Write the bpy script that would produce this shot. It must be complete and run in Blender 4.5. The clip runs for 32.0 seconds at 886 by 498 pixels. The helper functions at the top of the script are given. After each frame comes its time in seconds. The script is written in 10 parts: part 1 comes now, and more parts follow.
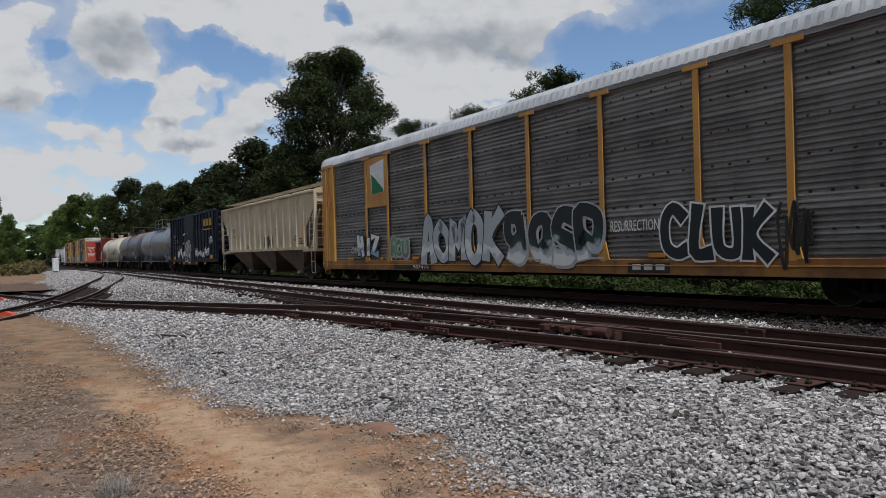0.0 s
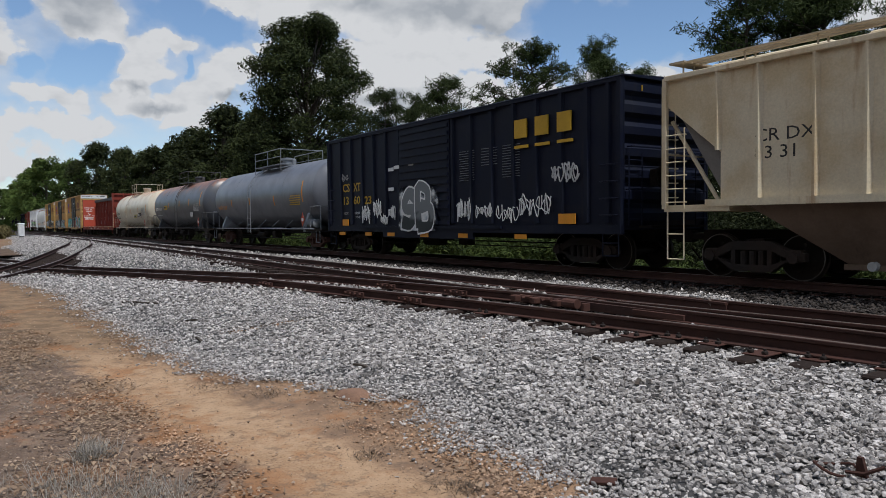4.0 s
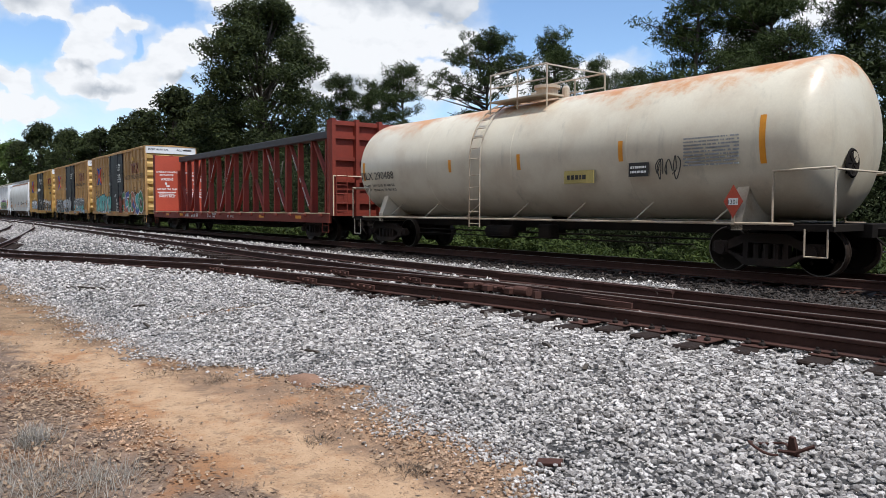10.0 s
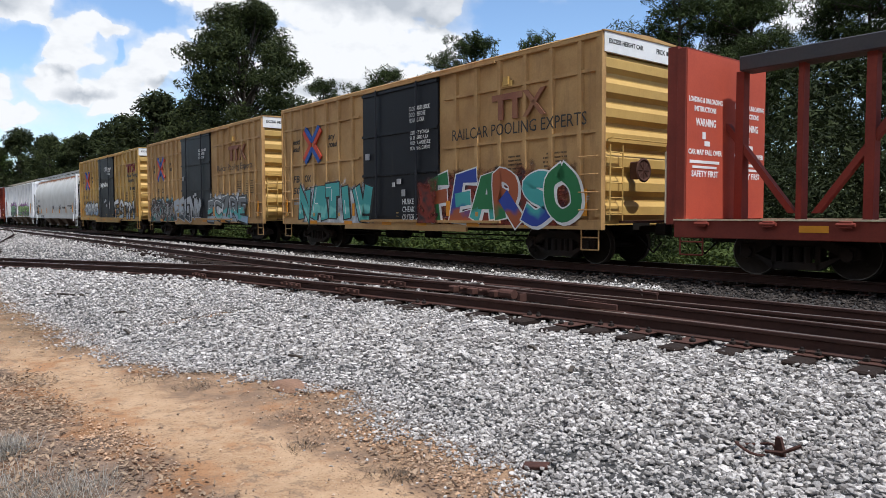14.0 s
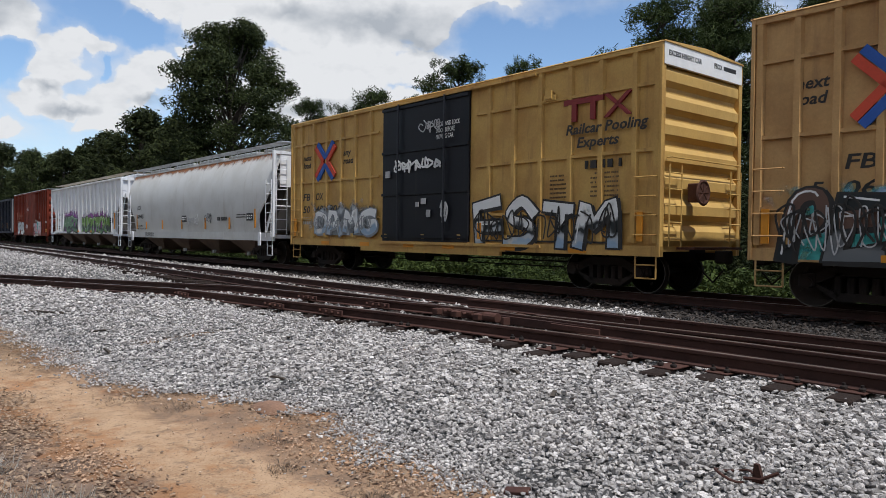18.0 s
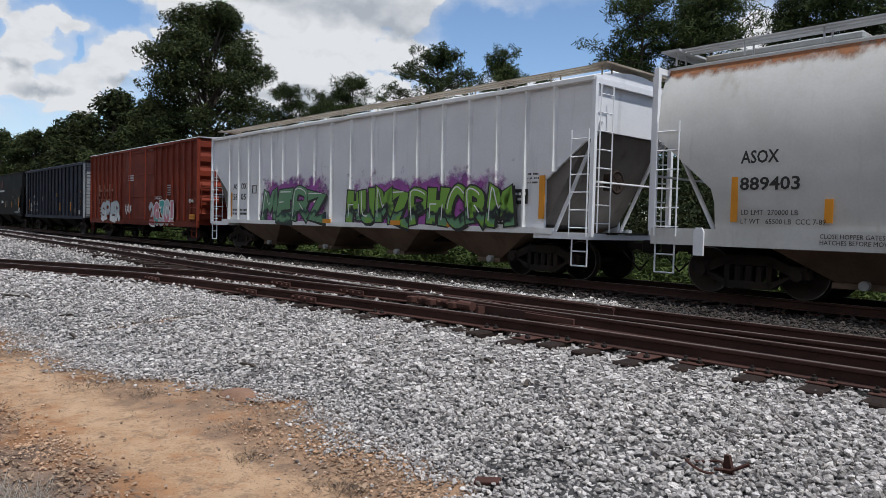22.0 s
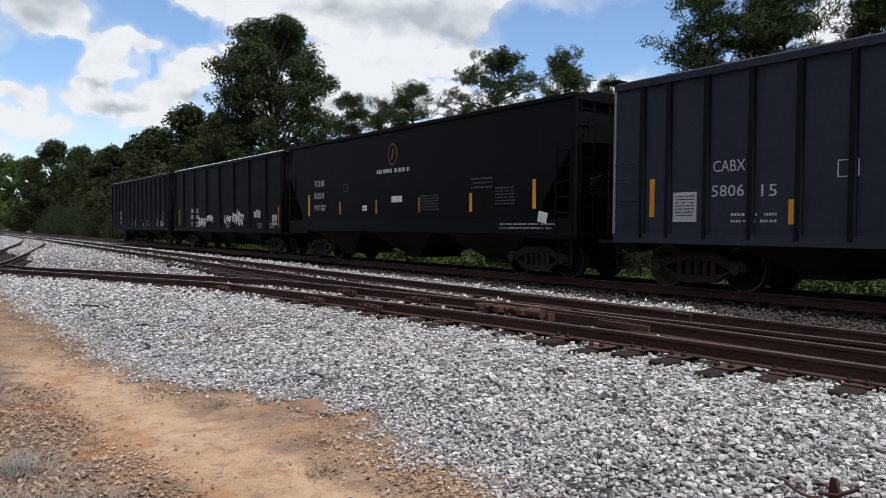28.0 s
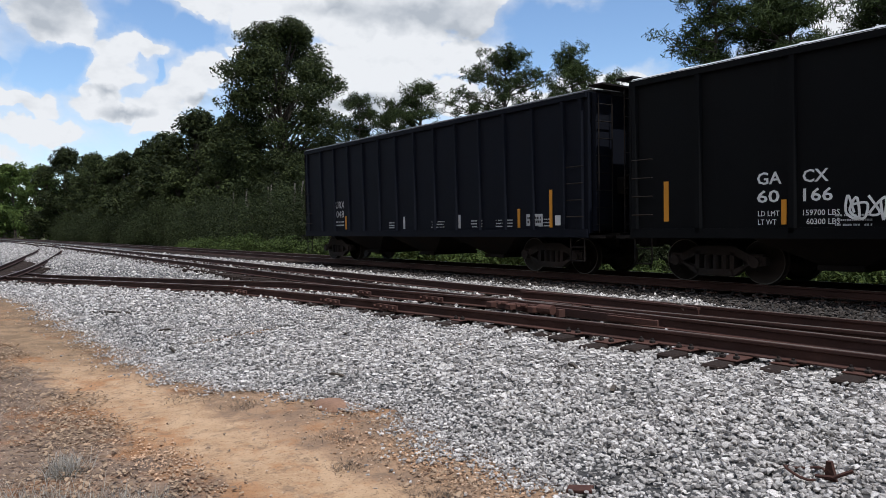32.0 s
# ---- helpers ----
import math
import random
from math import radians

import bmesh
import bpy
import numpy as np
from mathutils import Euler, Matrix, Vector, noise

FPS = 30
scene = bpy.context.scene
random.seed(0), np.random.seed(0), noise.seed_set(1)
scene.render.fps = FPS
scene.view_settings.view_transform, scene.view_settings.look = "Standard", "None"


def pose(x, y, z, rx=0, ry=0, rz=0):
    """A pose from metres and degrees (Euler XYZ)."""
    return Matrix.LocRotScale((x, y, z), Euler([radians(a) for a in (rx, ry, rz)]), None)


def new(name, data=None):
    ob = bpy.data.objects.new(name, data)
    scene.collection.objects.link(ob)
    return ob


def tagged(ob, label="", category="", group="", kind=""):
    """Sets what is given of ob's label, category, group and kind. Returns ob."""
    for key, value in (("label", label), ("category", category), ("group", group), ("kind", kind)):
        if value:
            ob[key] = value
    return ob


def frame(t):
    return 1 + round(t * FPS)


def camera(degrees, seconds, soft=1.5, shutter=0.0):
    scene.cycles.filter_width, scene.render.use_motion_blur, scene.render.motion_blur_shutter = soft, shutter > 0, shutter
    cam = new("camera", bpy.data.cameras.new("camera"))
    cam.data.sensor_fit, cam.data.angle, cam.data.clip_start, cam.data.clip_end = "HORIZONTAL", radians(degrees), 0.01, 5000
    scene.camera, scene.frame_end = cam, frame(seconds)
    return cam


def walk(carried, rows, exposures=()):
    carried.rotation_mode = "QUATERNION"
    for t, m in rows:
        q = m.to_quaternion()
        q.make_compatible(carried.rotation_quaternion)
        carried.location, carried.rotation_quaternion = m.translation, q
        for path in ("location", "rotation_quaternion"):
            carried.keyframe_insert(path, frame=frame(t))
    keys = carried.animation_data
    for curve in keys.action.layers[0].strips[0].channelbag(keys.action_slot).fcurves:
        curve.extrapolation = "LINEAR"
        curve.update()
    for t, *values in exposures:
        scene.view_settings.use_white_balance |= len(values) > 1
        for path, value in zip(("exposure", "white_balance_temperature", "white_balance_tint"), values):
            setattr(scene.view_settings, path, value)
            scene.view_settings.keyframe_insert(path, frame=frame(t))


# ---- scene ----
cam = camera(63.5, 32.0, soft=0.85)
PATH = [
    (0.0, pose(-0.000, -0.000, 1.250, 90.23, 1.39, 57.92)),
    (0.5, pose(-0.042, -0.021, 1.267, 89.74, 1.23, 59.31)),
    (1.0, pose(-0.012, -0.077, 1.238, 88.31, 1.11, 59.98)),
    (1.5, pose(0.083, -0.107, 1.243, 87.57, 2.41, 57.78)),
    (2.0, pose(0.063, -0.091, 1.266, 88.36, 2.13, 57.29)),
    (2.5, pose(-0.021, 0.004, 1.261, 89.14, 1.09, 57.38)),
    (4.5, pose(0.151, -0.095, 1.260, 87.48, 0.53, 55.16)),
    (5.0, pose(0.097, -0.012, 1.260, 88.03, 0.77, 53.91)),
    (5.5, pose(-0.000, 0.065, 1.246, 90.75, 1.25, 50.86)),
    (6.0, pose(0.011, 0.075, 1.216, 90.02, 1.54, 48.51)),
    (6.5, pose(0.062, -0.023, 1.240, 87.52, 2.65, 52.24)),
    (7.0, pose(0.131, -0.078, 1.232, 85.64, -0.34, 53.46)),
    (7.5, pose(0.124, -0.038, 1.235, 86.25, -0.29, 54.35)),
    (8.0, pose(0.039, 0.056, 1.264, 87.06, 1.45, 52.04)),
    (8.5, pose(0.001, 0.120, 1.214, 88.68, 0.19, 50.74)),
    (9.0, pose(0.013, 0.057, 1.220, 89.34, 0.58, 52.12)),
    (9.5, pose(0.103, -0.029, 1.233, 86.88, 1.58, 52.55)),
    (10.0, pose(0.169, -0.085, 1.240, 86.90, -0.21, 52.26)),
    (10.5, pose(0.194, -0.069, 1.239, 86.58, -0.18, 52.02)),
    (11.0, pose(0.124, -0.032, 1.250, 86.33, 0.36, 51.70)),
    (11.5, pose(0.035, 0.060, 1.252, 88.60, 0.88, 51.04)),
    (12.0, pose(-0.018, 0.110, 1.245, 90.16, 1.06, 49.58)),
    (12.5, pose(-0.007, 0.100, 1.235, 90.47, 0.20, 49.83)),
    (13.0, pose(0.038, 0.051, 1.244, 89.05, -0.46, 48.53)),
    (13.5, pose(0.121, -0.026, 1.260, 90.35, -0.90, 50.86)),
    (14.0, pose(0.131, -0.047, 1.222, 87.24, 0.14, 51.04)),
    (14.5, pose(0.151, -0.058, 1.252, 87.03, 0.76, 51.16)),
    (15.0, pose(0.165, -0.061, 1.254, 88.09, 1.43, 50.80)),
    (15.5, pose(0.177, -0.061, 1.255, 88.48, 1.19, 51.15)),
    (17.5, pose(0.179, -0.040, 1.244, 88.60, 0.40, 49.86)),
    (18.0, pose(0.163, -0.073, 1.243, 88.96, -0.71, 49.83)),
    (18.5, pose(0.160, -0.054, 1.245, 89.35, -1.06, 49.78)),
    (19.0, pose(0.119, -0.019, 1.203, 87.21, -1.08, 46.70)),
    (19.5, pose(0.041, 0.029, 1.217, 87.08, -0.35, 46.92)),
    (20.0, pose(-0.033, 0.087, 1.236, 87.69, 1.05, 48.26)),
    (20.5, pose(-0.063, 0.160, 1.227, 89.88, 0.55, 48.78)),
    (21.0, pose(-0.041, 0.137, 1.204, 89.85, 0.64, 48.55)),
    (21.5, pose(0.024, 0.073, 1.229, 88.04, 1.12, 47.09)),
    (22.0, pose(0.110, 0.009, 1.227, 88.08, -1.56, 48.02)),
    (22.5, pose(0.131, 0.000, 1.216, 87.65, -1.81, 47.78)),
    (23.0, pose(0.096, 0.035, 1.225, 87.38, -0.18, 48.60)),
    (23.5, pose(0.023, 0.077, 1.242, 88.35, 1.28, 48.93)),
    (24.0, pose(-0.026, 0.118, 1.230, 90.04, 1.12, 48.25)),
    (24.5, pose(-0.020, 0.122, 1.221, 89.25, 1.41, 49.48)),
    (26.5, pose(0.120, -0.044, 1.256, 87.36, 0.42, 49.41)),
    (27.0, pose(0.044, -0.003, 1.255, 86.96, 0.23, 49.63)),
    (27.5, pose(-0.030, 0.070, 1.269, 87.70, 1.37, 51.18)),
    (28.0, pose(-0.085, 0.090, 1.244, 88.38, -0.53, 53.02)),
    (28.5, pose(-0.053, 0.056, 1.238, 88.44, -1.15, 51.81)),
    (29.0, pose(-0.002, 0.011, 1.252, 86.88, 1.33, 50.23)),
    (29.5, pose(0.081, -0.047, 1.297, 87.50, 1.11, 51.67)),
    (30.0, pose(0.088, -0.070, 1.281, 88.08, 0.39, 51.35)),
    (30.5, pose(0.103, -0.052, 1.300, 87.64, 0.49, 50.96)),
    (31.0, pose(0.126, -0.074, 1.300, 88.04, 0.82, 51.03)),
    (31.5, pose(0.121, -0.073, 1.295, 87.75, 0.80, 52.29)),
    (32.0, pose(0.137, -0.101, 1.306, 88.16, 0.86, 53.82)),
]
walk(cam, PATH, exposures=[(0.0, -0.48, 6260, 10), (2.5, -0.48, 6260, 10), (4.5, -0.3, 6260, 10), (6.0, -0.12, 6230, 10), (8.0, 0.05, 6230, 10), (9.0, 0.15, 6210, 10), (15.0, 0.2, 6230, 10), (18.0, -0.08, 6270, 10), (24.0, -0.15, 6200, 10), (27.0, 0.06, 6200, 10), (32.0, 0.04, 6180, 10)])

# ---------------------------------------------------------------- sky and sun
SUN = Vector((0.45, -0.03, 1.0)).normalized()
world = bpy.data.worlds.new("sky")
scene.world = world
world.use_nodes = True


def build_sky():
    nt = world.node_tree
    nt.nodes.clear()
    N, L = nt.nodes.new, nt.links.new
    out, bg = N("ShaderNodeOutputWorld"), N("ShaderNodeBackground")
    sky = N("ShaderNodeTexSky")
    sky.sky_type, sky.sun_disc = "NISHITA", False
    sky.sun_elevation = math.asin(SUN.z)
    sky.sun_rotation = math.atan2(SUN.x, SUN.y)
    sky.air_density, sky.dust_density, sky.ozone_density = 1.0, 0.15, 3.5
    co = N("ShaderNodeTexCoord")

    def mth(op, a, b=None, c=None, clamp=False):
        n = N("ShaderNodeMath")
        n.operation, n.use_clamp = op, clamp
        for i, s in enumerate((a, b, c)):
            if s is None:
                continue
            if isinstance(s, (int, float)):
                n.inputs[i].default_value = s
            else:
                L(s, n.inputs[i])
        return n.outputs[0]

    def noise_tex(scale, detail, rough, off):
        mp = N("ShaderNodeMapping")
        mp.inputs["Location"].default_value = off
        mp.inputs["Scale"].default_value = (1, 1, 1.7)
        L(co.outputs["Generated"], mp.inputs["Vector"])
        n = N("ShaderNodeTexNoise")
        n.inputs["Scale"].default_value, n.inputs["Detail"].default_value, n.inputs["Roughness"].default_value = scale, detail, rough
        L(mp.outputs[0], n.inputs["Vector"])
        return n.outputs["Fac"]

    # bearing from the west and height above the horizon, in degrees, with outlines that wander and billow
    def vec(op, a, b, c=None):
        n = N("ShaderNodeVectorMath")
        n.operation = op
        for i, s in enumerate((a, b, c)):
            if isinstance(s, tuple):
                n.inputs[i].default_value = s
            elif s is not None:
                L(s, n.inputs[i])
        return n

    def wander(scale, detail, size, rough=0.55):
        n = N("ShaderNodeTexNoise")
        n.inputs["Scale"].default_value, n.inputs["Detail"].default_value, n.inputs["Roughness"].default_value = scale, detail, rough
        L(co.outputs["Generated"], n.inputs["Vector"])
        return vec("MULTIPLY_ADD", n.outputs["Color"], (size, size, 0.0), (-size / 2, -size / 2, 0.0)).outputs[0]

    sep, com = N("ShaderNodeSeparateXYZ"), N("ShaderNodeCombineXYZ")
    L(co.outputs["Generated"], sep.inputs[0])
    L(mth("MULTIPLY", mth("ARCTAN2", sep.outputs["Y"], mth("MULTIPLY", sep.outputs["X"], -1.0)), 180 / math.pi), com.inputs["X"])
    L(mth("MULTIPLY", mth("ARCSINE", sep.outputs["Z"]), 180 / math.pi), com.inputs["Y"])
    at = vec("ADD", com.outputs[0], wander(11.0, 2, 3.0)).outputs[0]
    at = vec("ADD", at, wander(34.0, 5, 2.2, 0.5)).outputs[0]

    def heap(rows, smooth=0.25):
        """1 in the middle of the nearest heap, 0 on its rim, below 0 outside."""
        near = None
        for az, el, wide, tall in rows:
            q = vec("MULTIPLY_ADD", at, (1 / wide, 1 / tall, 0.0), (-az / wide, -el / tall, 0.0))
            d = vec("LENGTH", q.outputs[0], None).outputs["Value"]
            near = d if near is None else mth("SMOOTH_MIN", near, d, smooth)
        return mth("SUBTRACT", 1.0, near)

    field = heap(BANK + WHITE + LEFT + FAR + ROUND)
    # broken cloud over the rest of the sky, and clear lanes between the heaps
    wide = noise_tex(2.3, 3, 0.5, (3.1, 1.7, 0.4))
    field = mth("MAXIMUM", field, mth("MULTIPLY", mth("SUBTRACT", wide, 0.68), 2.2))
    field = mth("SUBTRACT", field, mth("MULTIPLY", mth("MAXIMUM", heap(CLEAR), 0.0), 1.5))
    fine, over = noise_tex(30.0, 5, 0.5, (0.3, 2.2, 5.0)), noise_tex(30.0, 3, 0.5, (0.3, 2.2, 5.04))
    field = mth("ADD", field, mth("MULTIPLY", mth("SUBTRACT", fine, 0.5), 0.7))
    solid = N("ShaderNodeMapRange")
    solid.interpolation_type = "SMOOTHSTEP"
    solid.inputs["From Min"].default_value, solid.inputs["From Max"].default_value = 0.06, 0.36
    L(field, solid.inputs["Value"])
    # thin veil between the heaps
    veil = N("ShaderNodeMapRange")
    veil.interpolation_type = "SMOOTHSTEP"
    veil.inputs["From Min"].default_value, veil.inputs["From Max"].default_value, veil.inputs["To Max"].default_value = -0.7, 0.5, 0.55
    L(mth("ADD", field, mth("MULTIPLY", mth("SUBTRACT", noise_tex(7.0, 6, 0.6, (2.0, 1.0, 3.0)), 0.5), 1.3)), veil.inputs["Value"])
    cover = mth("MAXIMUM", solid.outputs["Result"], veil.outputs["Result"])
    # thick parts are greyer below, and each billow has a lit and a dull flank
    soft = noise_tex(5.0, 5, 0.55, (1.0, 4.0, 2.0))
    thick = mth("ADD", mth("MULTIPLY", mth("MAXIMUM", heap(GREY, 0.4), 0.0), 1.0), mth("MULTIPLY", mth("SUBTRACT", soft, 0.45), 0.5))
    thick = mth("ADD", thick, mth("MULTIPLY", mth("SUBTRACT", over, fine), 0.7))
    ramp = N("ShaderNodeValToRGB")
    ramp.color_ramp.elements[0].position, ramp.color_ramp.elements[0].color = 0.05, (1.0, 1.0, 1.0, 1)
    ramp.color_ramp.elements[1].position, ramp.color_ramp.elements[1].color = 0.9, (0.55, 0.585, 0.63, 1)
    L(thick, ramp.inputs["Fac"])
    bright = N("ShaderNodeVectorMath")
    bright.operation = "SCALE"
    bright.inputs["Scale"].default_value = CLOUD_LIGHT / SKY_LIGHT
    L(ramp.outputs["Color"], bright.inputs[0])
    mix = N("ShaderNodeMix")
    mix.data_type = "RGBA"
    L(cover, mix.inputs["Factor"])
    L(sky.outputs["Color"], mix.inputs["A"])
    L(bright.outputs["Vector"], mix.inputs["B"])
    L(mix.outputs["Result"], bg.inputs["Color"])
    bg.inputs["Strength"].default_value = SKY_LIGHT
    L(bg.outputs[0], out.inputs[0])


SKY_LIGHT, CLOUD_LIGHT = 0.15, 0.84
# heaps of cumulus: bearing, height, half width and half height in degrees
BANK = ((31.6, 18.9, 14.9, 3.2), (37.0, 17.3, 10.4, 2.8), (41.5, 18.3, 6.8, 2.0), (24.6, 17.4, 6.8, 2.3), (28.0, 15.9, 5.4, 2.0), (32.5, 15.0, 6.3, 1.8), (49.9, 21.5, 9.0, 2.7), (18.4, 19.2, 5.4, 1.8))  # the broad grey-based bank overhead
WHITE = ((28.0, 12.6, 5.0, 2.7), (33.3, 12.7, 5.0, 2.3), (38.3, 13.3, 2.3, 2.2), (30.6, 10.1, 7.2, 2.7), (36.9, 9.9, 4.5, 2.0), (42.3, 10.3, 5.0, 1.4), (48.1, 10.3, 3.6, 1.6), (50.2, 10.4, 2.7, 1.4), (65.3, 14.1, 3.2, 2.3), (61.2, 11.1, 2.7, 1.8), (23.7, 9.9, 2.7, 2.7))  # bright heaps under the bank
LEFT = ((13.5, 13.5, 2.6, 1.2), (11.5, 12.6, 1.8, 1.6), (11.1, 10.9, 2.4, 1.9), (10.0, 9.0, 2.0, 1.3), (18.3, 12.0, 2.5, 1.6), (16.7, 10.5, 2.7, 1.8), (14.8, 9.3, 2.9, 1.6), (12.5, 8.8, 3.2, 1.0), (6.7, 8.4, 1.4, 1.3), (7.4, 6.7, 2.7, 1.1), (20.4, 13.5, 1.2, 0.7), (15.1, 7.9, 2.7, 0.8))  # two towers beside the tall tree
FAR = ((1.5, 12.1, 3.4, 2.8), (2.1, 16.6, 2.2, 1.2), (0.9, 15.3, 1.8, 2.3), (7.3, 16.0, 3.2, 3.4), (8.7, 13.8, 2.7, 2.3), (5.5, 8.6, 2.4, 1.1), (6.4, 6.7, 3.2, 1.1), (2.5, 6.4, 2.7, 1.4), (1.7, 4.4, 5.0, 1.8), (12.8, 18.1, 7.2, 1.5), (18.6, 17.2, 4.1, 1.8), (16.9, 18.7, 5.0, 1.1), (22.4, 15.7, 2.7, 2.3), (-1.4, 12.9, 3.2, 2.7), (-2.2, 15.6, 2.7, 2.7), (-1.5, 6.3, 3.6, 2.7))  # heaps far along the line
ROUND = ((112.0, 28.0, 14.0, 6.0), (153.0, 18.0, 16.0, 8.0), (-30.0, 22.0, 20.0, 10.0), (-70.0, 26.0, 22.0, 13.0), (-110.0, 24.0, 22.0, 12.0), (-150.0, 24.0, 20.0, 10.0), (-80.0, 52.0, 34.0, 15.0), (-40.0, 42.0, 20.0, 10.0), (-130.0, 45.0, 20.0, 10.0), (-178.0, 20.0, 12.0, 8.0), (-60.0, 10.0, 20.0, 6.0), (-100.0, 9.0, 18.0, 5.0), (56.0, 68.0, 30.0, 9.0), (75.0, 12.0, 8.0, 4.0), (88.0, 22.0, 9.0, 5.0), (20.0, 30.0, 16.0, 5.0), (50.0, 32.0, 14.0, 5.0))  # the rest of the sky; unseen heaps behind the viewer added as fill light
CLEAR = ((16.8, 14.7, 3.4, 1.5), (8.3, 11.4, 1.8, 1.8), (14.2, 11.5, 0.6, 1.1), (43.7, 13.4, 2.7, 2.3), (51.1, 14.3, 5.4, 2.7), (45.9, 15.4, 2.7, 1.4), (14.5, 16.6, 2.3, 1.1), (16.6, 14.9, 3.4, 1.5), (7.2, 10.8, 1.8, 2.3), (3.7, 14.7, 1.2, 0.8), (24.0, 18.6, 1.2, 0.8), (43.0, 15.6, 2.7, 2.7), (4.6, 10.8, 1.1, 1.0))
GREY = ((34.3, 16.3, 9.0, 2.0), (37.9, 15.5, 5.0, 1.4), (28.1, 17.0, 5.0, 1.3), (18.3, 9.9, 1.8, 0.6), (10.7, 9.7, 1.6, 0.6), (30.6, 9.5, 5.4, 1.0), (7.7, 15.5, 4.1, 1.8), (45.9, 9.7, 3.6, 0.6), (1.5, 10.9, 2.7, 1.2), (7.2, 14.1, 2.7, 1.4), (12.6, 8.8, 2.7, 0.6))
build_sky()
sun_data = bpy.data.lights.new("sun", "SUN")
sun_data.energy, sun_data.angle, sun_data.color = 4.05, radians(0.6), (1.0, 0.97, 0.92)
sun = new("sun", sun_data)
sun.rotation_euler = (-SUN).to_track_quat("-Z", "Y").to_euler()


# ---------------------------------------------------------------- mesh and material helpers
class Mesh:
    """Collects vertices and faces."""

    def __init__(self):
        self.v, self.f = [], []

    def add(self, vs, fs):
        n = len(self.v)
        self.v.extend(vs)
        self.f.extend(tuple(i + n for i in q) for q in fs)
        return self

    def box(self, x0, x1, y0, y1, z0, z1, b=0.0):
        if b <= 0:
            return self.add([(x, y, z) for z in (z0, z1) for y in (y0, y1) for x in (x0, x1)],
                            [(0, 2, 3, 1), (4, 5, 7, 6), (0, 1, 5, 4), (1, 3, 7, 5), (3, 2, 6, 7), (2, 0, 4, 6)])
        vs = []
        for z, s in ((z0, b), (z0 + b, 0), (z1 - b, 0), (z1, b)):
            a0, a1, c0, c1 = x0 + s, x1 - s, y0 + s, y1 - s
            k = b if s == 0 else 0.0
            vs += [(a0 + k, c0, z), (a1 - k, c0, z), (a1, c0 + k, z), (a1, c1 - k, z), (a1 - k, c1, z), (a0 + k, c1, z), (a0, c1 - k, z), (a0, c0 + k, z)]
        fs = [tuple(reversed(range(8))), tuple(range(24, 32))]
        for r in range(3):
            for i in range(8):
                j = (i + 1) % 8
                fs.append((r * 8 + i, r * 8 + j, r * 8 + 8 + j, r * 8 + 8 + i))
        return self.add(vs, fs)

    def prism(self, pts, axis, a, b):
        """A polygon, given in the two other axes in order, drawn out from a to b."""
        n = len(pts)

        def at(p, s):
            return {"x": (s, p[0], p[1]), "y": (p[0], s, p[1]), "z": (p[0], p[1], s)}[axis]
        vs = [at(p, a) for p in pts] + [at(p, b) for p in pts]
        fs = [tuple(range(n)), tuple(reversed(range(n, 2 * n)))] + [(i, n + i, n + (i + 1) % n, (i + 1) % n) for i in range(n)]
        return self.add(vs, fs)

    def cyl(self, p, q, r, seg=8, r2=None):
        p, q = Vector(p), Vector(q)
        r2 = r if r2 is None else r2
        d = (q - p).normalized()
        u = d.orthogonal().normalized()
        w = d.cross(u)
        vs = []
        for c, rad in ((p, r), (q, r2)):
            vs += [tuple(c + (u * math.cos(t) + w * math.sin(t)) * rad) for t in (2 * math.pi * i / seg for i in range(seg))]
        fs = [tuple(reversed(range(seg))), tuple(range(seg, 2 * seg))] + [(i, (i + 1) % seg, seg + (i + 1) % seg, seg + i) for i in range(seg)]
        return self.add(vs, fs)

    def tube(self, pts, r, seg=6):
        for p, q in zip(pts, pts[1:]):
            self.cyl(p, q, r, seg)
        return self

    def sweep_round(self, pts, r, seg=6):
        """One unbroken round bar along the points."""
        vs, n = [], len(pts)
        for i, p in enumerate(pts):
            d = (Vector(pts[min(i + 1, n - 1)]) - Vector(pts[max(i - 1, 0)])).normalized()
            u = d.cross(Vector((0, 0, 1))).normalized() if abs(d.z) < 0.95 else Vector((1, 0, 0))
            w = d.cross(u)
            vs += [tuple(Vector(p) + (u * math.cos(t) + w * math.sin(t)) * r) for t in (2 * math.pi * k / seg for k in range(seg))]
        fs = [tuple(reversed(range(seg))), tuple(range((n - 1) * seg, n * seg))]
        fs += [(j * seg + i, j * seg + (i + 1) % seg, (j + 1) * seg + (i + 1) % seg, (j + 1) * seg + i) for j in range(n - 1) for i in range(seg)]
        return self.add(vs, fs)

    def lathe(self, prof, c, axis="x", seg=32):
        """Rings of (place along the axis, radius)."""
        vs, n = [], len(prof)
        for a, r in prof:
            for i in range(seg):
                t = 2 * math.pi * i / seg
                k, s = r * math.cos(t), r * math.sin(t)
                vs.append({"x": (c[0] + a, c[1] + k, c[2] + s), "y": (c[0] + s, c[1] + a, c[2] + k), "z": (c[0] + k, c[1] + s, c[2] + a)}[axis])
        fs = [tuple(reversed(range(seg))), tuple(range((n - 1) * seg, n * seg))]
        for j in range(n - 1):
            for i in range(seg):
                fs.append((j * seg + i, j * seg + (i + 1) % seg, (j + 1) * seg + (i + 1) % seg, (j + 1) * seg + i))
        return self.add(vs, fs)

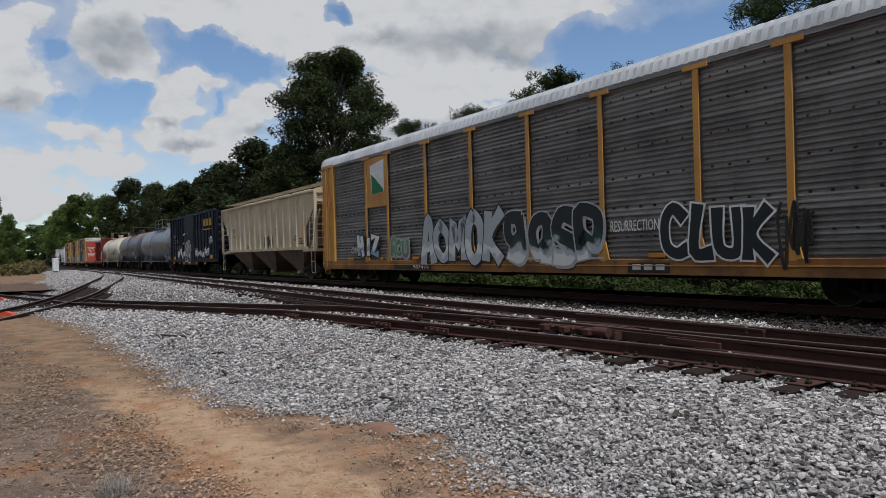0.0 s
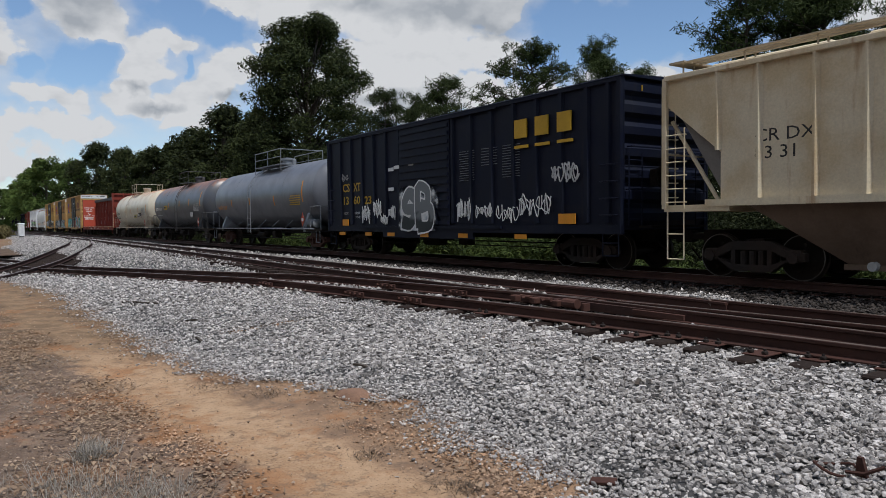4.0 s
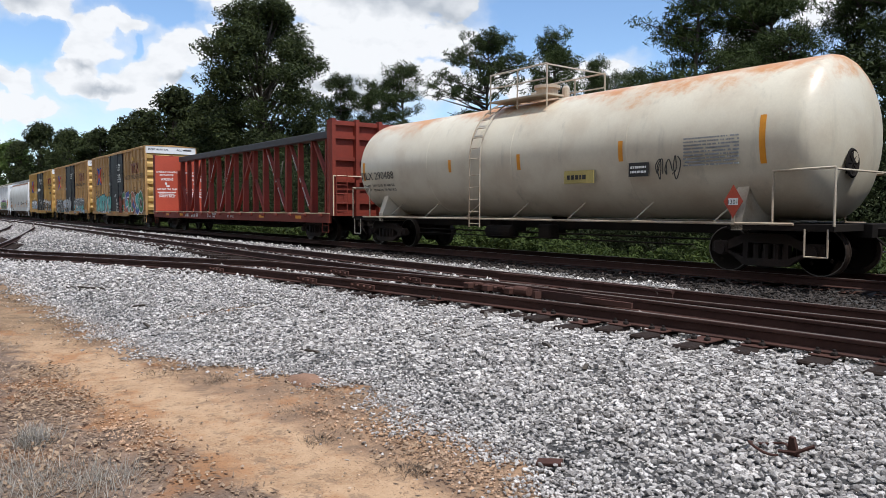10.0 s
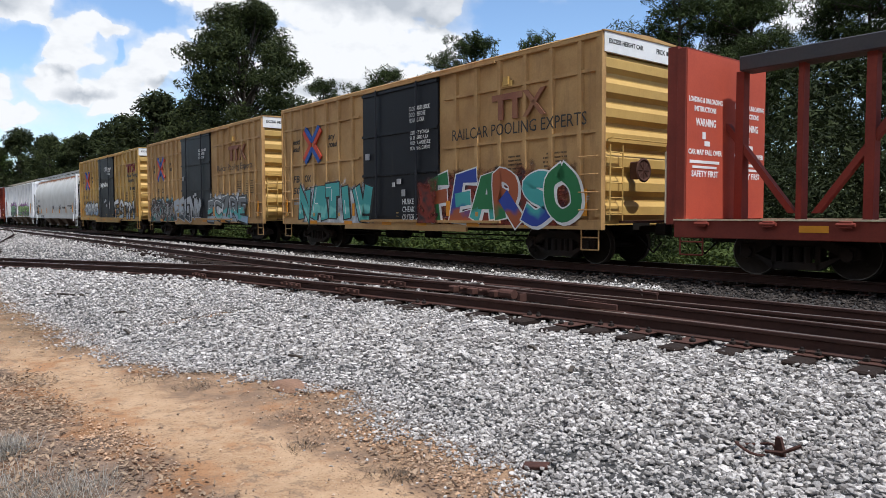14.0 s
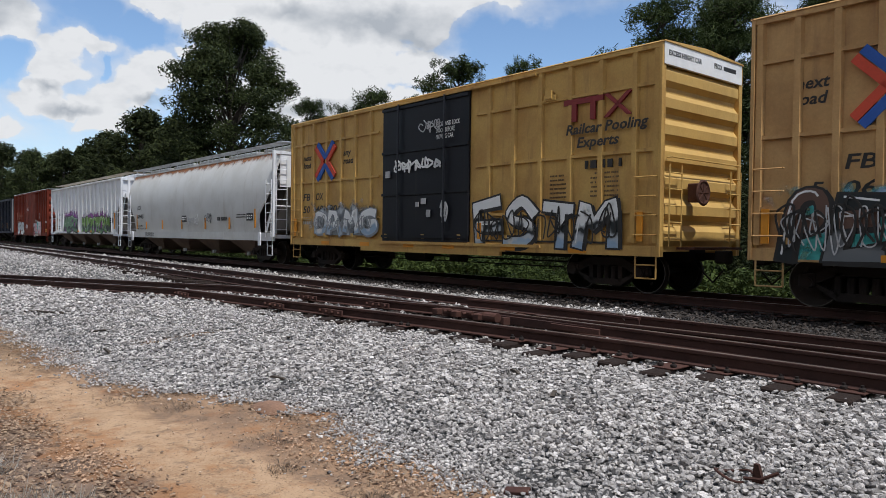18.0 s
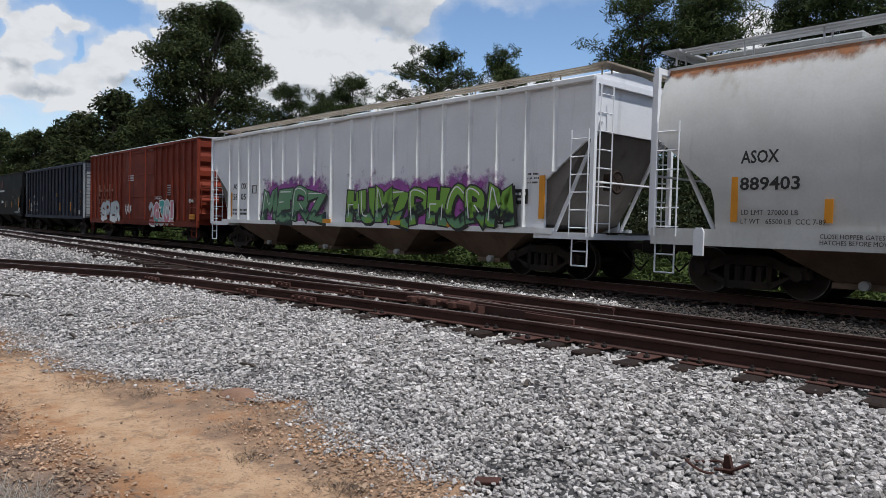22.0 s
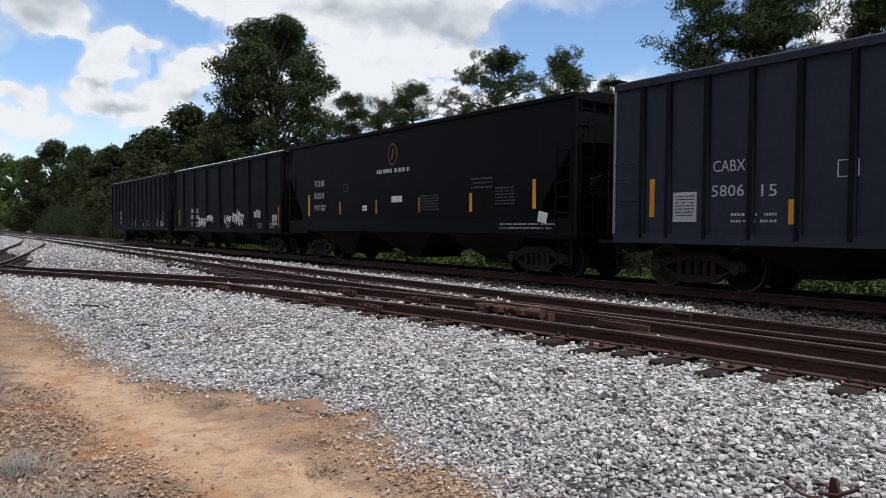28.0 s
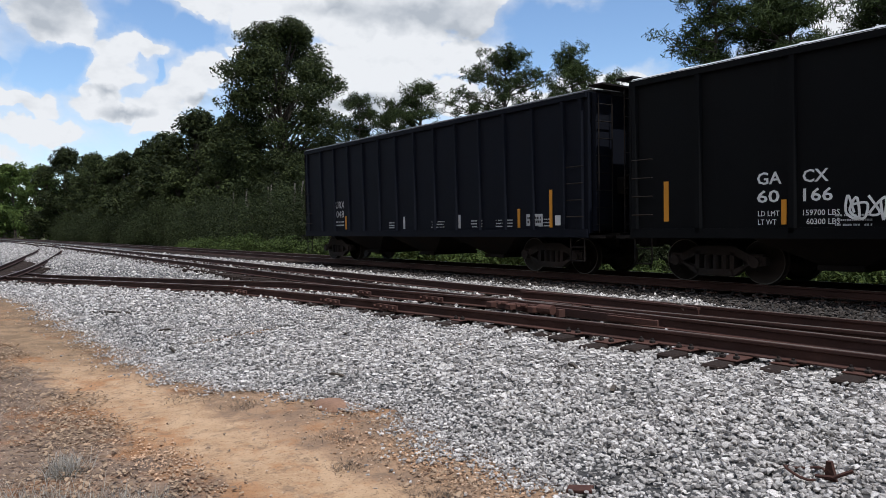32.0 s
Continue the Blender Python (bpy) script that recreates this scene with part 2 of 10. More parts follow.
    def sweep(self, prof, path):
        """A profile (y, z) swept along points (x, y, z) that run roughly along x."""
        n, vs = len(prof), []
        for i, p in enumerate(path):
            a, b = path[max(i - 1, 0)], path[min(i + 1, len(path) - 1)]
            d = Vector((b[0] - a[0], b[1] - a[1], 0)).normalized()
            for y, z in prof:
                vs.append((p[0] - d.y * y, p[1] + d.x * y, p[2] + z))
        fs = [tuple(range(n)), tuple(reversed(range((len(path) - 1) * n, len(path) * n)))]
        for j in range(len(path) - 1):
            for i in range(n):
                k = (i + 1) % n
                fs.append((j * n + i, (j + 1) * n + i, (j + 1) * n + k, j * n + k))
        return self.add(vs, fs)

    def data(self, name, mat, smooth=False):
        me = bpy.data.meshes.new(name)
        me.from_pydata(self.v, [], self.f)
        bm = bmesh.new()
        bm.from_mesh(me)
        bmesh.ops.recalc_face_normals(bm, faces=bm.faces)
        bm.to_mesh(me)
        bm.free()
        if mat:
            me.materials.append(mat)
        if smooth:
            me.shade_smooth()
            me.set_sharp_from_angle(angle=radians(38))
        return me


def part(name, mesh, mat, parent, label="", smooth=False):
    ob = new(name, mesh.data(name, mat, smooth) if isinstance(mesh, Mesh) else mesh)
    ob.parent = parent
    return tagged(ob, label)


def thing(name, label, category, group="", kind="", m=None):
    ob = new(name)
    ob.empty_display_size = 0.3
    if m is not None:
        ob.matrix_world = m
    return tagged(ob, label, category, group, kind)


def material(name, colour, rough=0.7, metal=0.0, second=None, patch=0.35, grain=0.12, streak=0.0, streak_colour=(0.05, 0.035, 0.025),
             scale=1.0, bump=0.15, coords="Object", spec=0.4, streak_level=0.56, island=0.0, bands=0.0, band_colour=(0.3, 0.3, 0.3), skew=1.0):
    """Paint, metal or earth: a base colour with broad patches, fine grain, upright streaks and a light relief."""
    mat = bpy.data.materials.new(name)
    mat.use_nodes = True
    nt = mat.node_tree
    N, L = nt.nodes.new, nt.links.new
    bsdf = nt.nodes["Principled BSDF"]
    bsdf.inputs["Metallic"].default_value = metal
    bsdf.inputs["Specular IOR Level"].default_value = spec
    tc = N("ShaderNodeTexCoord")

    def noise_tex(sc, detail, rough_=0.6, stretch=(1, 1, 1)):
        mp = N("ShaderNodeMapping")
        mp.inputs["Scale"].default_value = stretch
        L(tc.outputs[coords], mp.inputs["Vector"])
        n = N("ShaderNodeTexNoise")
        n.inputs["Scale"].default_value, n.inputs["Detail"].default_value, n.inputs["Roughness"].default_value = sc, detail, rough_
        L(mp.outputs[0], n.inputs["Vector"])
        return n.outputs["Fac"]

    def mixed(fac, a, b, mode="MIX"):
        n = N("ShaderNodeMix")
        n.data_type, n.blend_type = "RGBA", mode
        for sock, val in (("Factor", fac), ("A", a), ("B", b)):
            if isinstance(val, (int, float)):
                n.inputs[sock].default_value = val
            elif isinstance(val, tuple):
                n.inputs[sock].default_value = (*val[:3], 1)
            else:
                L(val, n.inputs[sock])
        return n.outputs["Result"]

    def ranged(fac, lo, hi, to=1.0):
        n = N("ShaderNodeMapRange")
        n.interpolation_type = "SMOOTHSTEP"
        n.inputs["From Min"].default_value, n.inputs["From Max"].default_value, n.inputs["To Max"].default_value = lo, hi, to
        L(fac, n.inputs["Value"])
        return n.outputs["Result"]

    second = second or tuple(c * 0.72 for c in colour)
    broad = noise_tex(0.9 * scale, 5)
    fine = noise_tex(22.0 * scale, 4, 0.7)
    col = mixed(ranged(broad, 0.38, 0.68, patch * 2), tuple(colour), tuple(second))
    if streak > 0:
        run = noise_tex(2.6 * scale, 6, 0.65, (1, 1, 0.11))
        col = mixed(ranged(run, streak_level, streak_level + 0.17, streak), col, streak_colour)
    if bands > 0:
        level = noise_tex(1.0, 4, 0.6, (0.07, 0.07, 4.2))
        col = mixed(ranged(level, 0.5, 0.62, bands), col, band_colour)
    if island > 0:
        geo = N("ShaderNodeNewGeometry")
        var = N("ShaderNodeHueSaturation")
        r = N("ShaderNodeMapRange")
        r.inputs["To Min"].default_value, r.inputs["To Max"].default_value = 1 - island, 1 + island
        pw = N("ShaderNodeMath")
        pw.operation, pw.inputs[1].default_value = "POWER", skew
        L(geo.outputs["Random Per Island"], pw.inputs[0])
        L(pw.outputs[0], r.inputs["Value"])
        L(r.outputs["Result"], var.inputs["Value"])
        L(col, var.inputs["Color"])
        col = var.outputs["Color"]
    lum = N("ShaderNodeMapRange")
    lum.inputs["To Min"].default_value, lum.inputs["To Max"].default_value = 1 - grain * 2, 1 + grain * 2
    L(fine, lum.inputs["Value"])
    hs = N("ShaderNodeHueSaturation")
    L(lum.outputs["Result"], hs.inputs["Value"])
    L(col, hs.inputs["Color"])
    L(hs.outputs["Color"], bsdf.inputs["Base Color"])
    rr = N("ShaderNodeMapRange")
    rr.inputs["To Min"].default_value, rr.inputs["To Max"].default_value = max(rough - 0.15, 0.05), min(rough + 0.15, 1)
    L(broad, rr.inputs["Value"])
    L(rr.outputs["Result"], bsdf.inputs["Roughness"])
    if bump > 0:
        bp = N("ShaderNodeBump")
        bp.inputs["Strength"].default_value, bp.inputs["Distance"].default_value = bump, 0.01
        L(fine, bp.inputs["Height"])
        L(bp.outputs["Normal"], bsdf.inputs["Normal"])
    return mat


def srgb(r, g, b):
    return tuple(((c / 255 + 0.055) / 1.055) ** 2.4 if c > 10 else c / 3294 for c in (r, g, b))


RUST = (0.16, 0.055, 0.025)
M = dict(
    ballast=material("ballast", (0.50, 0.466, 0.438), 0.95, second=(0.335, 0.307, 0.287), grain=0.3, scale=4.5, bump=1.0, island=0.52, spec=0.2, skew=1.25),
    # near-black: the shade between the stones is put into this colour
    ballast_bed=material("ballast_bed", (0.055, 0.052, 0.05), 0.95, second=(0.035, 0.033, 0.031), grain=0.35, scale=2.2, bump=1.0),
    ballast_dark=material("dark_brown_ballast", (0.062, 0.052, 0.046), 0.95, second=(0.036, 0.029, 0.025), grain=0.4, scale=4.5, bump=1.0, island=0.5, spec=0.2),
    tie=material("tie_wood", (0.028, 0.019, 0.0155), 0.92, second=(0.046, 0.033, 0.027), grain=0.35, bump=0.9, spec=0.15),
    rail=material("rail_steel", (0.058, 0.023, 0.016), 0.8, 0.05, second=(0.036, 0.016, 0.012), grain=0.2),
    rail_top=material("rail_head", (0.30, 0.25, 0.22), 0.42, 0.75, second=(0.18, 0.12, 0.09), grain=0.15),
    plate=material("tie_plate", (0.088, 0.038, 0.027), 0.85, 0.2, grain=0.25),
    black=material("black_underframe", (0.012, 0.010, 0.009), 0.9, spec=0.15, second=(0.022, 0.016, 0.012), patch=0.5),
    truck=material("truck_cast_steel", (0.017, 0.012, 0.010), 0.85, 0.05, second=(0.03, 0.018, 0.013), patch=0.5, grain=0.25),
    wheel=material("wheel_steel", (0.03, 0.023, 0.019), 0.6, 0.4, second=(0.05, 0.033, 0.024)),
    # pale ring steel: the glint of the rim's edge is in its colour
    rim_steel=material("rim_glint_steel", (0.19, 0.175, 0.16), 0.5, 0.4, second=(0.09, 0.075, 0.065), patch=0.5),
    yellow=material("yellow_paint", (0.56, 0.35, 0.10), 0.62, second=(0.44, 0.25, 0.07), patch=0.5, streak=0.6, streak_colour=(0.24, 0.115, 0.04), streak_level=0.53, grain=0.1, bump=0.08),
    yellow_tan=material("faded_tan_paint", (0.52, 0.315, 0.125), 0.64, second=(0.40, 0.225, 0.085), patch=0.5, streak=0.5, streak_colour=(0.25, 0.13, 0.06), streak_level=0.53, grain=0.1, bump=0.08),
    yellow_end=material("yellow_end_paint", (0.56, 0.36, 0.11), 0.6, second=(0.45, 0.28, 0.085), streak=0.25, streak_colour=(0.2, 0.1, 0.03), grain=0.06, bump=0.05),
    orange=material("autorack_orange", (0.60, 0.30, 0.065), 0.6, second=(0.46, 0.21, 0.05), streak=0.35, grain=0.06),
    sill_orange=material("grimy_orange", (0.36, 0.17, 0.045), 0.7, second=(0.16, 0.08, 0.035), patch=0.5, streak=0.6, streak_colour=(0.05, 0.03, 0.02)),
    mark=material("marker_orange", (0.75, 0.30, 0.02), 0.55, grain=0.05),
    navy=material("navy_paint", (0.006, 0.0082, 0.021), 0.55, spec=0.15, second=(0.014, 0.016, 0.024), streak=0.25, streak_colour=(0.04, 0.035, 0.03), grain=0.1),
    door_black=material("black_door_paint", (0.0085, 0.0098, 0.014), 0.5, spec=0.25, second=(0.013, 0.0135, 0.017), streak=0.2, streak_colour=(0.06, 0.045, 0.035)),
    redbrown=material("red_brown_paint", (0.19, 0.030, 0.013), 0.7, spec=0.2, second=(0.115, 0.021, 0.011), streak=0.85, streak_colour=(0.04, 0.013, 0.009)),
    red=material("red_paint", (0.215, 0.033, 0.018), 0.7, second=(0.15, 0.026, 0.016), streak=0.45, streak_colour=(0.09, 0.022, 0.014)),
    # brighter copy of red, sunlight put in for the bulkhead; also placards' own red
    red_bright=material("sunlit_and_placard_red", (0.45, 0.075, 0.038), 0.7, second=(0.36, 0.06, 0.034), grain=0.08),
    tan=material("tan_paint", (0.66, 0.57, 0.41), 0.7, second=(0.56, 0.44, 0.27), patch=0.5, streak=0.65, streak_colour=(0.34, 0.17, 0.07)),
    grey_light=material("light_grey_paint", (0.79, 0.795, 0.81), 0.55, second=(0.73, 0.735, 0.75), streak=0.25, streak_colour=(0.2, 0.2, 0.2), grain=0.05),
    silver=material("silver_paint", (0.60, 0.595, 0.57), 0.5, second=(0.51, 0.50, 0.465), streak=0.35, streak_colour=(0.3, 0.24, 0.17), grain=0.06),
    hop_black=material("black_hopper_paint", (0.0036, 0.0039, 0.0046), 0.65, spec=0.1, second=(0.006, 0.0062, 0.0068), streak=0.3, streak_colour=(0.011, 0.0105, 0.010)),
    slate=material("slate_hopper_paint", (0.034, 0.038, 0.056), 0.65, spec=0.12, second=(0.027, 0.030, 0.043), streak=0.55, streak_colour=(0.02, 0.02, 0.022)),
    charcoal=material("charcoal_hopper_paint", (0.007, 0.0082, 0.0135), 0.65, spec=0.08, second=(0.0095, 0.0105, 0.0145), streak=0.3, streak_colour=(0.012, 0.012, 0.013)),
    tank_grey=material("tank_grey_paint", (0.22, 0.235, 0.25), 0.5, second=(0.17, 0.175, 0.185), streak=0.3, streak_colour=(0.09, 0.085, 0.08), grain=0.05),
    tank_dark=material("tank_dark_paint", (0.075, 0.08, 0.088), 0.55, second=(0.095, 0.085, 0.08), streak=0.4, streak_colour=(0.06, 0.045, 0.035), grain=0.06),
    tank_white=material("tank_cream_paint", (0.66, 0.60, 0.48), 0.5, second=(0.55, 0.48, 0.36), streak=0.45, streak_colour=(0.35, 0.19, 0.09), grain=0.05),
    white=material("white_paint", (0.82, 0.82, 0.80), 0.6, grain=0.04, bump=0.0),
    white_dim=material("weathered_white_paint", (0.5, 0.5, 0.5), 0.7, second=(0.34, 0.34, 0.34), grain=0.15, bump=0.0),
    letter_yellow=material("yellow_lettering", (0.55, 0.33, 0.02), 0.6, grain=0.1, bump=0.0),
    mark_worn=material("worn_marker", (0.42, 0.2, 0.05), 0.6, second=(0.2, 0.12, 0.06), patch=0.5),
    stencil_faded=material("faded_stencil", (0.17, 0.11, 0.055), 0.7, grain=0.15),
    letter_black=material("black_lettering", (0.03, 0.028, 0.026), 0.6, grain=0.1, bump=0.0),
    rust_patch=material("rust", (0.26, 0.095, 0.035), 0.85, second=RUST, grain=0.2),
    roof_galv=material("galvanised_roof", (0.56, 0.57, 0.58), 0.6, 0.1, second=(0.33, 0.34, 0.35), streak=0.2, grain=0.06),
    panel_grey=material("weathered_galvanised_panel", (0.24, 0.235, 0.225), 0.7, 0.1, second=(0.14, 0.137, 0.132), patch=0.4, streak=0.5, streak_colour=(0.07, 0.066, 0.06), grain=0.12, bands=0.8, band_colour=(0.36, 0.355, 0.34)),
)
for key, rgb in dict(g_teal=(70, 160, 155), g_green=(40, 130, 70), g_blue=(45, 70, 150), g_purple=(120, 80, 135), g_lime=(120, 165, 60), g_sage=(95, 135, 100),
                     g_dark=(22, 36, 38), g_silver=(170, 178, 182), g_paleblue=(140, 165, 185), g_orange=(190, 95, 40), g_pink=(190, 110, 125), g_rust=(120, 50, 30),
                     logo_green=(30, 120, 75), logo_blue=(45, 90, 170), logo_red=(205, 75, 50), plum=(130, 45, 45), g_skin=(210, 170, 70)).items():
    M[key] = material("spray_" + key, srgb(*rgb), 0.6, grain=0.1, patch=0.25, bump=0.0)

# ---------------------------------------------------------------- the lines of the tracks


def soft_plus(u, w):
    return 0.5 * (u + math.sqrt(u * u + w * w))


def main_y(x):
    return 14.3 + 0.010 * soft_plus(-x - 30, 12)


def near_y(x):
    free = 8.97 + 0.030 * soft_plus(-x - 16, 6)
    return min(free, main_y(x) - 4.1)


def div_y(x):
    """The diverging track: it leaves the near track and swings towards the yard."""
    u = max(0.0, -x - 1.0)
    y = 8.1 - 0.0090 * u * u if u < 9 else 8.1 - 0.729 - 0.162 * (u - 9)
    return y


def div_z(x):
    if x > -16:
        return 0.0
    return -0.5 * min(1.0, (-x - 16) / 18.0) - 0.12 * min(1.0, max(0.0, (-x - 34) / 16.0))


def smooth01(a, b, v):
    t = min(1.0, max(0.0, (v - a) / (b - a)))
    return t * t * (3 - 2 * t)


DIRT = -0.47


def ground_z(x, y):
    """Height of the earth: the track bed, its shoulder and the lower dirt in front."""
    bed = -0.262
    if x < -11:
        d = div_y(x)
        low = bed + div_z(x)
        bed = low + (bed - low) * smooth01(d + 1.3, d + 4.0, y)
        edge = d - 1.5
    else:
        edge = 6.25
    floor = min(DIRT, bed)
    z = floor + (bed - floor) * smooth01(edge - 3.2, edge, y)
    if y > 16.6:
        z -= 0.5 * smooth01(16.6, 18.6, y)
    return z


# ---------------------------------------------------------------- ground
def dirt_material():
    """Bare sandy earth, with reddish clay and grey dry litter in patches."""
    mat = bpy.data.materials.new("dirt")
    mat.use_nodes = True
    nt = mat.node_tree
    N, L = nt.nodes.new, nt.links.new
    bsdf = nt.nodes["Principled BSDF"]
    bsdf.inputs["Roughness"].default_value = 0.95
    bsdf.inputs["Specular IOR Level"].default_value = 0.15
    tc = N("ShaderNodeTexCoord")
    sep = N("ShaderNodeSeparateXYZ")
    L(tc.outputs["Object"], sep.inputs[0])

    def tex(sc, detail, rough=0.6, stretch=(1, 1, 1)):
        mp = N("ShaderNodeMapping")
        mp.inputs["Scale"].default_value = stretch
        L(tc.outputs["Object"], mp.inputs["Vector"])
        n = N("ShaderNodeTexNoise")
        n.inputs["Scale"].default_value, n.inputs["Detail"].default_value, n.inputs["Roughness"].default_value = sc, detail, rough
        L(mp.outputs[0], n.inputs["Vector"])
        return n.outputs["Fac"]

    def mth(op, a, b):
        n = N("ShaderNodeMath")
        n.operation = op
        for i, s in enumerate((a, b)):
            if isinstance(s, (int, float)):
                n.inputs[i].default_value = s
            else:
                L(s, n.inputs[i])
        return n.outputs[0]

    def ramp(v, lo, hi):
        n = N("ShaderNodeMapRange")
        n.interpolation_type = "SMOOTHSTEP"
        n.inputs["From Min"].default_value, n.inputs["From Max"].default_value = lo, hi
        L(v, n.inputs["Value"])
        return n.outputs["Result"]

    def mix(f, a, b):
        n = N("ShaderNodeMix")
        n.data_type = "RGBA"
        for sock, val in (("Factor", f), ("A", a), ("B", b)):
            if isinstance(val, tuple):
                n.inputs[sock].default_value = (*val, 1)
            elif isinstance(val, float):
                n.inputs[sock].default_value = val
            else:
                L(val, n.inputs[sock])
        return n.outputs["Result"]

    x, y = sep.outputs["X"], sep.outputs["Y"]
    broad, mid, fine = tex(0.55, 5), tex(2.4, 6, 0.68), tex(40, 5, 0.75)
    # across the worn path: 0 on its middle line
    wob = mth("MULTIPLY", mth("SUBTRACT", broad, 0.5), 0.9)
    line = mth("SUBTRACT", mth("ADD", y, wob), mth("ADD", mth("MULTIPLY", x, 0.075), PATH_Y))
    off = mth("ABSOLUTE", line, 0)
    sand = mix(ramp(mid, 0.35, 0.65), (0.46, 0.305, 0.185), (0.35, 0.215, 0.122))
    sand = mix(ramp(fine, 0.45, 0.75), sand, (0.50, 0.345, 0.21))
    clay = mix(ramp(mid, 0.4, 0.62), (0.34, 0.215, 0.13), (0.23, 0.15, 0.098))
    litter = mix(ramp(mid, 0.38, 0.62), (0.24, 0.165, 0.118), (0.145, 0.10, 0.073))
    litter = mix(ramp(fine, 0.52, 0.72), litter, (0.31, 0.25, 0.195))
    c = mix(ramp(mth("ADD", off, mth("MULTIPLY", mth("SUBTRACT", mid, 0.5), 0.9)), 0.28, 0.62), sand, clay)
    south = ramp(mth("SUBTRACT", mth("MULTIPLY", line, -1.0), mth("MULTIPLY", mth("SUBTRACT", mid, 0.5), -1.1)), 0.34, 0.62)
    c = mix(south, c, litter)
    c = mix(mth("MULTIPLY", ramp(mth("MULTIPLY", x, -1.0), 9.0, 12.5), 0.75), c, mix(ramp(mid, 0.4, 0.6), (0.24, 0.155, 0.09), (0.13, 0.09, 0.055)))
    # orange clay showing through beside the path, and dusty grey-brown scuffs
    spots, scuff = tex(1.1, 6, 0.7), tex(6.5, 7, 0.75)
    c = mix(mth("MULTIPLY", ramp(spots, 0.54, 0.66), 0.6), c, (0.32, 0.14, 0.055))
    bank = mth("ABSOLUTE", mth("ADD", line, 0.47), 0)
    c = mix(mth("MULTIPLY", mth("SUBTRACT", 1.0, ramp(bank, 0.08, 0.3)), mth("MULTIPLY", ramp(spots, 0.46, 0.6), 0.6)), c, (0.25, 0.125, 0.06))
    c = mix(mth("MULTIPLY", ramp(scuff, 0.52, 0.64), 0.6), c, (0.17, 0.118, 0.082))
    # small dark scraps
    specks = tex(70, 3, 0.6)
    c = mix(mth("MULTIPLY", ramp(specks, 0.61, 0.66), 0.75), c, (0.06, 0.04, 0.03))
    crumbs = tex(24, 5, 0.7)
    c = mix(mth("MULTIPLY", ramp(crumbs, 0.59, 0.65), 0.55), c, (0.14, 0.095, 0.065))
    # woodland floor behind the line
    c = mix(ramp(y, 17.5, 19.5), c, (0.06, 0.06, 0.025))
    L(c, bsdf.inputs["Base Color"])
    bp = N("ShaderNodeBump")
    bp.inputs["Strength"].default_value, bp.inputs["Distance"].default_value = 0.9, 0.03
    L(mth("ADD", mth("MULTIPLY", mid, 1.0), mth("MULTIPLY", fine, 0.35)), bp.inputs["Height"])
    L(bp.outputs["Normal"], bsdf.inputs["Normal"])
    return mat


PATH_Y = 2.27
M["dirt"] = dirt_material()


def ground():
    xs = [-2500, -1200, -700, -450, -330, -250, -200, -160, -130, -105, -90] + [-80 + 1.0 * i for i in range(56)] + [-24 + 0.16 * i for i in range(182)] + [5.5, 7, 9, 12, 16, 22, 30, 45, 70, 110, 180, 320, 600, 1200, 2500]
    ys = [-2500, -1200, -600, -300, -150, -80, -45, -28, -18, -12, -8, -6, -5, -4] + [-3.2 + 0.13 * i for i in range(92)] + [9, 10, 11, 12, 13, 14, 15, 16, 16.6, 17, 17.5, 18, 18.6, 20, 23, 28, 35, 45, 60, 90, 150, 300, 600, 1200, 2500]
    nx, ny = len(xs), len(ys)
    vs = []
    for x in xs:
        for y in ys:
            near = max(0.0, 1 - abs(x) / 60) * (1.0 if y < 8 else 0.3)
            h = noise.noise((x * 0.45, y * 0.45, 0)) * 0.045 + noise.noise((x * 1.7, y * 1.7, 3)) * 0.022 + noise.noise((x * 5.1, y * 5.1, 7)) * 0.012
            vs.append((x, y, ground_z(x, y) + h * near - 0.02))
    fs = [(i * ny + j, (i + 1) * ny + j, (i + 1) * ny + j + 1, i * ny + j + 1) for i in range(nx - 1) for j in range(ny - 1)]
    me = bpy.data.meshes.new("ground")
    me.from_pydata(vs, [], fs)
    me.shade_smooth()
    me.materials.append(M["dirt"])
    tagged(new("ground", me), "bare sandy dirt with red clay and dry litter beside the tracks", "ground", kind="structure")


ground()


def gravel_edge(x):
    """South edge of the ballast: y at each x."""
    pts = ((-200, 7.0), (-90, 5.0), (-66, 3.6), (-56, 1.6), (-50, -0.4), (-45, -1.0), (-36, -0.5), (-28, 1.2), (-19.5, 2.0), (-14.3, 2.05), (-10, 2.1), (-7.6, 2.5), (-7.1, 3.0), (-6.4, 3.3), (-5.5, 3.35), (-4.2, 3.1), (-3.2, 3.05), (0, 2.6), (6, 2.6), (40, 2.6))
    for (a, p), (b, q) in zip(pts, pts[1:]):
        if x <= b:
            return p + (q - p) * max(0, (x - a)) / (b - a)
    return 2.6


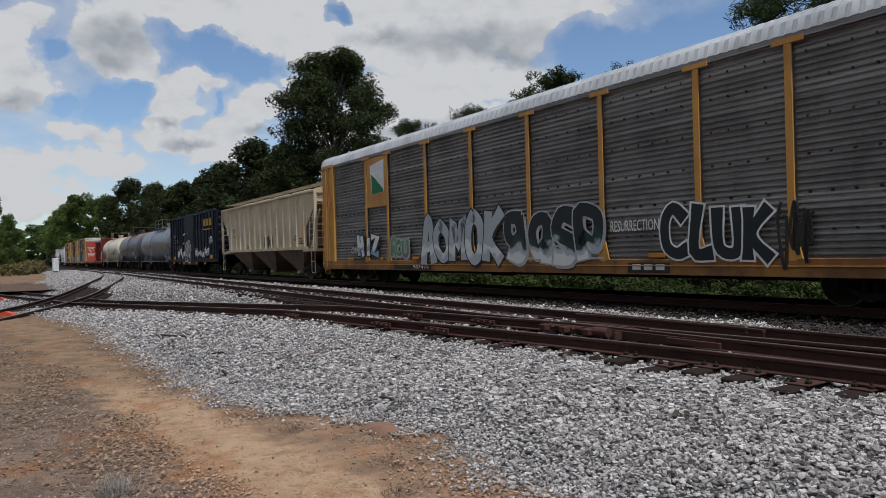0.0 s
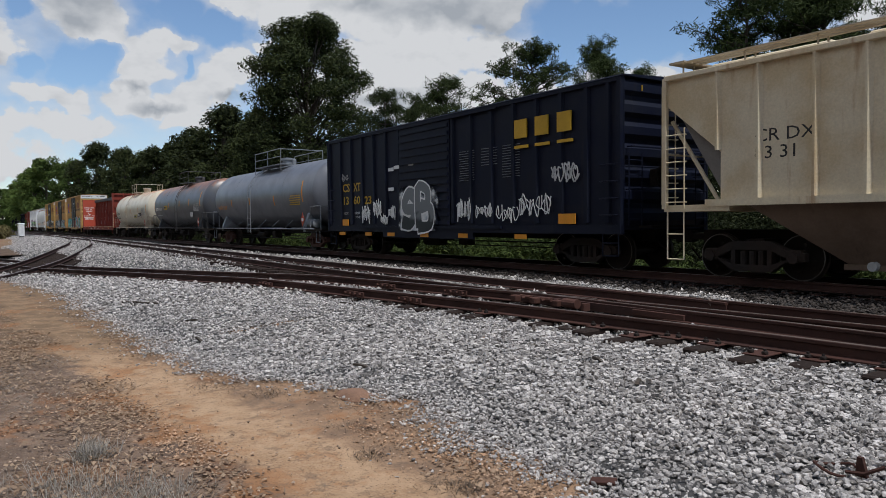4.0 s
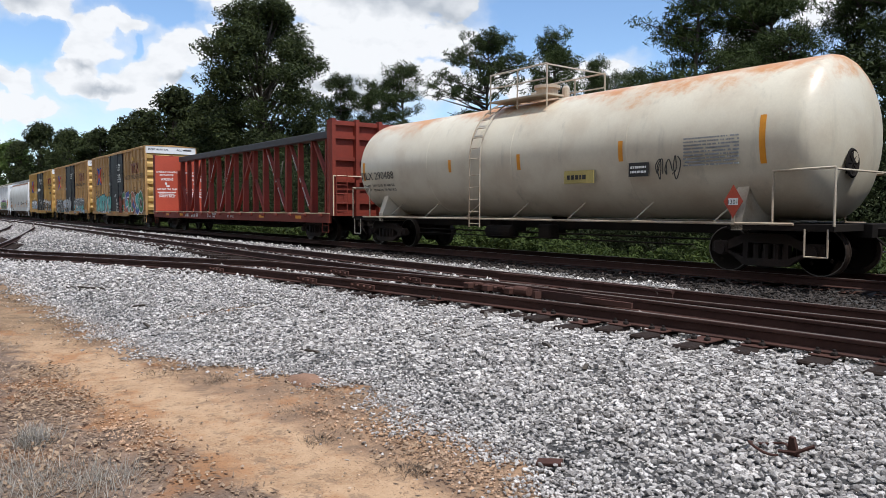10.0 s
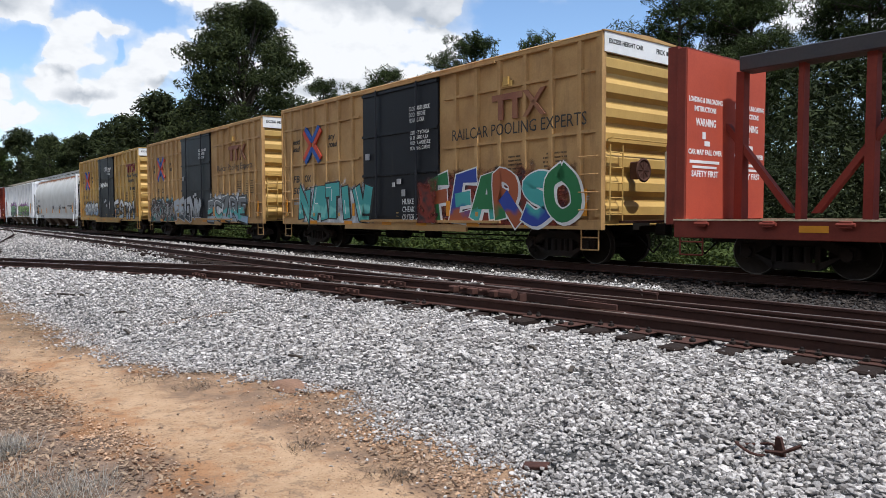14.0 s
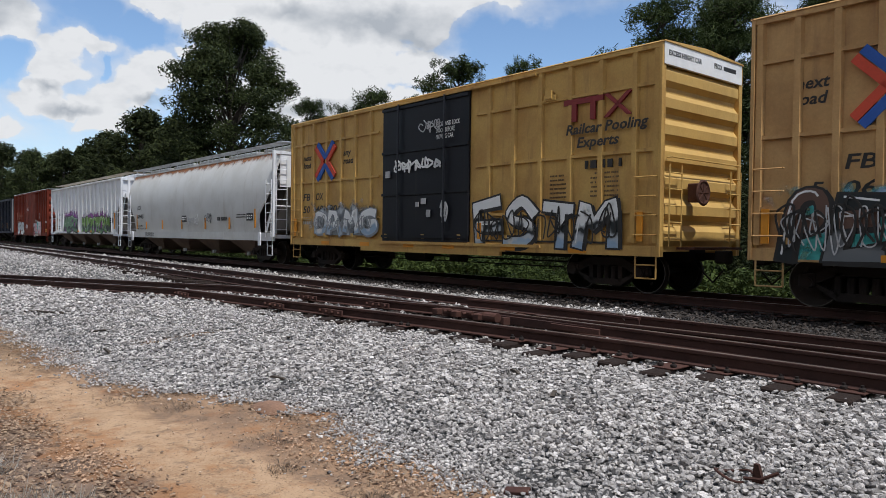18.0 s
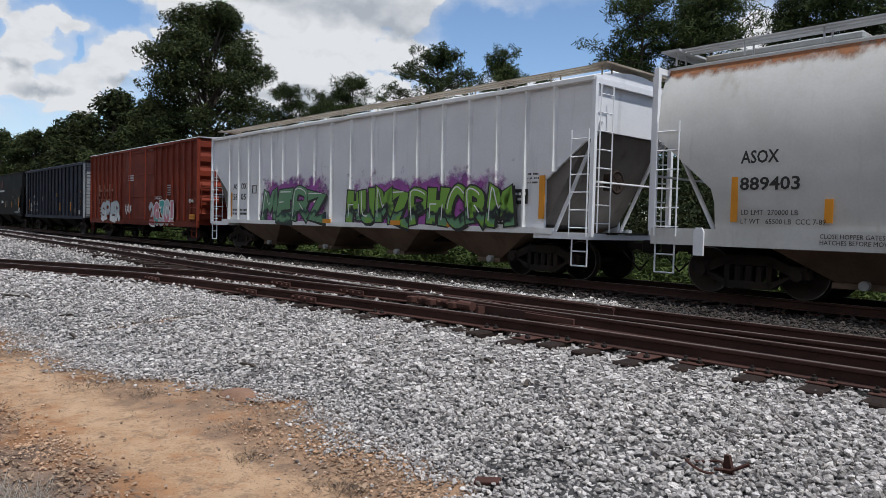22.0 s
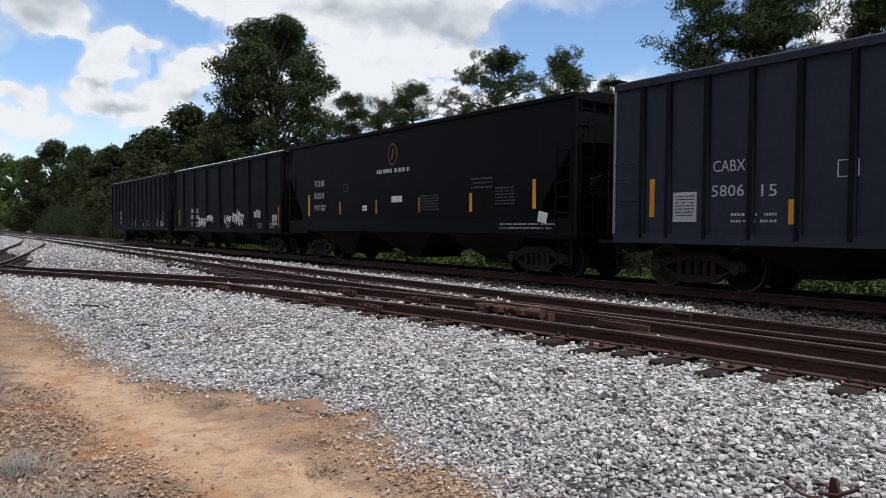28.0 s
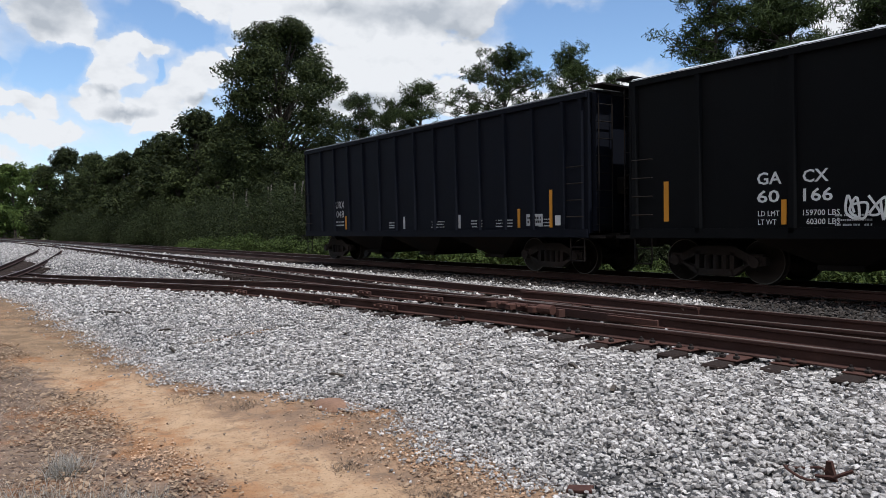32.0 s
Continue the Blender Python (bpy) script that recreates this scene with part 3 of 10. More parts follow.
def stones():
    """Crushed stone: thousands of small angular lumps, joined."""
    rng = np.random.default_rng(7)
    cube_v = np.array([(a, b, c) for c in (-0.72, 0.72) for b in (-0.8, 0.8) for a in (-0.9, 0.9)], float)
    cube_f = np.array([(0, 2, 3), (0, 3, 1), (4, 5, 7), (4, 7, 6), (0, 1, 5), (0, 5, 4), (1, 3, 7), (1, 7, 5), (3, 2, 6), (3, 6, 7), (2, 0, 4), (2, 4, 6)])
    chip_v = np.array([p for a in (-1, 1) for b in (-1, 1) for p in ((a, b, 0), (a, 0, b), (0, a, b))], float) * 0.74
    near_to = lambda p: int(np.argmin(np.abs(chip_v - np.array(p) * 0.74).sum(1)))
    chip_f = []
    for a in (-1, 1):
        for b in (-1, 1):
            for c in (-1, 1):
                f = (near_to((a, b, 0)), near_to((0, b, c)), near_to((a, 0, c)))
                chip_f.append(f if a * b * c > 0 else f[::-1])
        for quad in (((a, 1, 0), (a, 0, 1), (a, -1, 0), (a, 0, -1)), ((0, a, 1), (1, a, 0), (0, a, -1), (-1, a, 0)), ((1, 0, a), (0, 1, a), (-1, 0, a), (0, -1, a))):
            q = [near_to(p) for p in quad]
            q = q if a > 0 else q[::-1]
            chip_f += [(q[0], q[1], q[2]), (q[0], q[2], q[3])]
    chip_f = np.array(chip_f)
    oct_v = np.array([(1, 0, 0), (-1, 0, 0), (0, 1, 0), (0, -1, 0), (0, 0, 1), (0, 0, -1)], float)
    oct_f = np.array([(0, 2, 4), (2, 1, 4), (1, 3, 4), (3, 0, 4), (2, 0, 5), (1, 2, 5), (3, 1, 5), (0, 3, 5)])
    edge_x = np.linspace(-120, 32, 1520)
    edge_y = np.array([gravel_edge(float(v)) for v in edge_x])

    def field(x0, x1, y0, y1, per, size, shape, faces, seed_jit, keep=None):
        gap = per ** -0.5
        gx, gy = np.meshgrid(np.arange(x0, x1, gap), np.arange(y0, y1, gap))
        gx = gx + (np.arange(gx.shape[0]) % 2)[:, None] * gap * 0.5
        n = gx.size
        x, y = gx.ravel() + rng.uniform(-0.4, 0.4, n) * gap, gy.ravel() + rng.uniform(-0.4, 0.4, n) * gap
        wig = 0.12 * np.sin(x * 3.1) + 0.09 * np.sin(x * 7.7 + 1) + 0.06 * np.sin(x * 15.1) + rng.normal(0, 0.12, n)
        wig -= np.where(rng.random(n) < 0.06, np.abs(rng.normal(0, 0.3, n)), 0)
        line = np.interp(x, edge_x, edge_y)
        ok = y > line + wig
        if keep is not None:
            ok &= keep(x, y)
        x, y, line = x[ok], y[ok], line[ok]
        n = len(x)
        z = np.array([ground_z(a, b) for a, b in zip(x, y)])
        s = size * np.clip(rng.lognormal(0, 0.3, n), 0.6, 1.4) * (0.62 + 0.38 * np.clip((y - line) / 1.3, 0, 1))
        sc = np.stack([s * rng.uniform(0.95, 1.6, n), s * rng.uniform(0.7, 1.1, n), s * rng.uniform(0.5, 0.95, n)], 1)
        v = shape[None] * (1 + rng.uniform(-seed_jit, seed_jit, (n, len(shape), 3))) * sc[:, None]
        a, b = rng.uniform(0, 2 * np.pi, n), rng.uniform(0, 2 * np.pi, n)
        ca, sa, cb, sb = np.cos(a)[:, None], np.sin(a)[:, None], np.cos(b)[:, None], np.sin(b)[:, None]
        vy, vz = v[:, :, 1] * cb - v[:, :, 2] * sb, v[:, :, 1] * sb + v[:, :, 2] * cb
        vx = v[:, :, 0] * ca - vy * sa
        vy = v[:, :, 0] * sa + vy * ca
        v = np.stack([vx + x[:, None], vy + y[:, None], vz + (z + s * (rng.uniform(-0.7, 1.0, n) + 1.5 * (rng.random(n) < 0.3)))[:, None]], 2)
        f = faces[None] + (np.arange(n) * len(shape))[:, None, None]
        return v.reshape(-1, 3), f.reshape(-1, 3)

    def ring(lo, hi):
        return lambda x, y: (np.hypot(x, y) >= lo) & (np.hypot(x, y) < hi)

    def pale_stone(x, y):
        """Pale stone; the rest, along the main track, is dark brown."""
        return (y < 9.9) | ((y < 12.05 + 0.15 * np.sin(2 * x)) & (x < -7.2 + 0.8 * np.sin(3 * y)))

    light = [field(-6.6, -0.5, 1.9, 7.35, 1900, 0.0172, chip_v, chip_f, 0.5, ring(0, 6.6)),
             field(-10.5, -0.2, 1.6, 7.35, 1480, 0.0158, cube_v, cube_f, 0.48, ring(6.6, 10.5)),
             field(-15, 0.4, 1.4, 7.35, 920, 0.0215, oct_v, oct_f, 0.36, ring(10.5, 15)),
             field(-25, 0.4, 1.2, 7.35, 400, 0.034, oct_v, oct_f, 0.36, ring(15, 25.5)),
             field(-24, 0.4, 7.35, 12.15, 290, 0.030, oct_v, oct_f, 0.36, pale_stone),
             field(-60, -24, -3, 12.5, 95, 0.038, oct_v, oct_f, 0.36),
             field(-120, -60, 2, 12.8, 60, 0.046, oct_v, oct_f, 0.36),
             field(-0.5, 30, 2.2, 7.35, 260, 0.036, oct_v, oct_f, 0.36, lambda x, y: (np.hypot(x, y) < 6.6) | (x > 0.4)),
             field(0.4, 30, 7.35, 13.0, 220, 0.036, oct_v, oct_f, 0.36)]
    dark = [field(-24, 0.4, 9.7, 13.4, 290, 0.030, oct_v, oct_f, 0.36, lambda x, y: ~pale_stone(x, y))]
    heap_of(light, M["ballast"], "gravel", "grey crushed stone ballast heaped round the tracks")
    heap_of(dark, M["ballast_dark"], "stained_gravel", "dark brown ballast along the main track")


def heap_of(sets, mat, name, label):
    co, fc, n = [], [], 0
    for v, f in sets:
        co.append(v)
        fc.append(f + n)
        n += len(v)
    co, fc = np.concatenate(co), np.concatenate(fc)
    me = bpy.data.meshes.new(name)
    me.vertices.add(len(co))
    me.vertices.foreach_set("co", co.astype(np.float32).ravel())
    me.loops.add(fc.size)
    me.loops.foreach_set("vertex_index", fc.astype(np.int32).ravel())
    me.polygons.add(len(fc))
    me.polygons.foreach_set("loop_start", np.arange(0, fc.size, 3, dtype=np.int32))
    me.polygons.foreach_set("loop_total", np.full(len(fc), 3, dtype=np.int32))
    me.update(calc_edges=True)
    me.validate()
    me.shade_flat()
    me.materials.append(mat)
    tagged(new(name, me), label, "gravel", kind="stuff")


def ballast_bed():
    """The packed stone under the loose lumps, as one sheet just above the earth; shade of the gaps is in its colour."""
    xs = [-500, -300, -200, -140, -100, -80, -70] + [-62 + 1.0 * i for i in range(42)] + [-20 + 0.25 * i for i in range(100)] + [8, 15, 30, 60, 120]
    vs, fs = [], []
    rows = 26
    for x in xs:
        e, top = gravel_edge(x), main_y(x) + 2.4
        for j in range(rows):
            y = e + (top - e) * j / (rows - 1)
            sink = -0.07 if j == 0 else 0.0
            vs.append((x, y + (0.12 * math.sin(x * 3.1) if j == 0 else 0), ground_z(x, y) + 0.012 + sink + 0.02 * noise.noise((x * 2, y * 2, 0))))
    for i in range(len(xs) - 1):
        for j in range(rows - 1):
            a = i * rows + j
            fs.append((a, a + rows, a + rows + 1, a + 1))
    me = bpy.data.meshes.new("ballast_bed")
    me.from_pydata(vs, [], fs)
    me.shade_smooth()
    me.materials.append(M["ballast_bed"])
    tagged(new("ballast_bed", me), "packed ballast bed under the tracks, gap shade in its near-black colour", "ballast", kind="structure")


ballast_bed()
stones()

# ---------------------------------------------------------------- railway tracks
RAIL = [(-0.07, -0.17), (0.07, -0.17), (0.07, -0.155), (0.012, -0.135), (0.012, -0.045), (0.036, -0.035), (0.036, -0.004), (0.03, 0.0), (-0.03, 0.0), (-0.036, -0.004), (-0.036, -0.035), (-0.012, -0.045), (-0.012, -0.135), (-0.07, -0.155)]
HEAD = [(-0.03, 0.001), (0.03, 0.001), (0.03, 0.0035), (-0.03, 0.0035)]


def span(x0, x1, step, fy, fz=lambda x: 0.0):
    n = max(2, int(abs(x1 - x0) / step))
    return [(x0 + (x1 - x0) * i / n, fy(x0 + (x1 - x0) * i / n), fz(x0 + (x1 - x0) * i / n)) for i in range(n + 1)]


def rail(track, path, label="rust-brown steel rail"):
    ob = part("rail", Mesh().sweep(RAIL, path), M["rail"], track, label)
    part("rail_head", Mesh().sweep(HEAD, path), M["rail_top"], ob, "worn bright running surface")
    return ob


TIE = Mesh().box(-0.115, 0.115, -1.3, 1.3, -0.35, -0.172, 0.012).data("tie", M["tie"])


def worn_tie(seed):
    """A tie split along its grain, with ends of uneven length and height."""
    rng, m = random.Random(seed), Mesh()
    cuts = [-0.115, rng.uniform(-0.07, -0.02), rng.uniform(0.02, 0.07), 0.115]
    for a, b in zip(cuts, cuts[1:]):
        m.box(a + 0.003, b - 0.003, -1.3 + rng.uniform(-0.03, 0.1), 1.3 - rng.uniform(-0.03, 0.1), -0.35, -0.172 - rng.uniform(0.0, 0.018), 0.008)
    return m.data("tie", M["tie"])


TIES = [worn_tie(k) for k in range(5)]
LONG_TIE = Mesh().box(-0.11, 0.11, -1.76, 1.76, -0.35, -0.172, 0.02).data("tie", M["tie"])
PLATE = Mesh().box(-0.13, 0.13, -0.2, 0.2, -0.172, -0.156, 0.004).data("tie_plate", M["plate"])
CLIP = Mesh().box(-0.028, 0.028, -0.03, 0.03, 0, 0.04, 0.01).cyl((0, 0, 0.03), (0, 0, 0.062), 0.017, 6).data("rail_clip", M["truck"])


def ties(track, fy, x0, x1, fz=lambda x: 0.0, step=0.55, data=None, jitter=0.05, plates=(-0.7525, 0.7525), shift=0.14, sink=0.012):
    rng = random.Random(int(abs(x0 * 10)) + 5)
    n = int(abs(x1 - x0) / step)
    for i in range(n):
        x = x0 + (x1 - x0) * (i + 0.5) / n + rng.uniform(-jitter, jitter)
        slope = math.atan2(fy(x + 0.5) - fy(x - 0.5), 1.0)
        ob = new("tie", data or TIES[i % 5])
        ob.parent = track
        m = pose(x, fy(x) + rng.uniform(-shift, shift), fz(x) + rng.uniform(-sink, 0.008), 0, 0, math.degrees(slope) + rng.uniform(-1.5, 1.5))
        ob.matrix_basis = m
        if x > -16:
            for p in plates:
                q = new("tie_plate", PLATE)
                q.parent = ob
                q.matrix_basis = pose(0, p, 0.002)
                for cx, cy in ((-0.08, -0.105), (0.08, -0.105)) if x > -11 and p < 0 else ():
                    c = new("rail_clip", CLIP)
                    c.parent = ob
                    c.matrix_basis = pose(cx, p + cy, -0.156)


def tracks():
    G = 0.7525
    main = thing("main_track", "rusty main railway track on wooden ties and ballast", "track", "railway tracks", "structure")
    for s in (-G, G):
        rail(main, span(-420, 60, 8, lambda x: main_y(x) + s, lambda x: 0.03))
    ties(main, main_y, -60, 12, lambda x: -0.03, 0.55)
    near = thing("near_track", "rusty siding track running through a turnout beside the main line", "track", "railway tracks", "structure")
    rail(near, span(-420, 60, 4, lambda x: near_y(x) + G))
    rail(near, span(-420, -9.8, 3, lambda x: near_y(x) - G))
    rail(near, span(-9.4, 30, 1.5, lambda x: near_y(x) - G), "turnout closure rail")
    ties(near, near_y, -70, -16, step=0.55)
    ties(near, lambda x: 0.5 * (near_y(x) + div_y(x)) - 0.06, -16, 8, step=0.57, data=LONG_TIE, plates=(-1.25, 1.25), shift=0.2, sink=0.028, jitter=0.09)
    div = thing("diverging_track", "rusty yard track curving away from the turnout", "track", "railway tracks", "structure")
    rail(div, span(-60, -8.0, 1.0, lambda x: div_y(x) + G, div_z))
    rail(div, span(-7.6, 6, 1.0, lambda x: div_y(x) + G, div_z), "turnout closure rail")
    rail(div, span(-60, 30, 1.0, lambda x: div_y(x) - G, div_z))
    ties(div, div_y, -52, -16, div_z, 0.6)


tracks()

# ---------------------------------------------------------------- lettering and spray paint
FONT_CACHE = {}


def text_mesh(words, size, mat, bold=0.0, slant=0.0, space=1.0, line=0.0):
    key = (words, round(size, 3), mat.name, bold, slant, space, line)
    if key not in FONT_CACHE:
        cu = bpy.data.curves.new("lettering", "FONT")
        cu.body, cu.size, cu.offset, cu.shear, cu.space_character = words, size, bold, slant, space
        cu.extrude, cu.resolution_u, cu.align_x, cu.align_y = 0.0015, 2, "LEFT", "TOP_BASELINE"
        cu.space_line = 0.95
        if line:
            cu.fill_mode, cu.extrude, cu.bevel_depth, cu.bevel_resolution = "NONE", 0.0, line, 0
        tmp = new("lettering", cu)
        me = bpy.data.meshes.new_from_object(tmp)
        bpy.data.objects.remove(tmp)
        me.materials.clear()
        me.materials.append(mat)
        me.name = "lettering"
        xs = [v.co.x for v in me.vertices]
        FONT_CACHE[key] = (me, min(xs), max(xs))
    return FONT_CACHE[key]


def text(parent, words, x, z, height, mat, width=None, y=-1.6, bold=0.0, slant=0.0, label="", name="lettering", turn=(90, 0, 0), space=1.0):
    """Words on the side that faces south: x, z of their lower left corner; capital height; the width is met by stretching."""
    me, lo, hi = text_mesh(words, height / 0.69, mat, bold, slant, space)
    ob = new(name, me)
    ob.parent = parent
    sx = width / (hi - lo) if width else 1.0
    ob.matrix_basis = pose(x, y, z, *turn) @ Matrix.Diagonal((sx, 1, 1, 1)) @ Matrix.Translation((-lo, 0, 0))
    return tagged(ob, label)


def bars(parent, x, z, w, h, mat, lines=3, y=-1.6, fill=0.55, seed=1, name="small_print", label="", broken=True):
    """Writing too small to read: rows of short bars."""
    rng, m = random.Random(seed), Mesh()
    step = h / lines
    for i in range(lines):
        z0, u = z + h - (i + 1) * step + step * (1 - fill) / 2, x
        while u < x + w - 0.01:
            d = min(rng.uniform(0.4, 1.0) * step * fill, x + w - u) if broken else w
            if broken and rng.random() < 0.16:
                u += d
                continue
            m.box(u, u + d, y - 0.004, y + 0.02, z0, z0 + step * fill)
            u += d + step * fill * 0.4
    ob = part(name, m, mat, parent, label)
    return tagged(ob, label, kind="stuff") if broken else ob


def stripe(parent, x, z, w, h, mat, y=-1.6, name="reflector", label="orange reflective strip"):
    return part(name, Mesh().box(x, x + w, y - 0.006, y + 0.02, z, z + h), mat, parent, label)


PAINT = {}
G = {k: srgb(*c) for k, c in dict(teal=(70, 165, 160), mint=(120, 200, 190), green=(35, 115, 65), blue=(40, 65, 150), purple=(120, 75, 135), plum=(120, 40, 45), lime=(120, 165, 60), sage=(100, 145, 105), deep=(25, 60, 50),
                                dark=(26, 34, 36), silver=(178, 184, 188), white=(225, 226, 224), pale=(145, 168, 190), orange=(190, 95, 40), orange_brown=(160, 82, 45), magenta=(165, 85, 165), brown=(95, 70, 58), pink=(195, 120, 135), rust=(125, 45, 30), yellow=(205, 170, 60), violet=(85, 55, 110), grey=(110, 114, 116)).items()}


def paint_fill(colours):
    """Sprayed colours that change up the letter and in uneven fades."""
    key = ("fill",) + tuple(colours)
    if key not in PAINT:
        mat = bpy.data.materials.new("sprayed_letters")
        mat.use_nodes = True
        nt = mat.node_tree
        N, L = nt.nodes.new, nt.links.new
        bsdf = nt.nodes["Principled BSDF"]
        bsdf.inputs["Roughness"].default_value = 0.55
        tc, sep, oi = N("ShaderNodeTexCoord"), N("ShaderNodeSeparateXYZ"), N("ShaderNodeObjectInfo")
        add = N("ShaderNodeVectorMath")
        L(tc.outputs["Object"], sep.inputs[0])
        L(tc.outputs["Object"], add.inputs[0])
        L(oi.outputs["Random"], add.inputs[1])
        nz = N("ShaderNodeTexNoise")
        nz.inputs["Scale"].default_value, nz.inputs["Detail"].default_value = 2.1, 2
        L(add.outputs[0], nz.inputs["Vector"])
        ml = N("ShaderNodeMath")
        low = N("ShaderNodeMath")
        low.operation, low.inputs[1].default_value = "SUBTRACT", 1.35
        L(sep.outputs["Z"], low.inputs[0])
        ml.operation, ml.inputs[1].default_value, ml.inputs[2].default_value = "MULTIPLY_ADD", 0.42, 0.0
        L(low.outputs[0], ml.inputs[0])
        calm = N("ShaderNodeMapRange")
        calm.inputs["To Min"].default_value, calm.inputs["To Max"].default_value = 0.28, 0.72
        L(nz.outputs["Fac"], calm.inputs["Value"])
        L(calm.outputs["Result"], ml.inputs[2])
        ramp = N("ShaderNodeValToRGB")
        n = len(colours)
        el = ramp.color_ramp.elements
        while len(el) < 2 * n:
            el.new(0.5)
        for i, c in enumerate(colours):
            lo = 0.34 + 0.34 * i / n
            el[2 * i].position, el[2 * i + 1].position = lo, lo + 0.34 / n * 0.45
            el[2 * i].color = el[2 * i + 1].color = (*c, 1)
        L(ml.outputs[0], ramp.inputs["Fac"])
        L(ramp.outputs["Color"], bsdf.inputs["Base Color"])
        PAINT[key] = mat
    return PAINT[key]


def paint_cloud(colour, second):
    """A fade of thin spray, ragged towards its rim."""
    key = ("cloud", colour)
    if key not in PAINT:
        mat = bpy.data.materials.new("spray_cloud")
        mat.use_nodes = True
        nt = mat.node_tree
        N, L = nt.nodes.new, nt.links.new
        bsdf = nt.nodes["Principled BSDF"]
        bsdf.inputs["Roughness"].default_value = 0.7
        tc, sep = N("ShaderNodeTexCoord"), N("ShaderNodeSeparateXYZ")
        L(tc.outputs["Generated"], sep.inputs[0])

        def mth(op, p, q):
            n = N("ShaderNodeMath")
            n.operation = op
            for i, v in enumerate((p, q)):
                if isinstance(v, (int, float)):
                    n.inputs[i].default_value = v
                else:
                    L(v, n.inputs[i])
            return n.outputs[0]

        nz, mx = N("ShaderNodeTexNoise"), N("ShaderNodeMix")
        nz.inputs["Scale"].default_value, nz.inputs["Detail"].default_value = 2.4, 5
        L(tc.outputs["Object"], nz.inputs["Vector"])
        rim = mth("MINIMUM", mth("MULTIPLY", mth("MINIMUM", sep.outputs["X"], mth("SUBTRACT", 1.0, sep.outputs["X"])), 3.6), mth("MULTIPLY", mth("SUBTRACT", 1.0, sep.outputs["Z"]), 1.9))
        fac = N("ShaderNodeMapRange")
        fac.interpolation_type = "SMOOTHSTEP"
        fac.inputs["From Min"].default_value, fac.inputs["From Max"].default_value = 0.45, 1.05
        L(mth("ADD", mth("MINIMUM", rim, 0.8), mth("MULTIPLY", mth("SUBTRACT", nz.outputs["Fac"], 0.4), 1.7)), fac.inputs["Value"])
        mx.data_type = "RGBA"
        mx.inputs["A"].default_value, mx.inputs["B"].default_value = (*colour, 1), (*second, 1)
        blend = N("ShaderNodeMapRange")
        blend.inputs["From Min"].default_value, blend.inputs["From Max"].default_value = 0.52, 0.68
        L(nz.outputs["Fac"], blend.inputs["Value"])
        L(blend.outputs["Result"], mx.inputs["Factor"])
        L(mx.outputs["Result"], bsdf.inputs["Base Color"])
        L(fac.outputs["Result"], bsdf.inputs["Alpha"])
        PAINT[key] = mat
    return PAINT[key]


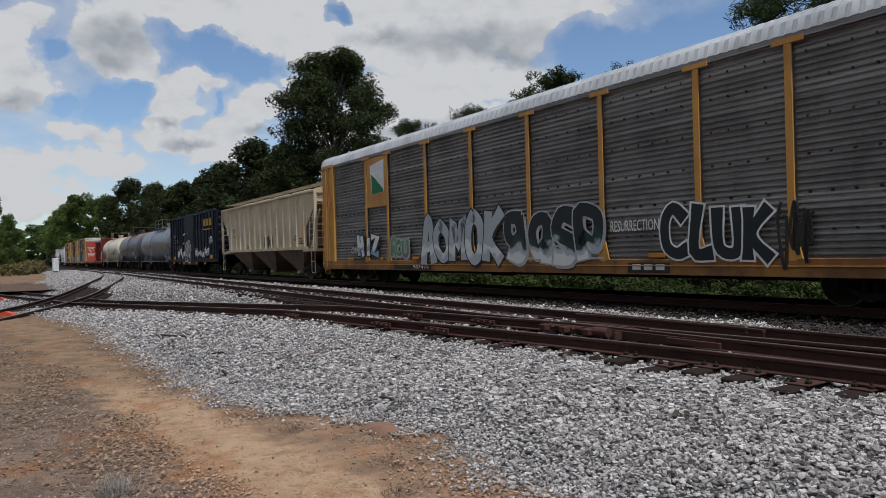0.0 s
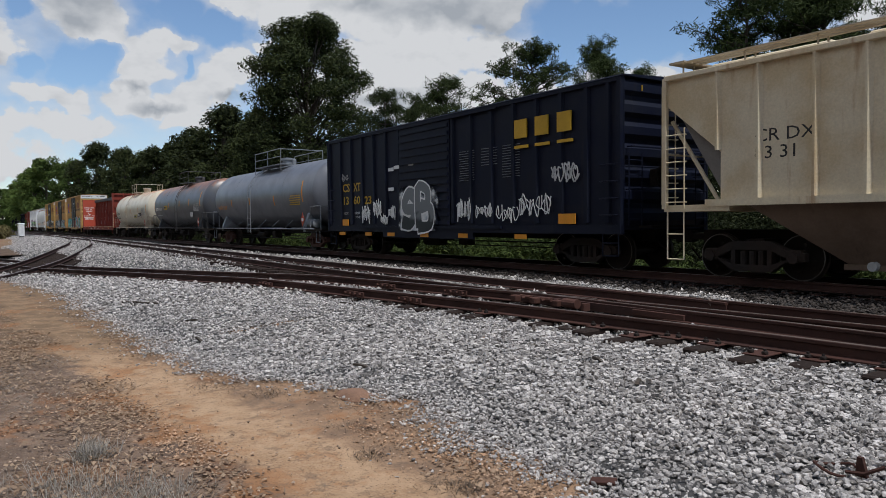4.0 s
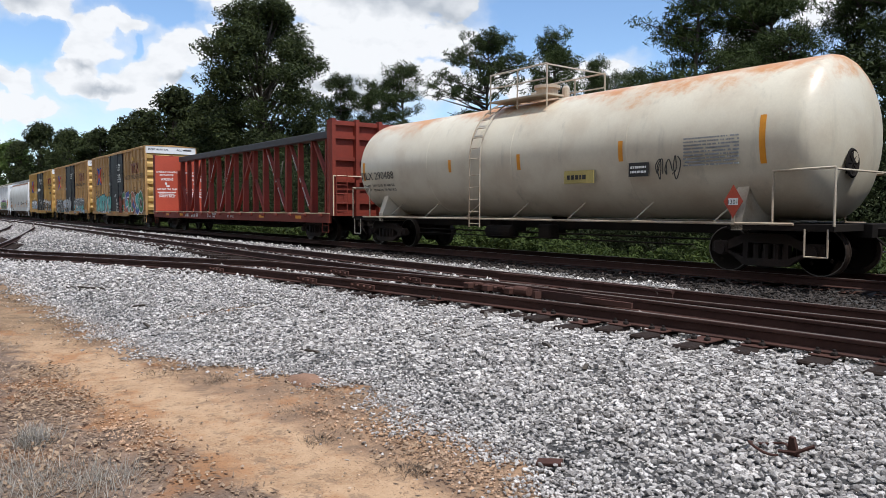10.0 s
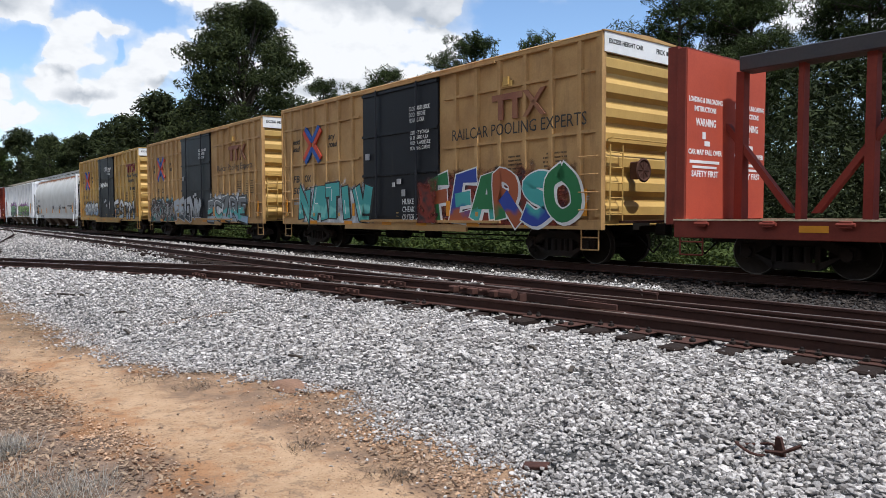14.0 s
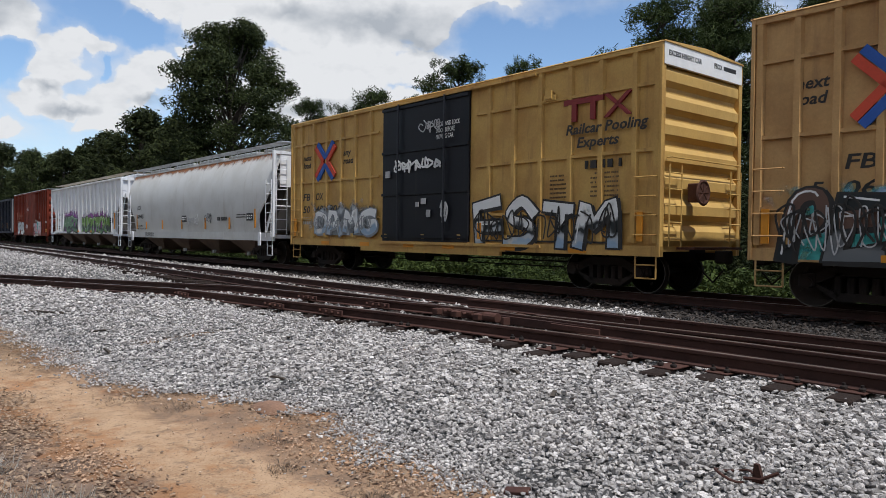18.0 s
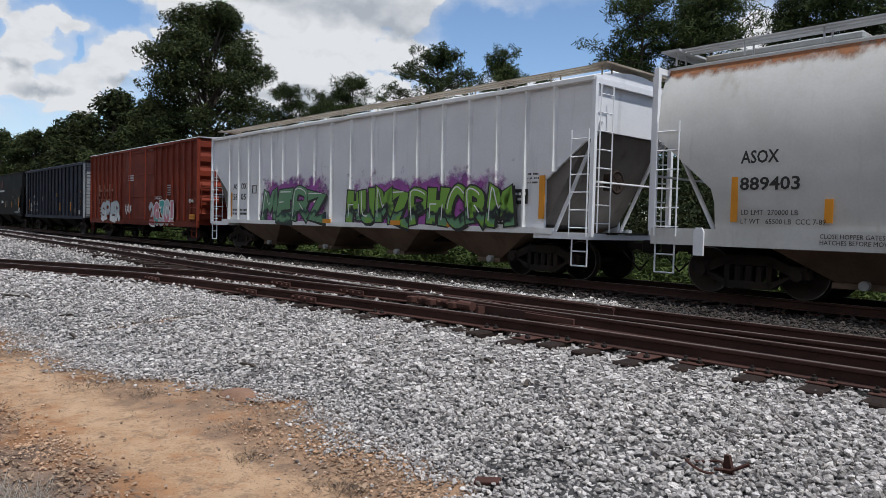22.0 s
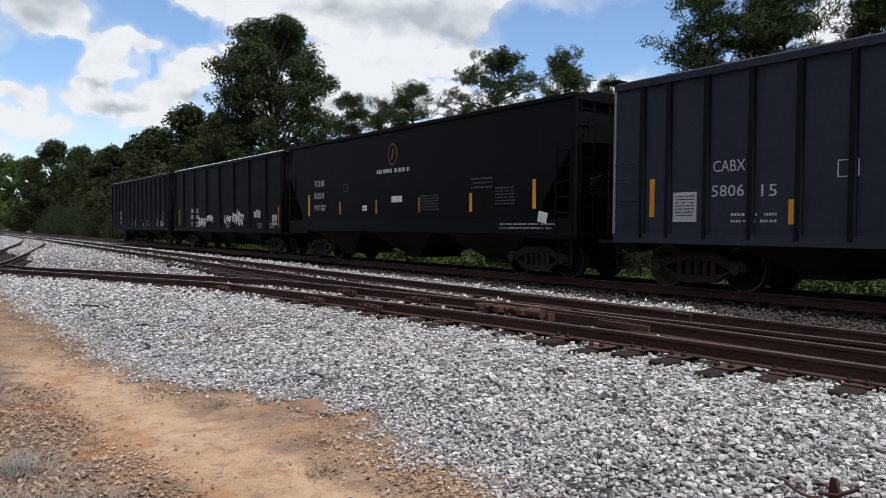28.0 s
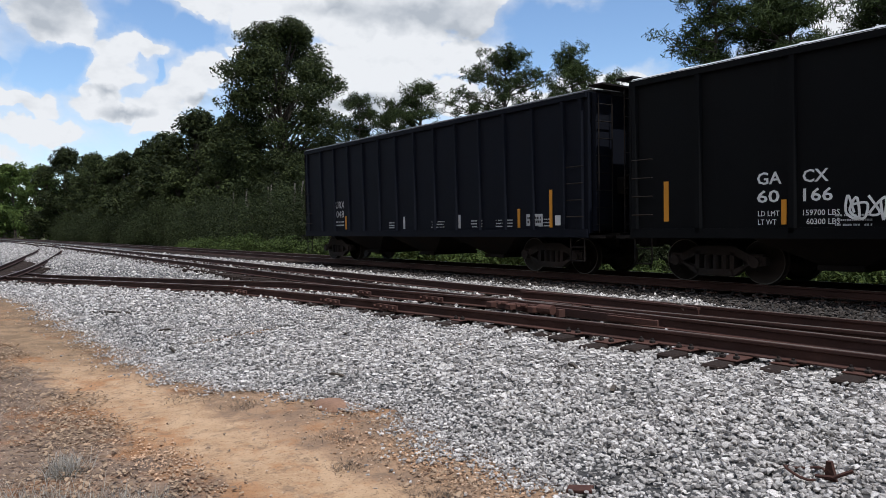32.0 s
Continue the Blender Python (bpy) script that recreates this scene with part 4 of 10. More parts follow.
# skeletons of the letters, in a unit box
GLYPH = {
    "A": [[(0.0, 0.0), (0.3, 1.0), (0.65, 1.0), (1.0, 0.0)], [(0.2, 0.36), (0.8, 0.4)]], "B": [[(0.1, 0.0), (0.1, 1.0), (0.8, 0.95), (0.75, 0.55), (0.3, 0.52)], [(0.3, 0.52), (0.95, 0.45), (0.9, 0.05), (0.1, 0.0)]],
    "C": [[(1.0, 0.85), (0.55, 1.0), (0.1, 0.75), (0.05, 0.25), (0.5, 0.0), (1.0, 0.18)]], "D": [[(0.1, 0.0), (0.15, 1.0), (0.75, 0.9), (0.95, 0.5), (0.75, 0.08), (0.1, 0.0)]],
    "E": [[(1.0, 1.0), (0.15, 0.95), (0.05, 0.05), (1.0, 0.0)], [(0.1, 0.5), (0.8, 0.53)]], "F": [[(1.0, 1.0), (0.15, 0.95), (0.1, 0.0)], [(0.1, 0.5), (0.85, 0.55)]],
    "G": [[(1.0, 0.85), (0.5, 1.0), (0.05, 0.7), (0.08, 0.2), (0.55, 0.0), (0.95, 0.2), (0.95, 0.48), (0.55, 0.46)]], "H": [[(0.08, 0.0), (0.12, 1.0)], [(0.92, 0.0), (0.88, 1.0)], [(0.1, 0.48), (0.9, 0.54)]],
    "I": [[(0.5, 0.0), (0.5, 1.0)]], "K": [[(0.1, 0.0), (0.12, 1.0)], [(0.95, 1.0), (0.25, 0.5), (1.0, 0.0)]], "L": [[(0.15, 1.0), (0.1, 0.05), (1.0, 0.0)]],
    "M": [[(0.0, 0.0), (0.12, 1.0), (0.5, 0.4), (0.88, 1.0), (1.0, 0.0)]], "N": [[(0.05, 0.0), (0.1, 1.0), (0.9, 0.05), (0.95, 1.0)]], "O": [[(0.5, 1.0), (0.08, 0.75), (0.05, 0.25), (0.5, 0.0), (0.95, 0.25), (0.92, 0.75), (0.5, 1.0)]],
    "P": [[(0.1, 0.0), (0.12, 1.0), (0.85, 0.95), (0.9, 0.55), (0.2, 0.42)]], "R": [[(0.08, 0.0), (0.12, 1.0), (0.85, 0.93), (0.8, 0.52), (0.2, 0.48)], [(0.45, 0.48), (1.0, 0.0)]],
    "S": [[(1.0, 0.88), (0.5, 1.0), (0.1, 0.78), (0.25, 0.55), (0.8, 0.45), (0.92, 0.2), (0.5, 0.0), (0.0, 0.1)]], "T": [[(0.0, 0.97), (1.0, 1.0)], [(0.5, 0.95), (0.52, 0.0)]],
    "U": [[(0.08, 1.0), (0.1, 0.2), (0.5, 0.0), (0.88, 0.2), (0.92, 1.0)]], "V": [[(0.05, 1.0), (0.45, 0.0), (0.6, 0.0), (0.95, 1.0)]], "Y": [[(0.05, 1.0), (0.5, 0.5), (0.95, 1.0)], [(0.5, 0.5), (0.45, 0.0)]],
    "Z": [[(0.05, 0.98), (0.95, 1.0), (0.08, 0.04), (1.0, 0.0)]],
    "2": [[(0.05, 0.8), (0.5, 1.0), (0.92, 0.75), (0.6, 0.42), (0.08, 0.02), (1.0, 0.0)]], "3": [[(0.05, 0.95), (0.85, 0.95), (0.45, 0.55), (0.95, 0.4), (0.75, 0.05), (0.05, 0.05)]], "!": [[(0.5, 1.0), (0.5, 0.3)], [(0.5, 0.1), (0.5, 0.0)]],
    "a": [[(0.9, 0.0), (0.88, 0.95), (0.3, 0.95), (0.08, 0.6), (0.3, 0.2), (0.85, 0.35)]], "g": [[(0.85, 0.95), (0.3, 1.0), (0.08, 0.65), (0.4, 0.4), (0.85, 0.55)], [(0.88, 1.0), (0.9, 0.2), (0.5, 0.0), (0.08, 0.15)]],
    "s": [[(0.95, 0.9), (0.3, 1.0), (0.15, 0.65), (0.85, 0.4), (0.75, 0.05), (0.05, 0.08)]], "p": [[(0.1, 0.0), (0.12, 1.0), (0.8, 1.0), (0.92, 0.6), (0.6, 0.35), (0.15, 0.42)]],
}


def rounded(p, n=4):
    """A smooth line through the points."""
    out = []
    for j in range(len(p) - 1):
        a, b, c, d = p[max(j - 1, 0)], p[j], p[j + 1], p[min(j + 2, len(p) - 1)]
        for k in range(n):
            t = k / n
            out.append(tuple(0.5 * (2 * b[i] + (c[i] - a[i]) * t + (2 * a[i] - 5 * b[i] + 4 * c[i] - d[i]) * t * t + (3 * b[i] - a[i] - 3 * c[i] + d[i]) * t ** 3) for i in (0, 1)))
    return out + [p[-1]]


def ribbon(m, p, half, y, more=0.0, flare=0.0):
    """A flat painted band along the line p at depth y; its ends reach further by more and widen by flare."""
    n = len(p)
    vs = []
    for i in range(n):
        a, b = p[max(i - 1, 0)], p[min(i + 1, n - 1)]
        d = Vector((b[0] - a[0], b[1] - a[1]))
        d = d.normalized() if d.length > 1e-6 else Vector((1, 0))
        q = Vector(p[i]) + (d * -more if i == 0 else d * more if i == n - 1 else Vector((0, 0)))
        e = min(i, n - 1 - i) / max(1, (n - 1) / 2)
        k = half * (1 + flare * max(0.0, 1 - 2.2 * e))
        if 0 < i < n - 1:
            u, v = Vector((p[i][0] - a[0], p[i][1] - a[1])), Vector((b[0] - p[i][0], b[1] - p[i][1]))
            if u.length > 1e-6 and v.length > 1e-6:
                k /= max(0.62, math.cos(0.5 * u.angle(v)))
        vs += [(q.x - d.y * k, y, q.y + d.x * k), (q.x + d.y * k, y, q.y - d.x * k)]
    m.add(vs, [(2 * i, 2 * i + 1, 2 * i + 3, 2 * i + 2) for i in range(n - 1)])


def spray(parent, words, x, z, w, h, fills, outline, y=-1.6, seed=1, halo=None, fat=0.112, shine=None, label="", tall=0.16, rise=0.35, round_=None, edge=0.042, wild=0.05, mixed=False, drop=0.06):
    """A painted piece: fat hand-drawn letters that lean on one another, with shadow, outline, faded fill and highlights."""
    rng = random.Random(seed)
    n = len(words)
    step = w / n
    piece = part("graffiti", Mesh().box(x + 0.1, x + w - 0.1, y - 0.001, y + 0.003, z + h * 0.12, z + h * 0.16), outline, parent, label)
    if halo:
        part("paint_cloud", Mesh().box(x - 0.45, x + w + 0.45, y - 0.003, y - 0.0015, z, z + h + rise), paint_cloud(halo[0], halo[1]), piece)
    sets = [paint_fill(tuple(fills))] if not mixed else [paint_fill((fills[i], fills[(i + 1) % len(fills)])) for i in range(len(fills))]
    for i, ch in enumerate(words):
        if ch not in GLYPH:
            continue
        hh, wd = h * (1 - rng.uniform(0, tall)), step * rng.uniform(0.92, 1.1)
        half = fat * min(hh, step * 1.35) * rng.uniform(0.9, 1.1)
        x0, zb, lean = x + i * step - 0.02 * step, z + half + rng.uniform(0, 0.05) * h, rng.uniform(-0.12, 0.12)
        lines = []
        for st in GLYPH[ch]:
            p = [(u + rng.uniform(-wild, wild), v + rng.uniform(-wild, wild)) for u, v in st]
            p = [(x0 + wd * (0.1 + 0.8 * u) + lean * v * hh, zb + v * (hh - 2 * half)) for u, v in p]
            lines.append(rounded(p, 4) if (round_ if round_ is not None else len(p) > 4) else p)
        deep = y - 0.004 - 0.0036 * i
        back = Mesh()
        for k, p in enumerate(lines):
            if drop:
                ribbon(back, [(a + drop, b - drop * 0.7) for a, b in p], half + edge, deep - 0.0001 * k, edge, 0.25)
            ribbon(back, p, half + edge, deep - 0.0008 - 0.0001 * k, half * 0.5 + edge, 0.25)
        part("letter_outline", back, outline, piece)
        glint = Mesh()
        for k, p in enumerate(lines):
            m = Mesh()
            ribbon(m, p, half, deep - 0.0016 - 0.0002 * k, half * 0.5, 0.25)
            part("letter_fill", m, sets[(i * 2 + k + seed) % len(sets)], piece)
            if shine:
                up = [(a - half * 0.45, b + half * 0.5) for a, b in p]
                c = max(2, int(len(up) * 0.6))
                ribbon(glint, up[:c] if len(up) > 2 else [up[0], tuple(0.5 * (up[0][q] + up[1][q]) for q in (0, 1))], 0.018, deep - 0.0026)
        if shine:
            part("highlight", glint, shine, piece)
    return piece


def rust_bleed():
    """Orange rust that thins out and runs down from an upper edge."""
    mat = bpy.data.materials.new("rust_bleed")
    mat.use_nodes = True
    nt = mat.node_tree
    N, L = nt.nodes.new, nt.links.new
    bsdf = nt.nodes["Principled BSDF"]
    bsdf.inputs["Roughness"].default_value = 0.85
    tc, sep, mp, nz, fine = N("ShaderNodeTexCoord"), N("ShaderNodeSeparateXYZ"), N("ShaderNodeMapping"), N("ShaderNodeTexNoise"), N("ShaderNodeTexNoise")
    L(tc.outputs["Generated"], sep.inputs[0])
    mp.inputs["Scale"].default_value = (1.0, 1.0, 0.45)
    L(tc.outputs["Object"], mp.inputs["Vector"])
    nz.inputs["Scale"].default_value, nz.inputs["Detail"].default_value, nz.inputs["Roughness"].default_value = 1.6, 8, 0.65
    fine.inputs["Scale"].default_value = 9
    L(mp.outputs[0], nz.inputs["Vector"])
    L(tc.outputs["Object"], fine.inputs["Vector"])
    up, fac, mx = N("ShaderNodeMath"), N("ShaderNodeMapRange"), N("ShaderNodeMix")
    up.operation, up.inputs[1].default_value = "MULTIPLY_ADD", 0.6
    L(sep.outputs["Z"], up.inputs[0])
    L(nz.outputs["Fac"], up.inputs[2])
    fac.interpolation_type = "SMOOTHSTEP"
    fac.inputs["From Min"].default_value, fac.inputs["From Max"].default_value, fac.inputs["To Max"].default_value = 0.78, 1.06, 0.9
    L(up.outputs[0], fac.inputs["Value"])
    mx.data_type = "RGBA"
    mx.inputs["A"].default_value, mx.inputs["B"].default_value = (0.42, 0.17, 0.06, 1), (0.20, 0.075, 0.03, 1)
    L(fine.outputs["Fac"], mx.inputs["Factor"])
    L(mx.outputs["Result"], bsdf.inputs["Base Color"])
    L(fac.outputs["Result"], bsdf.inputs["Alpha"])
    return mat


def scrawl(parent, x, z, w, h, mat, y=-1.6, seed=1, strokes=4, thick=0.016, label="white sprayed tag"):
    """A quick tag: looping strokes that cannot be read."""
    rng, m = random.Random(seed * 7 + strokes), Mesh()
    cell = w / strokes
    for s in range(strokes):
        x0 = x + cell * s
        n, turn, start = rng.randint(5, 9), rng.uniform(1.5, 2.6) * rng.choice((-1, 1)), rng.uniform(0, 6.3)
        key = [(x0 + cell * (0.1 + 0.7 * j / n + 0.45 * rng.uniform(0.5, 1.0) * math.cos(start + turn * j)), z + h * (0.5 + 0.5 * rng.uniform(0.35, 1.0) * math.sin(start + turn * j))) for j in range(n)]
        p = []
        for j in range(n - 1):
            a, b, c, d = key[max(j - 1, 0)], key[j], key[j + 1], key[min(j + 2, n - 1)]
            for k in range(5):
                t = k / 5
                p.append(tuple(0.5 * (2 * b[i] + (c[i] - a[i]) * t + (2 * a[i] - 5 * b[i] + 4 * c[i] - d[i]) * t * t + (3 * b[i] - a[i] - 3 * c[i] + d[i]) * t ** 3) for i in (0, 1)))
        p.append(key[-1])
        for a, b in zip(p, p[1:]):
            dx, dz = b[0] - a[0], b[1] - a[1]
            d = math.hypot(dx, dz) or 1
            nx, nz = -dz / d * thick, dx / d * thick
            m.prism([(a[0] + nx, a[1] + nz), (a[0] - nx, a[1] - nz), (b[0] - nx, b[1] - nz), (b[0] + nx, b[1] + nz)], "y", y - 0.006, y + 0.002)
    return tagged(part("tag", m, mat, parent, label), label, kind="stuff")


# ---------------------------------------------------------------- rolling stock: shared parts
WHEEL_R = 0.457
WHEELSETS = {1: [], -1: []}


def wheelset_mesh():
    m = Mesh().cyl((0, -0.95, 0), (0, 0.95, 0), 0.08, 10)
    for s in (-1, 1):
        y = 0.72 * s
        m.lathe([(-0.065, 0.2), (-0.065, WHEEL_R - 0.05), (-0.06, WHEEL_R), (0.05, WHEEL_R + 0.002), (0.06, WHEEL_R + 0.025), (0.085, WHEEL_R + 0.025), (0.085, WHEEL_R - 0.05), (0.03, WHEEL_R - 0.09), (0.02, 0.2), (0.05, 0.12)] if s < 0 else
                [(-0.05, 0.12), (-0.02, 0.2), (-0.03, WHEEL_R - 0.09), (-0.085, WHEEL_R - 0.05), (-0.085, WHEEL_R + 0.025), (-0.06, WHEEL_R + 0.025), (-0.05, WHEEL_R + 0.002), (0.06, WHEEL_R), (0.065, WHEEL_R - 0.05), (0.065, 0.2)], (0, y, 0), "y", 24)
        # the plate's bolts and hub, which show the turning
        for k in range(4):
            a = k * math.pi / 2
            m.box(0.26 * math.cos(a) - 0.03, 0.26 * math.cos(a) + 0.03, y + s * 0.05, y + s * 0.085, 0.26 * math.sin(a) - 0.03, 0.26 * math.sin(a) + 0.03)
        m.lathe([(0.0, WHEEL_R - 0.022), (0.003, WHEEL_R - 0.018), (0.003, WHEEL_R - 0.006), (0.0, WHEEL_R - 0.002)] if s > 0 else [(0.0, WHEEL_R - 0.002), (-0.003, WHEEL_R - 0.006), (-0.003, WHEEL_R - 0.018), (0.0, WHEEL_R - 0.022)], (0, y + s * 0.066, 0), "y", 24)
    me = m.data("wheelset", M["wheel"], True)
    me.materials.append(M["rim_steel"])
    for q in me.polygons:
        if abs(q.center.y) > 0.7855 and len(q.vertices) == 4 and math.hypot(q.center.x, q.center.z) > WHEEL_R - 0.04:
            q.material_index = 1
    return me


def truck_frame_mesh(mat):
    m = Mesh()
    for s in (-1, 1):
        y0, y1 = (0.92, 1.08) if s > 0 else (-1.08, -0.92)
        # side frame: bow-shaped casting with two windows
        top = [(-1.12, 0.56), (-0.75, 0.63), (-0.42, 0.78), (0.42, 0.78), (0.75, 0.63), (1.12, 0.56), (1.12, 0.40), (0.78, 0.44), (0.42, 0.60), (-0.42, 0.60), (-0.78, 0.44), (-1.12, 0.40)]
        m.prism(top, "y", y0, y1)
        m.prism([(-0.42, 0.16), (0.42, 0.16), (0.42, 0.30), (-0.42, 0.30)], "y", y0, y1)
        for e in (-1, 1):
            m.prism([(e * 0.78, 0.44), (e * 0.92, 0.5), (e * 0.42, 0.16), (e * 0.36, 0.28)], "y", y0, y1)
            m.box(e * 0.40 - 0.05, e * 0.40 + 0.05, y0, y1, 0.28, 0.66)
            m.box(e * 0.91 - 0.15, e * 0.91 + 0.15, y0 - 0.02, y1 + 0.02, 0.38, 0.62, 0.02)
            m.cyl((e * 0.91, s * 0.9, WHEEL_R), (e * 0.91, s * 1.15, WHEEL_R), 0.11, 10)
        for k in (-0.2, 0.0, 0.2):
            m.cyl((k, s * 1.0, 0.3), (k, s * 1.0, 0.58), 0.075, 8)
    m.box(-0.22, 0.22, -0.95, 0.95, 0.56, 0.82, 0.03)
    m.cyl((0, 0, 0.8), (0, 0, 0.95), 0.2, 12)
    return m.data("truck_frame", mat)


WHEEL_MESH = wheelset_mesh()
TRUCKS = {"dark": truck_frame_mesh(M["truck"]), "rust": truck_frame_mesh(M["plate"])}
COUPLER = Mesh().box(0, 0.62, -0.09, 0.09, 0.76, 0.92, 0.02).box(0.5, 0.78, -0.16, 0.12, 0.70, 0.98, 0.03).cyl((0.1, -0.35, 0.75), (0.55, -0.28, 0.3), 0.02, 6).cyl((0.55, -0.28, 0.3), (0.72, -0.2, 0.55), 0.02, 6).data("coupler", M["black"])


def running_gear(car, half, truck_at, look_="dark", sill=(0.72, 1.0), gear=True):
    """Two trucks with their wheelsets, couplers and the centre sill."""
    for s in (-1, 1):
        tr = new("truck", TRUCKS[look_])
        tr.parent = car
        tr.matrix_basis = pose(s * truck_at, 0, 0)
        for e in (-1, 1):
            w = new("wheelset", WHEEL_MESH)
            w.parent = tr
            w.matrix_basis = pose(e * 0.91, 0, WHEEL_R)
            WHEELSETS[e].append(w)
        c = new("coupler", COUPLER)
        c.parent = car
        c.matrix_basis = pose(s * (half - 0.12), 0, 0, 0, 0, 0 if s > 0 else 180)
    m = Mesh().box(-half + 0.1, half - 0.1, -0.32, 0.32, sill[0], sill[1])
    part("centre_sill", m, M["black"], car)
    if gear:
        m = Mesh().lathe([(-0.55, 0.05), (-0.5, 0.19), (0.5, 0.19), (0.55, 0.05)], (-1.2, -0.75, 0.62), "x", 14)
        m.box(-1.7, -1.64, -0.8, -0.3, 0.6, 0.95).box(-0.75, -0.69, -0.8, -0.3, 0.6, 0.95)
        m.box(0.3, 0.75, -0.85, -0.45, 0.48, 0.85, 0.04)
        m.tube([(-half * 0.6, -0.9, 0.5), (half * 0.6, -0.9, 0.5)], 0.016, 5)
        m.tube([(-half * 0.7, -0.6, 0.62), (half * 0.7, -0.6, 0.62)], 0.022, 5)
        part("brake_gear", m, M["black"], car)


def ladder(car, x0, x1, z0, z1, y, mat, n=6, rail_r=0.016, depth=0.08, name="ladder", axis="x", label=""):
    """Two stiles and n rungs, standing off the side by depth."""
    m, rung = Mesh(), Mesh()
    at = (lambda u, v, z: (u, v, z)) if axis == "x" else (lambda u, v, z: (v, u, z))
    for u in (x0, x1):
        m.tube([at(u, y, z0), at(u, y, z1)], rail_r, 5)
    ob = part(name, m, mat, car, label)
    rung.add(*bar_of([at(x0, y + depth, 0), at(x0, y, 0), at(x1, y, 0), at(x1, y + depth, 0)], rail_r * 0.85))
    pieces("rung", rung, [(0, z0 + (z1 - z0) * (i + 0.5) / n) for i in range(n)], mat, ob)
    return ob


def bar_of(pts, r, seg=5):
    """Vertices and faces of one bent bar."""
    m = Mesh().sweep_round(pts, r, seg)
    return m.v, m.f


def stirrup(car, x0, x1, z1, mat, y=-1.56, z0=0.38):
    return part("sill_step", Mesh().tube([(x0, y, z1), (x0, y, z0), (x1, y, z0), (x1, y, z1)], 0.018, 5).tube([(x0, y, (z0 + z1) / 2), (x1, y, (z0 + z1) / 2)], 0.016, 5), mat, car)


def grab(car, pts, mat, r=0.015):
    return part("grab_iron", Mesh().tube(pts, r, 5), mat, car)


def corrugated_end(car, s, half, w, z0, z1, mat, n=7, depth=0.09, name="end_wall", label=""):
    """An end with broad level ribs."""
    prof, step = [], (z1 - z0) / n
    for i in range(n):
        a = z0 + i * step
        prof += [(0.0, a), (0.0, a + step * 0.22), (depth, a + step * 0.42), (depth, a + step * 0.78)]
    prof += [(0.0, z1)]
    poly = [(s * (half - 0.12), z0)] + [(s * (half - 0.02 - depth + d), z) for d, z in prof] + [(s * (half - 0.12), z1)]
    return part(name, Mesh().prism(poly, "y", -w + 0.04, w - 0.04), mat, car, label)


def brake_stand(car, x, mat, z0=1.1, s=1):
    """Hand-brake wheel, chain box and crossover platform on an end."""
    m = Mesh().lathe([(-0.02, 0.24), (0.0, 0.28), (0.02, 0.24), (0.0, 0.2)], (x + s * 0.3, -0.5, z0 + 1.15), "x", 18)
    m.box(x, x + s * 0.25, -0.62, -0.38, z0 + 0.95, z0 + 1.35, 0.02)
    for a in range(4):
        t = a * math.pi / 4
        m.cyl((x + s * 0.3, -0.5 - 0.25 * math.cos(t), z0 + 1.15 - 0.25 * math.sin(t)), (x + s * 0.3, -0.5 + 0.25 * math.cos(t), z0 + 1.15 + 0.25 * math.sin(t)), 0.012, 5)
    m.box(x, x + s * 0.4, -1.0, 1.0, z0 - 0.05, z0)
    return part("brake_stand", m, mat, car, "hand brake wheel and platform")


def pieces(name, shape, places, mat, parent, label=""):
    """The same small mesh at several places along x, each a part of its own."""
    me = shape.data(name, mat)
    for x, z in places:
        ob = new(name, me)
        ob.parent = parent
        ob.matrix_basis = pose(x, 0, z)
        tagged(ob, label)


